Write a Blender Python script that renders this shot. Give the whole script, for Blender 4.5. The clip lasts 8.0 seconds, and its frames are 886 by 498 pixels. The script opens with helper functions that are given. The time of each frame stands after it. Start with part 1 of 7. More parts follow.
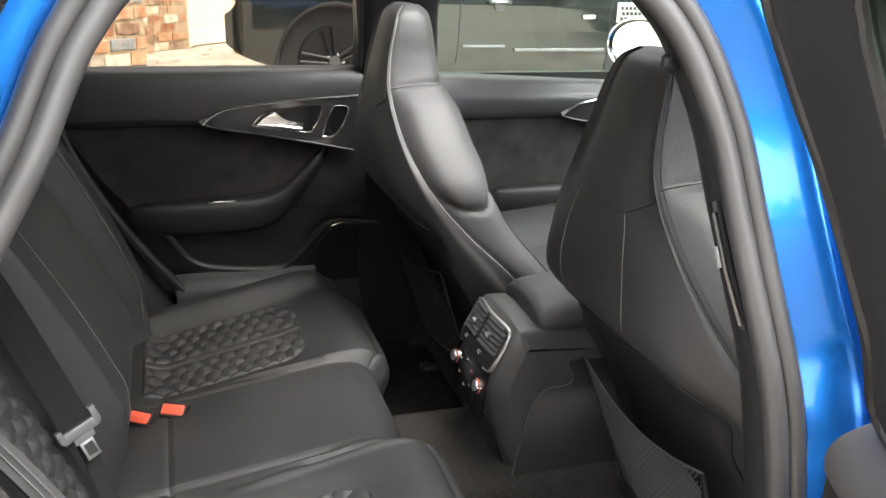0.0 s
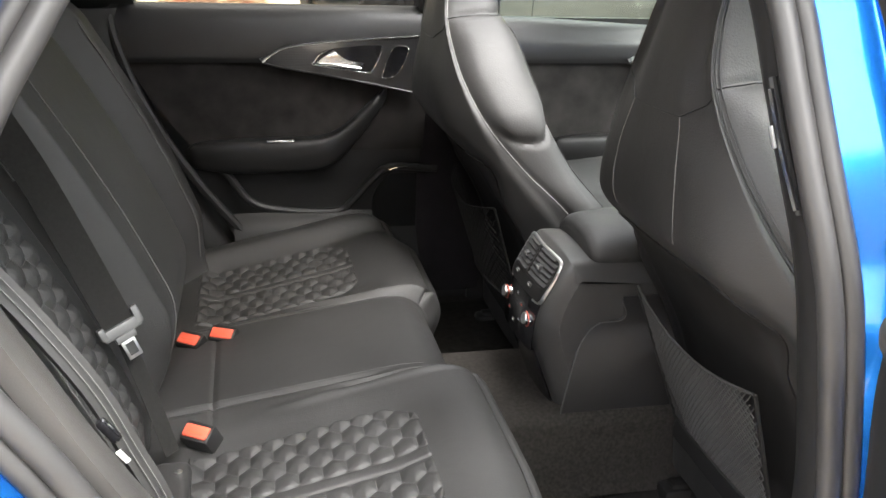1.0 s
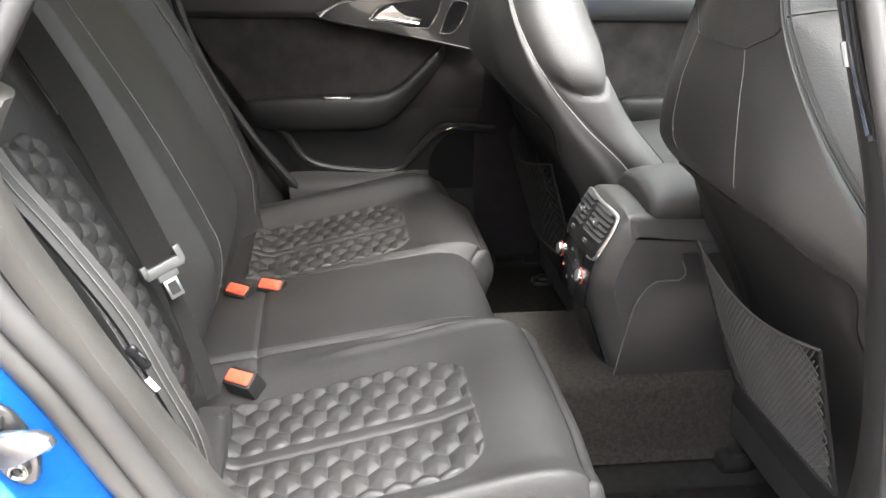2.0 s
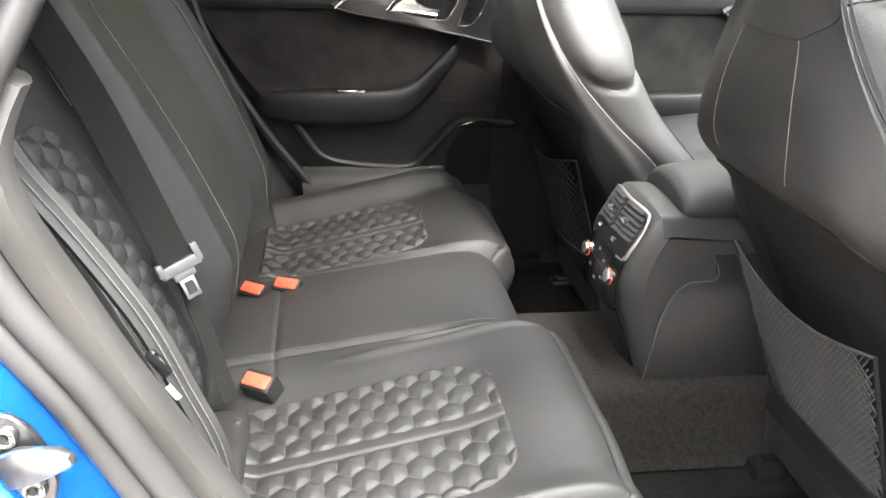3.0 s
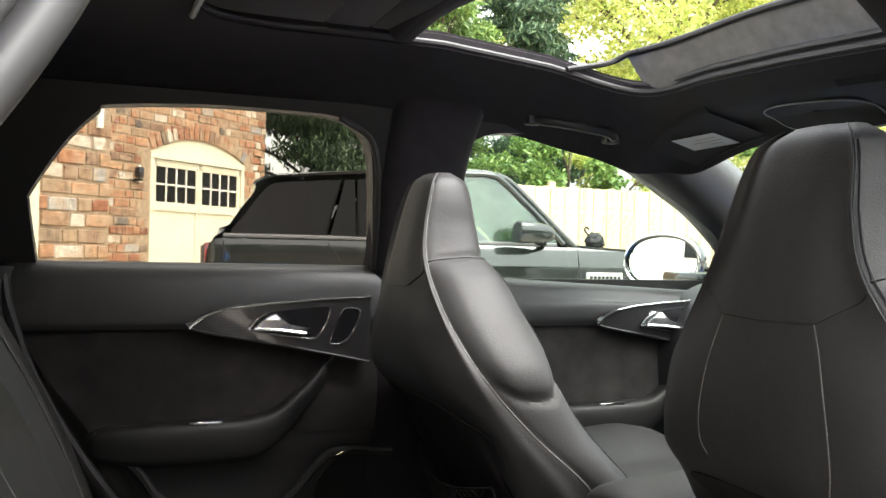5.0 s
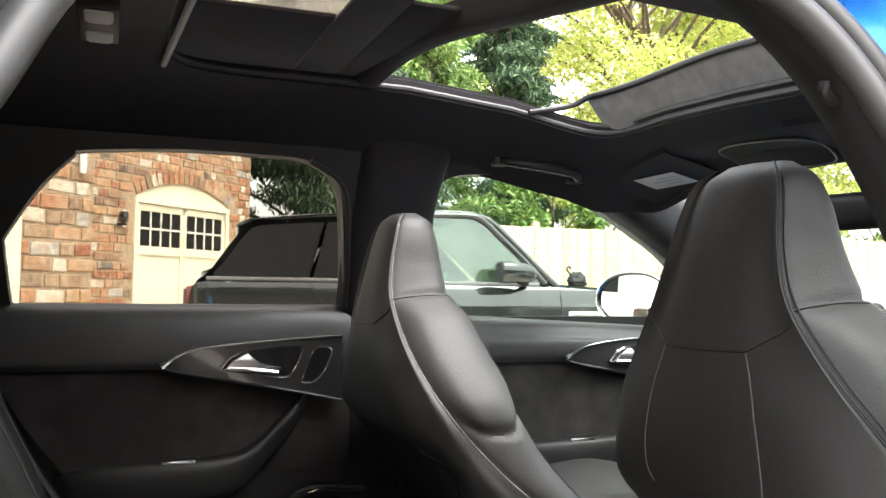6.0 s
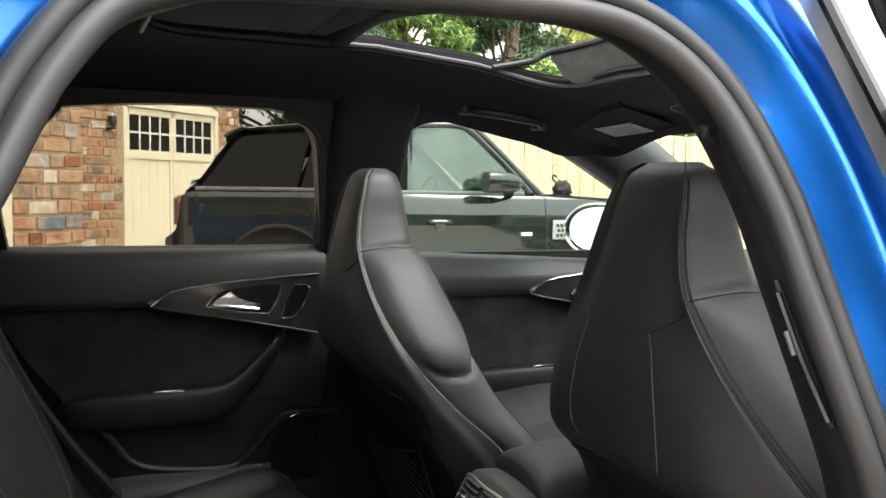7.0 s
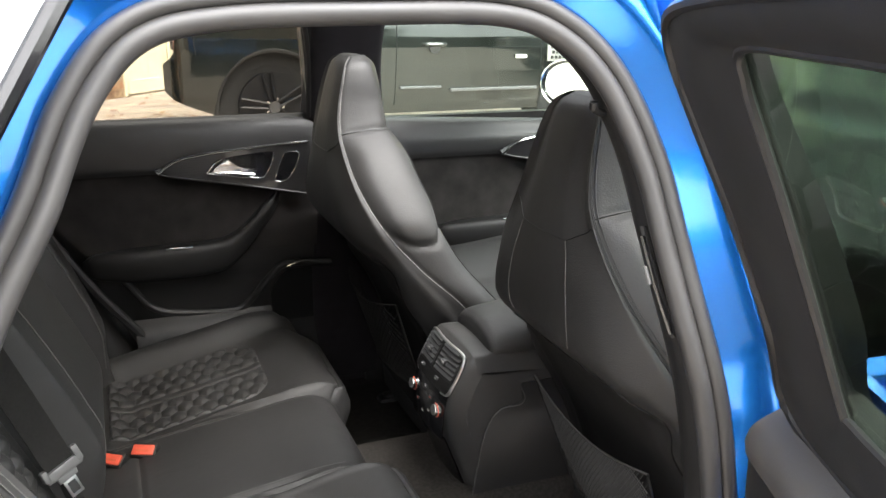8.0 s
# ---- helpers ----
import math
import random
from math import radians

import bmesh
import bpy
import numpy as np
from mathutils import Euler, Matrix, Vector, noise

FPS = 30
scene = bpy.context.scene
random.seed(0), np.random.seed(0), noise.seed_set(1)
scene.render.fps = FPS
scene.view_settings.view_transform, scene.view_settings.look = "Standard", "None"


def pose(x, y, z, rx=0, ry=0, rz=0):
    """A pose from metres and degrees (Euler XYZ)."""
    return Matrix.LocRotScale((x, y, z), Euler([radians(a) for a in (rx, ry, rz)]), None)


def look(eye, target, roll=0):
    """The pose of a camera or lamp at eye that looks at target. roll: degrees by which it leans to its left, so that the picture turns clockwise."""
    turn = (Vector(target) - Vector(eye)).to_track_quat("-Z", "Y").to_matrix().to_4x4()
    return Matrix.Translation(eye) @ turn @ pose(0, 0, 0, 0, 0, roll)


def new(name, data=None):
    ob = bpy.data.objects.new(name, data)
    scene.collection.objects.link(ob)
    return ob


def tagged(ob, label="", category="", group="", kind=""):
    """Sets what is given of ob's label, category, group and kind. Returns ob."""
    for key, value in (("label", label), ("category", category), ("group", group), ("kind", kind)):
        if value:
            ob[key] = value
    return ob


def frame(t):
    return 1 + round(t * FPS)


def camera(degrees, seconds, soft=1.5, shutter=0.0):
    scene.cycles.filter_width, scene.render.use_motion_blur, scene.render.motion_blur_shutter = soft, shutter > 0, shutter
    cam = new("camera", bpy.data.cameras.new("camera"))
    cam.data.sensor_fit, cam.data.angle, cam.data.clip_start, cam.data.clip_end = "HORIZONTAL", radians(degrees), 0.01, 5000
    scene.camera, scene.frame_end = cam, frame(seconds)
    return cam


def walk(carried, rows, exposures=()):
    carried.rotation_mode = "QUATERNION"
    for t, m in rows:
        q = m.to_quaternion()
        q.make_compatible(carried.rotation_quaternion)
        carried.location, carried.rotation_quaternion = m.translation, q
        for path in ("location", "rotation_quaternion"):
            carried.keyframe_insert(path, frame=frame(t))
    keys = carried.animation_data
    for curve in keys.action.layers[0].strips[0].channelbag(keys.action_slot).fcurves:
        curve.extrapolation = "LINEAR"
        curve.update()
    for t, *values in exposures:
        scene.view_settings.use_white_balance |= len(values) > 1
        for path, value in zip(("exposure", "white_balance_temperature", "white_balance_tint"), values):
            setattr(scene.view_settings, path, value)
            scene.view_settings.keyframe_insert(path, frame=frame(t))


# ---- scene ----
cam = camera(54.1, 8.0)
PATH = [
    (0, (0.002, -1.436, 1.259), (0.575, 0.36, 0.589), 2.1),
    (0.5, (0.024, -1.442, 1.214), (0.502, 0.378, 0.538), 2.0),
    (1, (0.042, -1.452, 1.143), (0.453, 0.377, 0.447), 2.0),
    (1.5, (0.055, -1.447, 1.104), (0.397, 0.388, 0.388), 1.9),
    (1.7, (0.076, -1.44, 1.088), (0.374, 0.4, 0.363), 1.6),
    (2.8, (0.062, -1.415, 1.07), (0.295, 0.421, 0.312), 1.5),
    (3, (0.046, -1.379, 1.062), (0.301, 0.459, 0.316), 1.8),
    (3.5, (-0.008, -1.231, 1.03), (0.375, 0.63, 0.405), 1.8),
    (4, (-0.041, -1.131, 1.019), (0.521, 0.758, 0.677), 1.7),
    (4.5, (-0.064, -1.107, 1.021), (0.594, 0.776, 0.869), 1.1),
    (5, (-0.067, -1.127, 0.995), (0.629, 0.748, 0.997), 1.3),
    (5.2, (-0.056, -1.142, 0.994), (0.646, 0.731, 1.021), 1.1),
    (6.3, (-0.044, -1.189, 0.988), (0.683, 0.671, 1.096), 0.8),
    (6.5, (-0.048, -1.2, 0.997), (0.682, 0.66, 1.094), 1.0),
    (7, (-0.038, -1.315, 1.098), (0.698, 0.54, 0.956), 0.9),
    (7.5, (-0.031, -1.429, 1.196), (0.687, 0.389, 0.771), 0.8),
    (8, (-0.051, -1.528, 1.285), (0.653, 0.25, 0.701), 0.8),
]
walk(cam, [(t, look(eye, target, roll)) for t, eye, target, roll in PATH],
     [(0.0, 3.35), (0.5, 3.3), (1.0, 3.6), (1.7, 4.05), (2.8, 4.3), (3.6, 4.45), (4.2, 3.9), (4.6, 3.45), (5.2, 2.9), (6.5, 3.05), (7.0, 2.4), (8.0, 3.05)])

# ---- light ----
world = bpy.data.worlds.new("sky")
scene.world = world
world.use_nodes = True
wn = world.node_tree
sky = wn.nodes.new("ShaderNodeTexSky")
sky.sky_type, sky.sun_disc = "NISHITA", False
sky.sun_elevation, sky.sun_rotation = radians(63), radians(154)
sky.air_density, sky.dust_density, sky.ozone_density = 1.6, 4.0, 1.0
cloud = wn.nodes.new("ShaderNodeHueSaturation")
cloud.inputs["Saturation"].default_value = 0.14
wn.links.new(sky.outputs[0], cloud.inputs["Color"])
wn.links.new(cloud.outputs[0], wn.nodes["Background"].inputs[0])
wn.nodes["Background"].inputs[1].default_value = 0.15
sun = new("sun", bpy.data.lights.new("sun", "SUN"))
sun.data.energy, sun.data.angle, sun.data.color = 0.75, radians(40), (1.0, 0.97, 0.92)
sun.matrix_world = look((1.8, -3.7, 8.2), (0, 0, 0))


# ---- materials ----
def mat(name, color, rough=0.5, metal=0.0, var=0.15, scale=20.0, bump=0.0, bscale=200.0, spec=0.5, coat=0.0, sheen=0.0, bdist=0.002):
    m = bpy.data.materials.new(name)
    m.use_nodes = True
    t = m.node_tree
    b = t.nodes["Principled BSDF"]
    b.inputs["Roughness"].default_value = rough
    b.inputs["Metallic"].default_value = metal
    b.inputs["Specular IOR Level"].default_value = spec
    b.inputs["Coat Weight"].default_value = coat
    b.inputs["Coat Roughness"].default_value = 0.04
    b.inputs["Sheen Weight"].default_value = sheen
    co = t.nodes.new("ShaderNodeTexCoord")
    nz = t.nodes.new("ShaderNodeTexNoise")
    nz.inputs["Scale"].default_value, nz.inputs["Detail"].default_value = scale, 6
    t.links.new(co.outputs["Object"], nz.inputs["Vector"])
    ramp = t.nodes.new("ShaderNodeMapRange")
    ramp.inputs["From Min"].default_value, ramp.inputs["From Max"].default_value = 0.3, 0.7
    ramp.inputs["To Min"].default_value, ramp.inputs["To Max"].default_value = 1 - var, 1 + var
    t.links.new(nz.outputs["Fac"], ramp.inputs["Value"])
    mul = t.nodes.new("ShaderNodeMix")
    mul.data_type, mul.blend_type = "RGBA", "MULTIPLY"
    mul.inputs[0].default_value = 1.0
    mul.inputs[6].default_value = (*color, 1)
    t.links.new(ramp.outputs[0], mul.inputs[7])
    t.links.new(mul.outputs[2], b.inputs["Base Color"])
    rr = t.nodes.new("ShaderNodeMapRange")
    rr.inputs["To Min"].default_value, rr.inputs["To Max"].default_value = rough * 0.85, min(1, rough * 1.15)
    t.links.new(nz.outputs["Fac"], rr.inputs["Value"])
    t.links.new(rr.outputs[0], b.inputs["Roughness"])
    if bump:
        vo = t.nodes.new("ShaderNodeTexNoise")
        vo.inputs["Scale"].default_value, vo.inputs["Detail"].default_value = bscale, 3
        t.links.new(co.outputs["Object"], vo.inputs["Vector"])
        bp = t.nodes.new("ShaderNodeBump")
        bp.inputs["Strength"].default_value, bp.inputs["Distance"].default_value = bump, bdist
        t.links.new(vo.outputs["Fac"], bp.inputs["Height"])
        t.links.new(bp.outputs[0], b.inputs["Normal"])
    return m


LEATHER = mat("black_leather", (0.0183, 0.0178, 0.0175), 0.60, var=0.30, scale=6, spec=0.5, bump=0.42, bscale=420, bdist=0.001)


def creases(m, scale, dist, strength):
    """Broad soft wrinkles under the fine grain."""
    t = m.node_tree
    fine = t.nodes["Bump"]
    nz = t.nodes.new("ShaderNodeTexNoise")
    nz.inputs["Scale"].default_value, nz.inputs["Detail"].default_value, nz.inputs["Distortion"].default_value = scale, 2, 0.6
    t.links.new(t.nodes["Texture Coordinate"].outputs["Object"], nz.inputs["Vector"])
    bp = t.nodes.new("ShaderNodeBump")
    bp.inputs["Strength"].default_value, bp.inputs["Distance"].default_value = strength, dist
    t.links.new(nz.outputs["Fac"], bp.inputs["Height"])
    t.links.new(bp.outputs[0], fine.inputs["Normal"])


creases(LEATHER, 20, 0.006, 0.16)
SHELL = mat("seat_shell_leather", (0.020, 0.020, 0.020), 0.5, var=0.2, scale=8, bump=0.2, bscale=420, bdist=0.001)
STITCH = mat("grey_stitching", (0.085, 0.083, 0.08), 0.7, var=0.3, scale=400)
PIPING = mat("grey_piping", (0.17, 0.165, 0.16), 0.5)
DARKSTITCH = mat("black_stitching", (0.006, 0.006, 0.006), 0.6)
SOFTTRIM = mat("dark_soft_trim", (0.0135, 0.0132, 0.0134), 0.40, var=0.15, bump=0.3, bscale=600, bdist=0.0008)
SUEDE = mat("suede_trim", (0.0200, 0.0182, 0.0174), 0.9, var=0.45, scale=14, sheen=0.15, bump=0.2, bscale=500, spec=0.06)
PLASTIC = mat("black_plastic", (0.0125, 0.0122, 0.0122), 0.5, var=0.1, bump=0.2, bscale=900, bdist=0.0006, spec=0.3)
GREYPLASTIC = mat("grey_plastic", (0.30, 0.30, 0.29), 0.45, var=0.1)
LININGM = mat("black_headlining", (0.0145, 0.0128, 0.0145), 0.85, var=0.2, scale=30, sheen=0.1, bump=0.2, bscale=900, spec=0.06)
RUBBER = mat("rubber_seal", (0.027, 0.026, 0.0255), 0.55, var=0.2, scale=12)
MATM = mat("black_mat_pile", (0.016, 0.015, 0.014), 0.95, var=0.4, scale=60, bump=0.9, bscale=900, bdist=0.003, spec=0.06)
# Paler than the floor carpet: light falling on the tunnel is in the colour.
TUNNELM = mat("lit_tunnel_carpet", (0.034, 0.031, 0.028), 0.95, var=0.3, scale=160, bump=0.9, bscale=900, bdist=0.003, spec=0.06)
CARPETM = mat("dark_carpet", (0.013, 0.012, 0.011), 0.95, var=0.4, scale=60, bump=0.9, bscale=900, bdist=0.003, sheen=0.04, spec=0.06)
PAINT = mat("blue_metallic_paint", (0.016, 0.212, 0.80), 0.19, metal=0.85, var=0.06, scale=900, coat=1.0)
PILLARM = mat("grey_brown_lining", (0.034, 0.032, 0.030), 0.6, var=0.2, scale=10, bump=0.3, bscale=600, bdist=0.0008)
DEFLECT = mat("grey_deflector_mesh", (0.19, 0.185, 0.175), 0.7, var=0.2, scale=40, bump=0.4, bscale=900, bdist=0.0006)
BACKPANEL = mat("black_back_panel", (0.0165, 0.016, 0.016), 0.7, var=0.2, bump=0.3, bscale=700, bdist=0.0006, spec=0.15)
# Sky light on the upward-facing pad is put into this paler grey.
PADM = mat("skylit_door_pad", (0.037, 0.034, 0.032), 0.6, var=0.15, scale=12, bump=0.3, bscale=600, bdist=0.0008)
GRILLEM = mat("black_speaker_mesh", (0.009, 0.009, 0.009), 0.8, bump=0.5, bscale=900, bdist=0.001, spec=0.1)
NETM = mat("grey_elastic_cord", (0.036, 0.035, 0.034), 0.8, var=0.2)
CONSOLEM = mat("dark_grey_console_skin", (0.030, 0.029, 0.028), 0.48, var=0.15, bump=0.3, bscale=600, bdist=0.0008)
SATIN = mat("satin_metal", (0.62, 0.62, 0.61), 0.36, metal=1.0, var=0.05)
CHROME = mat("satin_chrome", (0.78, 0.78, 0.77), 0.2, metal=1.0, var=0.05)
CARBON = mat("carbon_weave", (0.03, 0.03, 0.032), 0.3, var=0.2, scale=300, coat=0.6)
cn = CARBON.node_tree
ck = cn.nodes.new("ShaderNodeTexChecker")
ck.inputs["Scale"].default_value = 240
ck.inputs["Color1"].default_value, ck.inputs["Color2"].default_value = (0.010, 0.010, 0.0105, 1), (0.021, 0.021, 0.022, 1)
cm = cn.nodes.new("ShaderNodeMapping")
cm.inputs["Rotation"].default_value = (0, 0.78, 0)
cn.links.new(cn.nodes["Texture Coordinate"].outputs["Object"], cm.inputs[0])
cn.links.new(cm.outputs[0], ck.inputs["Vector"])
cn.links.new(ck.outputs[0], cn.nodes["Principled BSDF"].inputs["Base Color"])
TONGUEM = mat("dull_belt_steel", (0.34, 0.34, 0.34), 0.38, metal=1.0, var=0.1)
LATCHM = mat("grey_latch_plastic", (0.085, 0.085, 0.085), 0.45, var=0.1)
RED = mat("red_button_plastic", (0.62, 0.092, 0.052), 0.4, var=0.1)
WEBBING = mat("black_webbing", (0.014, 0.0136, 0.013), 0.9, var=0.2, scale=200, spec=0.12, bump=0.4, bscale=800)
GLOSSBLACK = mat("gloss_black", (0.008, 0.008, 0.009), 0.12, coat=0.5, var=0.05)
LIGHTCARD = mat("pale_label", (0.55, 0.55, 0.52), 0.6)
CREAM = mat("cream_paint", (0.70, 0.665, 0.50), 0.5, var=0.06, scale=4)
MORTAR = mat("mortar", (0.36, 0.27, 0.175), 0.9, var=0.3, scale=30, bump=0.6, bscale=60, bdist=0.01)
CONCRETE = mat("driveway", (0.42, 0.37, 0.31), 0.9, var=0.3, scale=3, bump=0.6, bscale=50, bdist=0.02)
SUVPAINT = mat("black_car_paint", (0.013, 0.0155, 0.0145), 0.08, var=0.1, spec=0.5, coat=0.5)
TYRE = mat("tyre_rubber", (0.014, 0.014, 0.014), 0.8, bump=0.3, bscale=40)
WHITEPAINT = mat("white_car_paint", (0.72, 0.72, 0.70), 0.3, coat=0.8, var=0.04)
FENCEM = mat("pale_timber", (0.46, 0.37, 0.23), 0.8, var=0.25, scale=5, bump=0.4, bscale=30, bdist=0.004)
BARK = mat("bark", (0.09, 0.065, 0.045), 0.95, var=0.4, scale=8, bump=1.0, bscale=14, bdist=0.03)


def pane_glass(name, tint, refl=0.09):
    """Thin pane: tinted see-through with a weak clear reflection."""
    m = bpy.data.materials.new(name)
    m.use_nodes = True
    t = m.node_tree
    t.nodes.remove(t.nodes["Principled BSDF"])
    tr = t.nodes.new("ShaderNodeBsdfTransparent")
    tr.inputs[0].default_value = (*tint, 1)
    gl = t.nodes.new("ShaderNodeBsdfGlossy")
    gl.inputs["Roughness"].default_value = 0.01
    mx = t.nodes.new("ShaderNodeMixShader")
    lw = t.nodes.new("ShaderNodeLayerWeight")
    lw.inputs[0].default_value = 0.5
    pw = t.nodes.new("ShaderNodeMath")
    pw.operation = "POWER"
    pw.inputs[1].default_value = 4.0
    t.links.new(lw.outputs["Facing"], pw.inputs[0])
    ma = t.nodes.new("ShaderNodeMath")
    ma.operation = "MULTIPLY_ADD"
    ma.inputs[1].default_value, ma.inputs[2].default_value = 0.5, refl * 0.35
    t.links.new(pw.outputs[0], ma.inputs[0])
    t.links.new(ma.outputs[0], mx.inputs[0])
    t.links.new(tr.outputs[0], mx.inputs[1])
    t.links.new(gl.outputs[0], mx.inputs[2])
    t.links.new(mx.outputs[0], t.nodes["Material Output"].inputs[0])
    return m


GLASS = pane_glass("clear_window_glass", (0.93, 0.96, 0.94))
DOORGLASS = pane_glass("green_door_glass", (0.44, 0.51, 0.45))
SIDEGLASS = pane_glass("side_window_glass", (0.84, 0.89, 0.85))
REARGLASS = pane_glass("tinted_rear_side_glass", (0.58, 0.565, 0.53))
TINT = pane_glass("dark_tinted_glass", (0.02, 0.022, 0.022))
ROOFGLASS = pane_glass("bronze_roof_glass", (0.55, 0.5, 0.42))
MIRRORM = mat("mirror_glass", (0.9, 0.92, 0.93), 0.01, metal=1.0, var=0.0)


# ---- building helpers ----
def empty(name, at=(0, 0, 0), **tags):
    ob = new(name)
    ob.location = at
    ob.empty_display_size = 0.1
    return tagged(ob, **tags)


def part(name, bm, material, parent=None, label="", smooth=True):
    me = bpy.data.meshes.new(name)
    bmesh.ops.recalc_face_normals(bm, faces=bm.faces[:])
    bm.to_mesh(me)
    bm.free()
    me.materials.append(material)
    if smooth:
        me.polygons.foreach_set("use_smooth", [True] * len(me.polygons))
        me.set_sharp_from_angle(angle=radians(42))
    ob = new(name, me)
    if parent is not None:
        ob.parent = parent
        w = parent.location.copy() if parent.parent is None else Vector((0, 0, 0))
        ob.matrix_parent_inverse = Matrix.Translation(-w)
    if label:
        ob["label"] = label
    return ob


def catmull(ps, n, closed=False):
    """Points of a smooth curve through ps: array (k, d) -> n points."""
    ps = np.asarray(ps, float)
    k = len(ps)
    us = np.linspace(0, k if closed else k - 1, n, endpoint=not closed)
    i = np.floor(us).astype(int)
    if not closed:
        i = np.minimum(i, k - 2)
    f = (us - i).reshape((-1,) + (1,) * (ps.ndim - 1))

    def g(j):
        return ps[j % k] if closed else np.where((j < 0).reshape((-1,) + (1,) * (ps.ndim - 1)), 2 * ps[0] - ps[1], np.where((j >= k).reshape((-1,) + (1,) * (ps.ndim - 1)), 2 * ps[-1] - ps[-2], ps[np.clip(j, 0, k - 1)]))

    p0, p1, p2, p3 = g(i - 1), g(i), g(i + 1), g(i + 2)
    return 0.5 * (2 * p1 + (p2 - p0) * f + (2 * p0 - 5 * p1 + 4 * p2 - p3) * f**2 + (3 * p1 - p0 - 3 * p2 + p3) * f**3)


def surface(grid, nv, nu, closed=False):
    """Smooth dense sheet through a grid of control points (rows v, columns u)."""
    g = catmull(np.asarray(grid, float), nv)
    return np.swapaxes(catmull(np.swapaxes(g, 0, 1), nu, closed), 0, 1)


def normals(a, closed=False):
    du = (np.roll(a, -1, 1) - np.roll(a, 1, 1)) if closed else np.gradient(a, axis=1)
    dv = np.gradient(a, axis=0)
    n = np.cross(du, dv)
    return n / (np.linalg.norm(n, axis=2, keepdims=True) + 1e-9)


def sheet(a, closed=False, thick=0.0, bm=None, caps=False):
    """A bmesh from a dense (v, u, 3) array; thick lays a second skin behind it and closes the rim."""
    bm = bm or bmesh.new()
    nv, nu = a.shape[:2]
    rows = [[bm.verts.new(p) for p in r] for r in a]
    span = nu if closed else nu - 1

    def quads(rw, flip):
        for r in range(nv - 1):
            for c in range(span):
                q = (rw[r][c], rw[r][(c + 1) % nu], rw[r + 1][(c + 1) % nu], rw[r + 1][c])
                bm.faces.new(q[::-1] if flip else q)

    quads(rows, False)
    if thick:
        back = [[bm.verts.new(p) for p in r] for r in a - thick * normals(a, closed)]
        quads(back, True)
        for c in range(span):
            d = (c + 1) % nu
            bm.faces.new((rows[0][c], back[0][c], back[0][d], rows[0][d]))
            bm.faces.new((rows[-1][d], back[-1][d], back[-1][c], rows[-1][c]))
        if not closed:
            for r in range(nv - 1):
                bm.faces.new((rows[r + 1][0], back[r + 1][0], back[r][0], rows[r][0]))
                bm.faces.new((rows[r][-1], back[r][-1], back[r + 1][-1], rows[r + 1][-1]))
    if caps and closed:
        bm.faces.new(rows[0][::-1])
        bm.faces.new(rows[-1])
    return bm


def tube(ps, r, n=0, sides=8, closed=False, bm=None, flat=1.0):
    """A round bar along a smooth curve through ps."""
    ps = catmull(ps, n or 10 * len(ps), closed) if n != -1 else np.asarray(ps, float)
    bm = bm or bmesh.new()
    t = (np.roll(ps, -1, 0) - np.roll(ps, 1, 0)) if closed else np.gradient(ps, axis=0)
    t /= np.linalg.norm(t, axis=1, keepdims=True) + 1e-9
    up = np.array([0.31, 0.17, 0.93])
    rows = []
    for p, d in zip(ps, t):
        a = np.cross(d, up)
        a /= np.linalg.norm(a) + 1e-9
        b = np.cross(d, a)
        rows.append([bm.verts.new(p + r * (math.cos(w) * a + flat * math.sin(w) * b)) for w in np.linspace(0, 2 * math.pi, sides, endpoint=False)])
    m = len(rows)
    for i in range(m if closed else m - 1):
        for j in range(sides):
            bm.faces.new((rows[i][j], rows[i][(j + 1) % sides], rows[(i + 1) % m][(j + 1) % sides], rows[(i + 1) % m][j]))
    if not closed:
        bm.faces.new(rows[0][::-1])
        bm.faces.new(rows[-1])
    return bm


def box(lo, hi, bevel=0.0, seg=2, bm=None, m=None):
    own = bmesh.new()
    bmesh.ops.create_cube(own, size=1.0)
    lo, hi = Vector(lo), Vector(hi)
    for v in own.verts:
        v.co = Vector([(lo[i] + hi[i]) / 2 + v.co[i] * (hi[i] - lo[i]) for i in range(3)])
    if bevel:
        bmesh.ops.bevel(own, geom=own.edges[:], offset=bevel, segments=seg, affect="EDGES", profile=0.5)
    if m is not None:
        bmesh.ops.transform(own, matrix=m, verts=own.verts[:])
    if bm is None:
        return own
    me = bpy.data.meshes.new("tmp")
    own.to_mesh(me)
    own.free()
    bm.from_mesh(me)
    bpy.data.meshes.remove(me)
    return bm


def prism(outline, direction, bm=None, bevel=0.0):
    """A solid from a flat outline (3D points), pushed along direction."""
    bm = bm or bmesh.new()
    d = Vector(direction)
    a = [bm.verts.new(p) for p in outline]
    b = [bm.verts.new(Vector(p) + d) for p in outline]
    n = len(a)
    fs = [bm.faces.new(a[::-1]), bm.faces.new(b)]
    for i in range(n):
        fs.append(bm.faces.new((a[i], a[(i + 1) % n], b[(i + 1) % n], b[i])))
    if bevel:
        es = list({e for f in fs[:2] for e in f.edges})
        bmesh.ops.bevel(bm, geom=es, offset=bevel, segments=2, affect="EDGES", profile=0.5)
    return bm


def loops(rings):
    """Closed loops of equal length joined into one sheet."""
    return sheet(np.array(rings, float), closed=True)


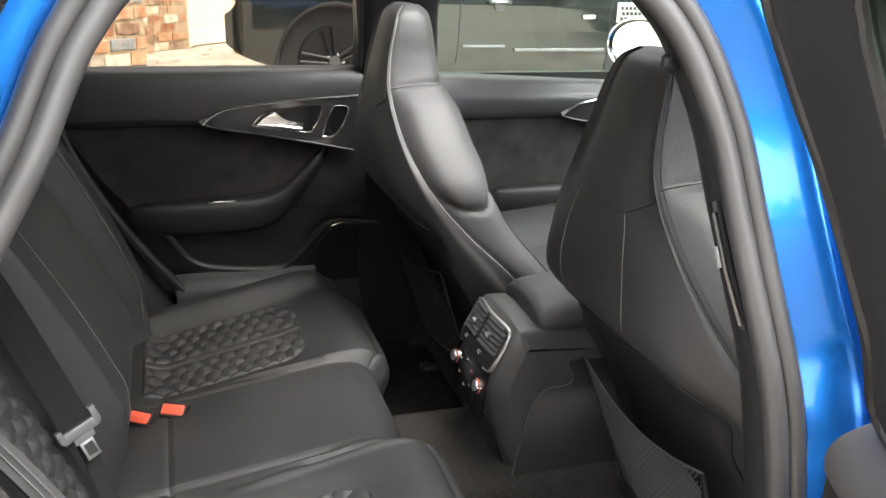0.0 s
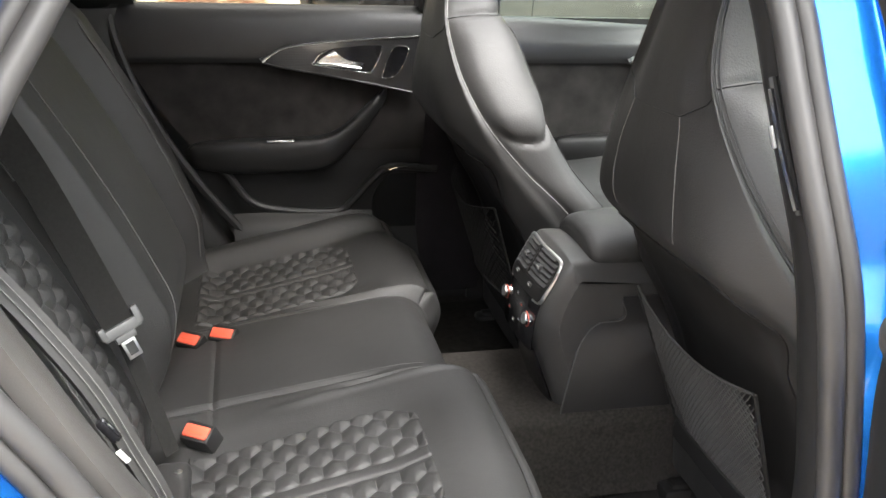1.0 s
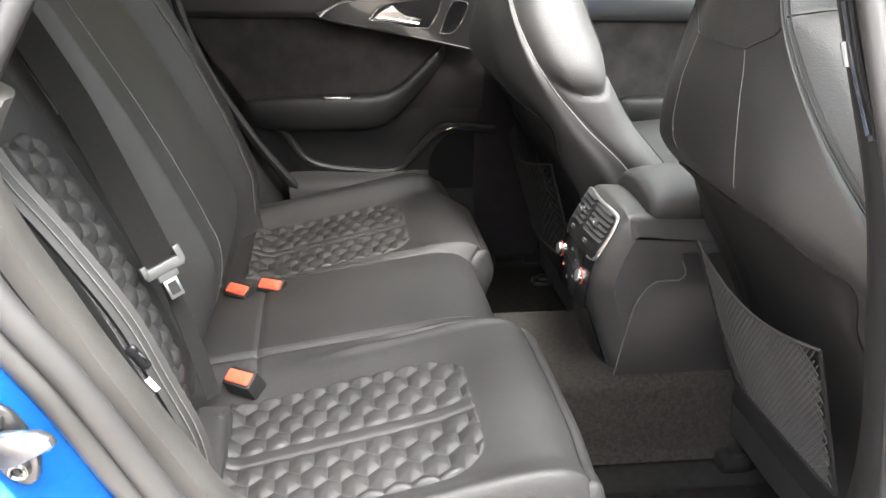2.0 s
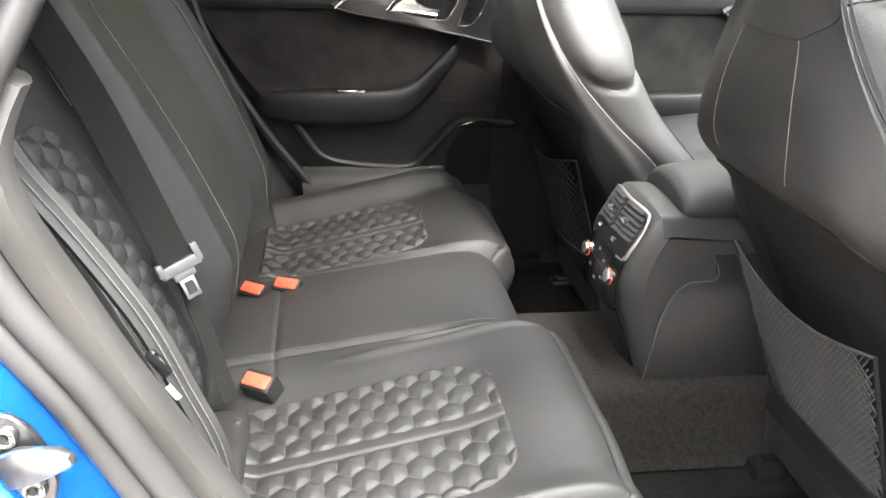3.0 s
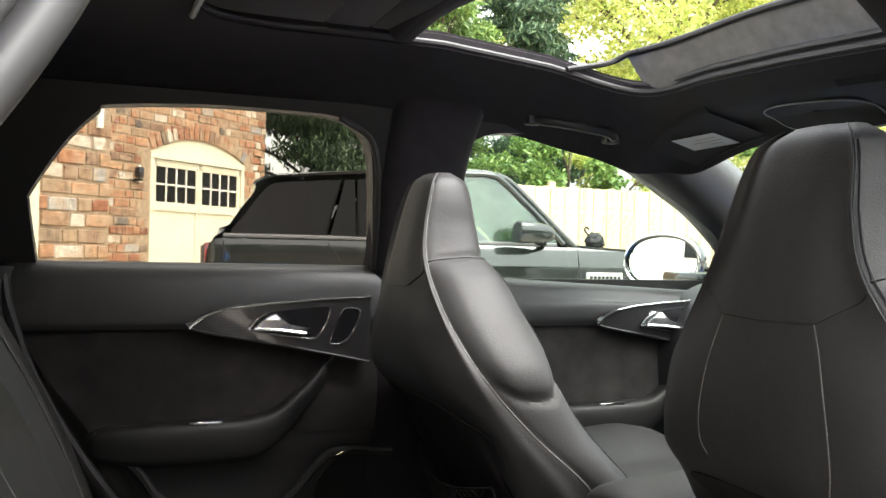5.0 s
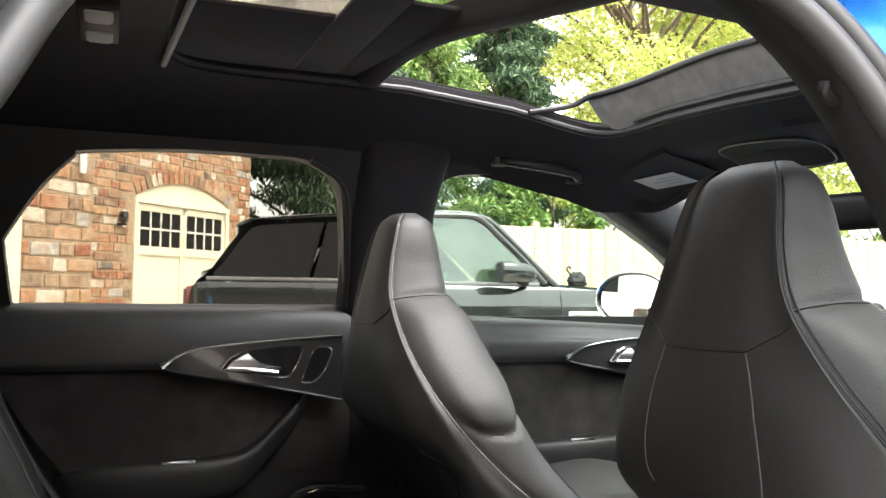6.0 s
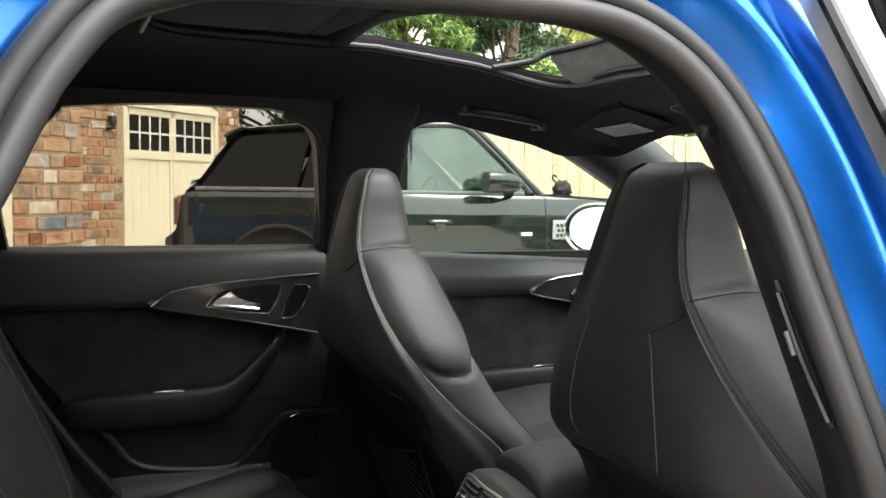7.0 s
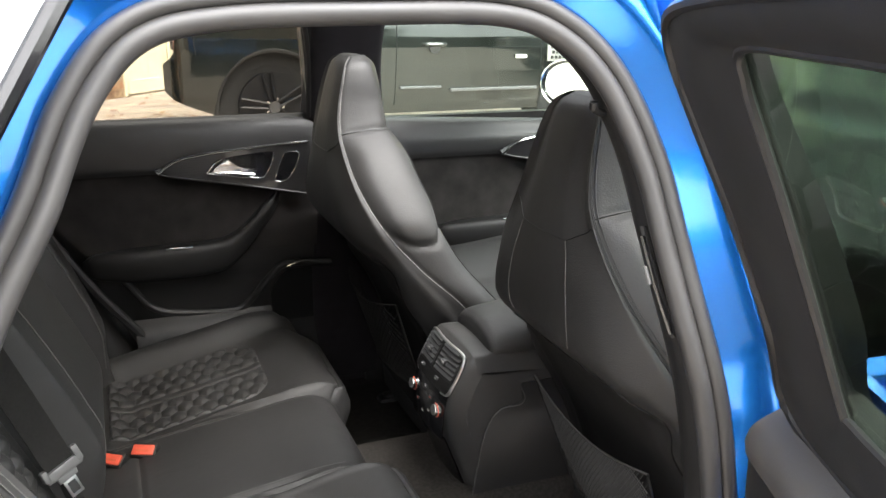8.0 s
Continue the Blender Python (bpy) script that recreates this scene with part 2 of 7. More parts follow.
def offset2(loop, d):
    """Push a closed 2D loop outwards by d."""
    t = np.roll(loop, -1, 0) - np.roll(loop, 1, 0)
    t /= np.linalg.norm(t, axis=1, keepdims=True)
    n = np.stack([t[:, 1], -t[:, 0]], 1)
    area = np.sum(loop[:, 0] * np.roll(loop[:, 1], -1) - np.roll(loop[:, 0], -1) * loop[:, 1])
    return loop + d * n * (1 if area > 0 else -1)


def plate(outer, holes, to3d, thick):
    """A flat panel with holes: outline and holes in 2D, laid out by to3d, thickened along thick."""
    bm = bmesh.new()
    edges = []
    for loop in (outer, *holes):
        vs = [bm.verts.new(to3d(*p)) for p in loop]
        edges += [bm.edges.new((vs[i], vs[(i + 1) % len(vs)])) for i in range(len(vs))]
    bmesh.ops.triangle_fill(bm, use_beauty=True, edges=edges, use_dissolve=False)
    faces = bm.faces[:]
    ext = bmesh.ops.extrude_face_region(bm, geom=faces)
    bmesh.ops.translate(bm, vec=thick, verts=[g for g in ext["geom"] if isinstance(g, bmesh.types.BMVert)])
    return bm


def smooth01(x):
    x = np.clip(x, 0, 1)
    return x * x * (3 - 2 * x)


# ---- ground ----
ground = part("ground", box((-400, -400, -0.5), (400, 400, 0.0)), CONCRETE, smooth=False)
tagged(ground, "pale dusty concrete driveway with fallen leaves", "ground", kind="structure")


# ---- blue estate car: the shell ----
def near_y(z):
    h = z - 0.85
    return -0.80 + 0.21 * (h + np.sqrt(h * h + 0.05**2)) - 0.0035


def far_y(z):
    return 0.73 - 0.45 * (z - 0.94)


OPENING = catmull([(-0.195, 0.88), (-0.15, 0.99), (-0.10, 1.08), (-0.06, 1.165), (-0.01, 1.222), (0.07, 1.242), (0.22, 1.247), (0.36, 1.246),
                   (0.43, 1.225), (0.48, 1.175), (0.512, 1.09), (0.525, 1.0), (0.54, 0.90), (0.575, 0.72), (0.60, 0.55), (0.58, 0.43), (0.50, 0.375),
                   (0.32, 0.365), (0.14, 0.39), (0.03, 0.47), (-0.05, 0.59), (-0.12, 0.72), (-0.175, 0.81)], 230, True)

car = empty("estate_car", (0.4, 0, 0), label="bright blue metallic estate car with an open rear door", category="car")


def near_ring(d, dy):
    p = offset2(OPENING, d)
    for _ in range(int(max(0.0, d - 0.03) * 260)):
        p = 0.25 * np.roll(p, 1, 0) + 0.5 * p + 0.25 * np.roll(p, -1, 0)
    limit = 0.66 + 0.06 * smooth01((0.88 - p[:, 1]) / 0.10)
    return np.stack([np.minimum(p[:, 0], limit), near_y(p[:, 1]) + dy, p[:, 1]], 1)


part("door_frame_trim", loops([near_ring(0.03, 0.075), near_ring(0.012, 0.062), near_ring(0.002, 0.04), near_ring(0.0, 0.02), near_ring(0.006, 0.004)]), PLASTIC, car, "black plastic door opening trim")
seal = part("door_seal", tube(near_ring(0.008, -0.002), 0.0125, -1, 10, True), RUBBER, car, "dark rubber door seal")
part("seal_lip", tube(near_ring(0.028, -0.006), 0.0105, -1, 10, True), RUBBER, seal)
part("body_side", loops([near_ring(d, dy) for d, dy in ((0.030, 0.0), (0.042, -0.009), (0.054, -0.019), (0.066, -0.029), (0.074, -0.0355), (0.079, -0.0390), (0.083, -0.0412), (0.088, -0.0427), (0.095, -0.0437), (0.108, -0.0450), (0.120, -0.0455), (0.132, -0.0445), (0.142, -0.040), (0.150, -0.032))]), PAINT, car, "glossy blue painted door surround")


def lining_z(x, y):
    return 1.388 - 0.2 * np.maximum(0, np.minimum(x, 1.0) + 0.5 * np.maximum(0, x - 1.0) - 0.4) ** 2 - 0.06 * np.maximum(0, -0.2 - x) ** 2 - 0.11 * (np.abs(y) / 0.6) ** 4 - 0.014 * smooth01((x - 0.6) / 0.3) * (1 - smooth01((x - 0.95) / 0.06)) - 0.028 * smooth01((x - 1.10) / 0.07) - 0.030 * smooth01((x - 0.94) / 0.09) - 0.062 * (1 - 0.55 * smooth01((x - 0.6) / 0.3)) * smooth01((0.25 - y) / 0.65) * (1 - 0.75 * smooth01((-0.36 - y) / 0.2))


def super_loop(cx, hx, hy, n, k=160):
    w = np.linspace(0, 2 * math.pi, k, endpoint=False)
    c, s = np.cos(w), np.sin(w)
    return np.stack([cx + hx * np.sign(c) * np.abs(c) ** (2 / n), hy * np.sign(s) * np.abs(s) ** (2 / n)], 1)


hole, rim = super_loop(0.485, 0.455, 0.385, 9), super_loop(0.05, 1.12, 0.60, 12)
rings = []
for f in np.linspace(0, 1, 14):
    p = hole * (1 - f) + rim * f
    rings.append(np.stack([p[:, 0], p[:, 1], lining_z(p[:, 0], p[:, 1])], 1))
top = rings[0] + (0, 0, 0.032)
headlining = part("ceiling", loops([top, rings[0] + (0, 0, 0.012), *rings]), LININGM)
tagged(headlining, "black fabric headlining with a large sunroof opening", "headlining", kind="structure")
part("roof_skin", loops([rings[0] * (1, 1, 1) + (0, 0, 0.024), rings[2] + (0, 0, 0.03), rings[5] + (0, 0, 0.035),
                         rings[9] + (0, 0, 0.035), np.c_[super_loop(0.0, 1.13, 0.60, 8), np.full(160, 1.285)], np.c_[super_loop(0.0, 1.14, 0.61, 8), np.full(160, 1.268)]]), PAINT, car)
part("sunroof_seal", tube(rings[0] + (0, 0, 0.010), 0.006, -1, 8, True), RUBBER, car, "rubber sunroof edge seal")
part("sunroof_channel", tube(rings[0] * (1, 1.015, 1) + (0, 0, 0.026), 0.006, -1, 8, True), RUBBER, car)

# far side lining with its two windows
REARWIN = catmull([(-0.214, 0.9435), (-0.220, 0.950), (-0.2275, 1.01), (-0.233, 1.068), (-0.228, 1.090), (-0.170, 1.178), (-0.112, 1.238), (-0.09, 1.250), (0.07, 1.262), (0.22, 1.263), (0.34, 1.257), (0.405, 1.217), (0.428, 1.136), (0.447, 1.0), (0.452, 0.95), (0.448, 0.942), (0.3, 0.942), (0.0, 0.943), (-0.15, 0.943)], 140, True)
FRONTWIN = catmull([(0.668, 0.915), (0.63, 1.05), (0.616, 1.169), (0.635, 1.224), (0.685, 1.248), (0.782, 1.251), (0.916, 1.234), (1.048, 1.195), (1.179, 1.134), (1.28, 1.081), (1.40, 0.99), (1.43, 0.90), (1.38, 0.88), (1.0, 0.895), (0.75, 0.905)], 110, True)
edge = [(-1.0, 0.86), (-1.0, 1.285), (1.0, 1.285), (1.25, 1.20), (1.55, 1.0), (1.6, 0.86)]
wall = part("wall_left", plate(edge, [REARWIN, FRONTWIN], lambda x, z: (x, far_y(z), z), (0, 0.05, 0.0)), PLASTIC, smooth=False)
tagged(wall, "black plastic window surrounds and roof pillars of the car", "pillar trim", kind="structure")


# ---- closing walls of the cabin ----
def wall_piece(name, bm, label, category, material=PLASTIC):
    return tagged(part(name, bm, material, smooth=True), label, category, kind="structure")


wall_piece("floor", box((-0.35, -0.80, 0.13), (1.62, 0.80, 0.17)), "dark charcoal carpet on the car floor", "carpet", CARPETM)
wall_piece("wall_rear", box((-1.25, -0.70, 0.2), (-1.2, 0.70, 1.36)), "black rear end of the cabin", "cabin wall")
wall_piece("wall_front", box((1.55, -0.74, 0.17), (1.62, 0.74, 0.90), 0.02), "black dashboard end of the cabin", "cabin wall")
wall_piece("wall_sill", box((-0.35, 0.735, 0.13), (1.62, 0.80, 0.32), 0.02), "black sill lining under the doors", "sill trim")
pillar = surface([[(x + dx, y, z) for x, dx, y in ((0.44, 0, yy + 0.03), (0.455, 0, yy - 0.012), (0.49, 0, yy - 0.03), (0.56, 0, yy - 0.034), (0.62, sl, yy - 0.03), (0.65, sl, yy - 0.012), (0.66, sl, yy + 0.03))]
                  for z, yy, sl in ((0.2, 0.74, 0.0), (0.6, 0.74, 0.0), (0.9, 0.735, 0.0), (0.96, 0.715, 0.0), (1.1, 0.655, -0.02), (1.2, 0.61, -0.02), (1.30, 0.57, 0.0), (1.37, 0.545, 0.02))], 56, 30)
wall_piece("pillar_left", sheet(pillar, thick=0.02), "black trimmed middle roof pillar", "pillar trim", LININGM)
apillar = surface([[(x, y, z) for x, y, z in ((1.05 + f, yy + 0.03, zz - 0.015), (1.055 + f, yy - 0.01, zz - 0.003), (1.075 + f, yy - 0.03, zz + 0.025), (1.11 + f, yy - 0.03, zz + 0.065), (1.15 + f, yy + 0.01, zz + 0.09))]
                   for f, yy, zz in ((-0.05, 0.585, 1.235), (0.1, 0.60, 1.165), (0.25, 0.63, 1.085), (0.4, 0.66, 1.0), (0.5, 0.68, 0.93))], 30, 24)
wall_piece("pillar_windscreen", sheet(apillar, thick=0.012), "grey-black windscreen pillar trim", "pillar trim", SOFTTRIM)
cpillar = surface([[(x + s, y, z) for x, y in ((-0.62, 0.58), (-0.45, 0.63), (-0.30, 0.66), (-0.25, 0.69), (-0.232, 0.74))] for z, s in ((0.35, 0.22), (0.5, 0.14), (0.65, 0.06), (0.8, 0.0), (0.90, -0.02), (0.945, -0.02))], 30, 24)
wall_piece("pillar_rear", sheet(cpillar, thick=0.02), "black rear side lining beside the bench", "pillar trim", PLASTIC)
nearc = surface([[(-0.62, -0.56, z), (xe - 0.20, -0.60 + 0.3 * max(0, z - 0.95), z), (xe - 0.08, float(near_y(np.array(z))) + 0.13, z), (xe - 0.025, float(near_y(np.array(z))) + 0.08, z), (xe - 0.006, float(near_y(np.array(z))) + 0.035, z), (xe - 0.006, float(near_y(np.array(z))) + 0.012, z)]
                 for z, xe in ((0.40, 0.12), (0.5, 0.008), (0.62, -0.067), (0.75, -0.137), (0.88, -0.193), (1.0, -0.145), (1.12, -0.08), (1.20, -0.03), (1.235, 0.03), (1.262, 0.12), (1.285, 0.26))], 72, 30)
wall_piece("pillar_near", sheet(nearc[:33], thick=0.02), "grey-black curved side lining beside the open doorway", "pillar trim", PILLARM)
wall_piece("pillar_near_upper", sheet(nearc[32:], thick=-0.02), "black fabric lining of the rear roof pillar", "pillar trim", LININGM)

wall_piece("wall_left_lower", box((-1.2, 0.765, 0.13), (1.6, 0.80, 0.93)), "black inner skin behind the door trims", "cabin wall")

# outer skins of the blue car
quarter = surface([[(x, y, z) for x in (-1.5, -1.0, -0.6, -0.30 + s)] for z, y, s in ((0.35, -0.86, 0.25), (0.6, -0.90, 0.07), (0.9, -0.895, -0.02), (0.97, -0.86, 0.0))], 20, 20)
part("rear_wing", sheet(quarter, thick=0.01), PAINT, car, "blue rear wing panel")
qglass = surface([[(x + s, y, z) for x in (-0.9, -0.6, -0.24)] for z, y, s in ((0.98, -0.885, 0.0), (1.1, -0.838, 0.06), (1.25, -0.765, 0.15), (1.34, -0.72, 0.21))], 8, 8)
# The metallic grey stands in for pale sky mirrored in the dark glass.
part("quarter_window", sheet(qglass, thick=0.004), mat("sky_grey_privacy_glass", (0.24, 0.25, 0.26), 0.08, metal=0.8, var=0.05), car, "dark tinted rear quarter window")
part("quarter_window_trim", tube([(-0.235, -0.890, 0.97), (-0.172, -0.842, 1.1), (-0.085, -0.768, 1.25), (-0.028, -0.722, 1.34)], 0.009), GLOSSBLACK, car)
frontskin = surface([[(x, y - 0.02 * (0.8 < x < 1.6), z) for x in (0.69, 0.9, 1.2, 1.5, 1.75)] for z, y in ((0.25, -0.86), (0.45, -0.895), (0.7, -0.90), (0.86, -0.90), (0.90, -0.885))], 24, 20)
part("front_door_skin", sheet(frontskin, thick=0.05), PAINT, car, "blue closed front door")
fglass = surface([[(x, y, z) for x in (0.62, 1.0, 1.3 - 0.6 * (z - 0.9))] for z, y in ((0.91, -0.86), (1.08, -0.80), (1.25, -0.72))], 8, 8)
part("front_door_window", sheet(fglass, thick=0.004), DOORGLASS, car).visible_shadow = False
fpill = surface([[(x + 0.045 - 0.20 * (z - 0.86), y - 0.006, z) for x in (0.592, 0.605, 0.625, 0.65)] for z, y in ((0.86, -0.881), (1.08, -0.805), (1.26, -0.722), (1.36, -0.676))], 14, 8)
# Grey metal base puts the brightness of the mirrored sky into the cover's colour.
PILLARGLOSS = mat("sky_grey_pillar_cover", (0.42, 0.42, 0.42), 0.16, metal=0.7, var=0.08, scale=4)
fwf = part("window_frame", sheet(fpill, thick=0.03), PILLARGLOSS, car, "gloss front door pillar cover mirroring the sky")
part("cover_edge", tube([fpill[k, 0] + (-0.003, 0.004, 0) for k in range(14)], 0.007, 40, 8), GLOSSBLACK, fwf, "black edge strip")
part("window_rail", tube([(0.66, -0.715, 1.262), (0.85, -0.705, 1.268), (1.02, -0.70, 1.245), (1.2, -0.71, 1.16), (1.4, -0.725, 1.04), (1.56, -0.74, 0.93)], 0.022), GLOSSBLACK, fwf)
part("boot_end", box((-1.75, -0.85, 0.35), (-1.5, 0.85, 0.98), 0.08, 3), PAINT, car)
part("far_skin", sheet(surface([[(x, y, z) for x in (-1.5, -0.5, 0.5, 1.75)] for z, y in ((0.25, 0.88), (0.6, 0.92), (0.84, 0.90), (0.885, 0.84))], 16, 16), thick=0.03), PAINT, car)
part("bonnet", sheet(surface([[(x, y, z) for y in (-0.8, -0.4, 0, 0.4, 0.8)] for x, z in ((1.62, 0.90), (2.2, 0.86), (2.8, 0.74), (2.95, 0.5))], 16, 12), thick=0.03), PAINT, car, "blue bonnet")
for sg in (-1, 1):
    arch = [(1.95 + 0.37 * math.cos(w), 0.36 + 0.37 * math.sin(w)) for w in np.linspace(0.15, math.pi - 0.15, 16)]
    wing = [(1.745, 0.905), (1.745, 0.30), (1.56, 0.30)] + arch[::-1] + [(2.34, 0.28), (2.86, 0.28), (2.95, 0.42), (2.94, 0.56), (2.80, 0.74), (2.2, 0.86)]
    part("front_wing", plate(wing, [], lambda x, z, sg=sg: (x, sg * (0.90 - 0.10 * max(0, x - 2.3)), z), (0, -sg * 0.05, 0)), PAINT, car, "blue front wing", smooth=False)
    part("headlight", box((2.78, sg * 0.62 - 0.16, 0.60), (2.97, sg * 0.62 + 0.16, 0.72), 0.03), GLOSSBLACK, car, "dark headlight")
part("front_bumper", sheet(surface([[(x - 0.22 * (y / 0.85) ** 4, y, z) for y in np.linspace(-0.86, 0.86, 9)] for z, x in ((0.22, 2.93), (0.34, 3.02), (0.48, 3.03), (0.58, 2.99), (0.66, 2.93))], 12, 30), thick=0.03), PAINT, car, "blue front bumper")
part("front_grille", box((2.98, -0.42, 0.34), (3.035, 0.42, 0.60), 0.03), GLOSSBLACK, car, "black radiator grille")
part("rear_window", sheet(surface([[(x, y, z) for y in (-0.60, -0.3, 0, 0.3, 0.60)] for x, z in ((-1.10, 1.285), (-1.36, 1.14), (-1.62, 0.97))], 8, 10), thick=0.005), TINT, car, "tinted rear window")
farq = surface([[(x, y, z) for x in (-1.5, -1.2, -0.95)] for z, y in ((0.88, 0.84), (1.08, 0.72), (1.27, 0.60))], 8, 8)
part("far_quarter", sheet(farq, thick=0.02), PAINT, car)
nearq = surface([[(x, y, z) for x in (-1.6, -1.2, -0.9)] for z, y in ((0.97, -0.86), (1.12, -0.80), (1.27, -0.62))], 8, 8)
part("near_quarter", sheet(nearq, thick=0.02), PAINT, car)
screen = surface([[(x, y, z) for y in (-0.62, -0.3, 0, 0.3, 0.62)] for x, z in ((1.13, 1.285), (1.29, 1.175), (1.62, 0.945))], 10, 14)
screen[:, :, 0] += 0.06 * (1 - (screen[:, :, 1] / 0.62) ** 2)
part("windscreen", sheet(screen, thick=0.005), GLASS, car, "clear windscreen").visible_shadow = False
for wx in (-0.95, 1.95):
    for wy in (-0.80, 0.80):
        w = part("wheel", tube([(wx, wy - 0.11, 0.35), (wx, wy + 0.11, 0.35)], 0.22, 4, 32), CHROME, car)
        part("tyre", tube([(wx + 0.29 * math.cos(a), wy, 0.35 + 0.29 * math.sin(a)) for a in np.linspace(0, 2 * math.pi, 24, endpoint=False)], 0.06, 64, 10, True), TYRE, w)


# ---- far doors ----
def door_sheet(x0, x1, lean, rows, nx=40):
    """Inner door skin: rows of (z, y) between a sloping rear edge and x1; the waist falls towards the front."""
    a = surface([[(x0 + lean(z) + f * (x1 - x0 - lean(z)), y, z) for f in np.linspace(0, 1, 6)] for z, y in rows], 60, nx)
    a[:, :, 2] -= (0.022 * smooth01((a[:, :, 0] - 0.56) / 0.06) + 0.05 * np.maximum(0, a[:, :, 0] - 0.72)) * smooth01((a[:, :, 2] - 0.86) / 0.07)
    return a


def line3(pts, y):
    return [(x, y, z) for x, z in pts]


def far_door(x0, x1, lean, ox, label):
    """ox: shift of the handle group along the car."""
    d = empty("car_door", ((x0 + x1) / 2, 0.74, 0.17), label=label, category="car door", group="closed doors on the far side")
    part("upper_panel", sheet(door_sheet(x0, x1, lean, [(0.950, 0.76), (0.957, 0.74), (0.950, 0.722), (0.925, 0.708), (0.88, 0.699), (0.84, 0.697), (0.822, 0.703)]), thick=-0.03), SOFTTRIM, d, "soft black door top")
    part("insert", sheet(door_sheet(x0, x1, lean, [(0.836, 0.706), (0.815, 0.713), (0.75, 0.716), (0.68, 0.716), (0.60, 0.718)]), thick=-0.02), SUEDE, d, "dark suede door insert")
    part("lower_panel", sheet(door_sheet(x0, x1, lean, [(0.61, 0.722), (0.56, 0.726), (0.50, 0.735), (0.42, 0.735), (0.30, 0.72), (0.17, 0.71)]), thick=-0.02), PLASTIC, d)
    # armrest ledge with a rising pull at its front end
    arm = []
    for x, zt, dep, h in ((-0.13, 0.605, 0.010, 0.03), (-0.10, 0.625, 0.045, 0.06), (-0.02, 0.633, 0.066, 0.078), (0.10, 0.636, 0.070, 0.082), (0.20, 0.640, 0.066, 0.080), (0.25, 0.658, 0.058, 0.070), (0.30, 0.700, 0.046, 0.058), (0.345, 0.742, 0.034, 0.045), (0.37, 0.765, 0.008, 0.03)):
        arm.append([(x + ox, 0.722, zt), (x + ox, 0.722 - dep * 0.62, zt + 0.002), (x + ox, 0.722 - dep * 0.85, zt - 0.010), (x + ox, 0.722 - dep * 0.84, zt - h * 0.55), (x + ox, 0.722 - dep * 0.6, zt - h), (x + ox, 0.722, zt - h)])
    part("armrest", sheet(surface(arm, 70, 30)), PLASTIC, d, "padded black door armrest")
    part("armrest_strip", box((0.068 + ox, 0.666, 0.634), (0.134 + ox, 0.676, 0.6395), 0.001), CHROME, d, "small chrome strip")
    # map pocket rim and speaker
    part("pocket_rim", tube([(-0.11 + ox, 0.70, 0.62), (-0.03 + ox, 0.70, 0.545), (0.02 + ox, 0.70, 0.478), (0.09 + ox, 0.70, 0.452), (0.235 + ox, 0.70, 0.442), (0.285 + ox, 0.70, 0.475), (0.335 + ox, 0.70, 0.53), (0.38 + ox, 0.70, 0.558), (0.50 + ox, 0.70, 0.550)], 0.010), PLASTIC, d)
    part("pocket", sheet(surface([[(x + ox, y, z) for x in (-0.02, 0.1, 0.2, 0.33)] for z, y in ((0.44, 0.70), (0.40, 0.668), (0.30, 0.662), (0.2, 0.69))], 20, 16), thick=0.008), PLASTIC, d)
    grille = part("speaker_grille", tube([(0.435 + ox, 0.740, 0.445), (0.435 + ox, 0.731, 0.445)], 0.098, 4, 40), GRILLEM, d, "round black speaker grille")
    part("grille_ring", tube([(0.435 + ox + 0.1 * math.cos(a), 0.732, 0.445 + 0.1 * math.sin(a)) for a in np.linspace(0, 2 * math.pi, 16, endpoint=False)], 0.002, 60, 6, True), PLASTIC, grille)
    part("grille_badge", tube(line3([(0.375 + ox, 0.551), (0.40 + ox, 0.559), (0.43 + ox, 0.559), (0.47 + ox, 0.551)], 0.692), 0.0018), CHROME, grille)
    # handle panel with chrome surround
    yk = 0.679
    upper = catmull([(0.065, 0.826), (0.088, 0.845), (0.125, 0.862), (0.20, 0.873), (0.31, 0.882), (0.44, 0.891)], 40)
    lower = catmull([(0.065, 0.826), (0.10, 0.816), (0.20, 0.798), (0.32, 0.775), (0.44, 0.750)], 40)
    band = np.stack([np.c_[upper[:, 0] + ox, np.full(40, yk), upper[:, 1]], np.c_[lower[:, 0] + ox, np.full(40, yk + 0.006), lower[:, 1]]])
    panel = part("handle_panel", sheet(band, thick=-0.012), CARBON, d, "carbon weave handle panel")
    part("chrome_line", tube(np.c_[upper[:, 0] + ox, np.full(40, yk - 0.002), upper[:, 1]], 0.0026, -1, 6), CHROME, panel)
    part("shadow_line", tube(np.c_[lower[:, 0] + ox, np.full(40, yk + 0.004), lower[:, 1]], 0.003, -1, 6), SOFTTRIM, panel)
    cup = catmull([(0.184, 0.822), (0.20, 0.843), (0.225, 0.857), (0.27, 0.864), (0.345, 0.869), (0.352, 0.855), (0.338, 0.83), (0.325, 0.808), (0.312, 0.803), (0.25, 0.811)], 60, True)
    part("handle_recess", prism([(x + ox, yk - 0.0015, z) for x, z in cup], (0, 0.004, 0)), GLOSSBLACK, panel, smooth=False)
    part("recess_trim", tube([(x + ox, yk - 0.003, z) for x, z in ((0.352, 0.866), (0.345, 0.84), (0.328, 0.81), (0.312, 0.8025), (0.25, 0.811), (0.186, 0.821), (0.188, 0.83), (0.20, 0.845), (0.22, 0.856))], 0.0019, 60, 6), CHROME, panel)
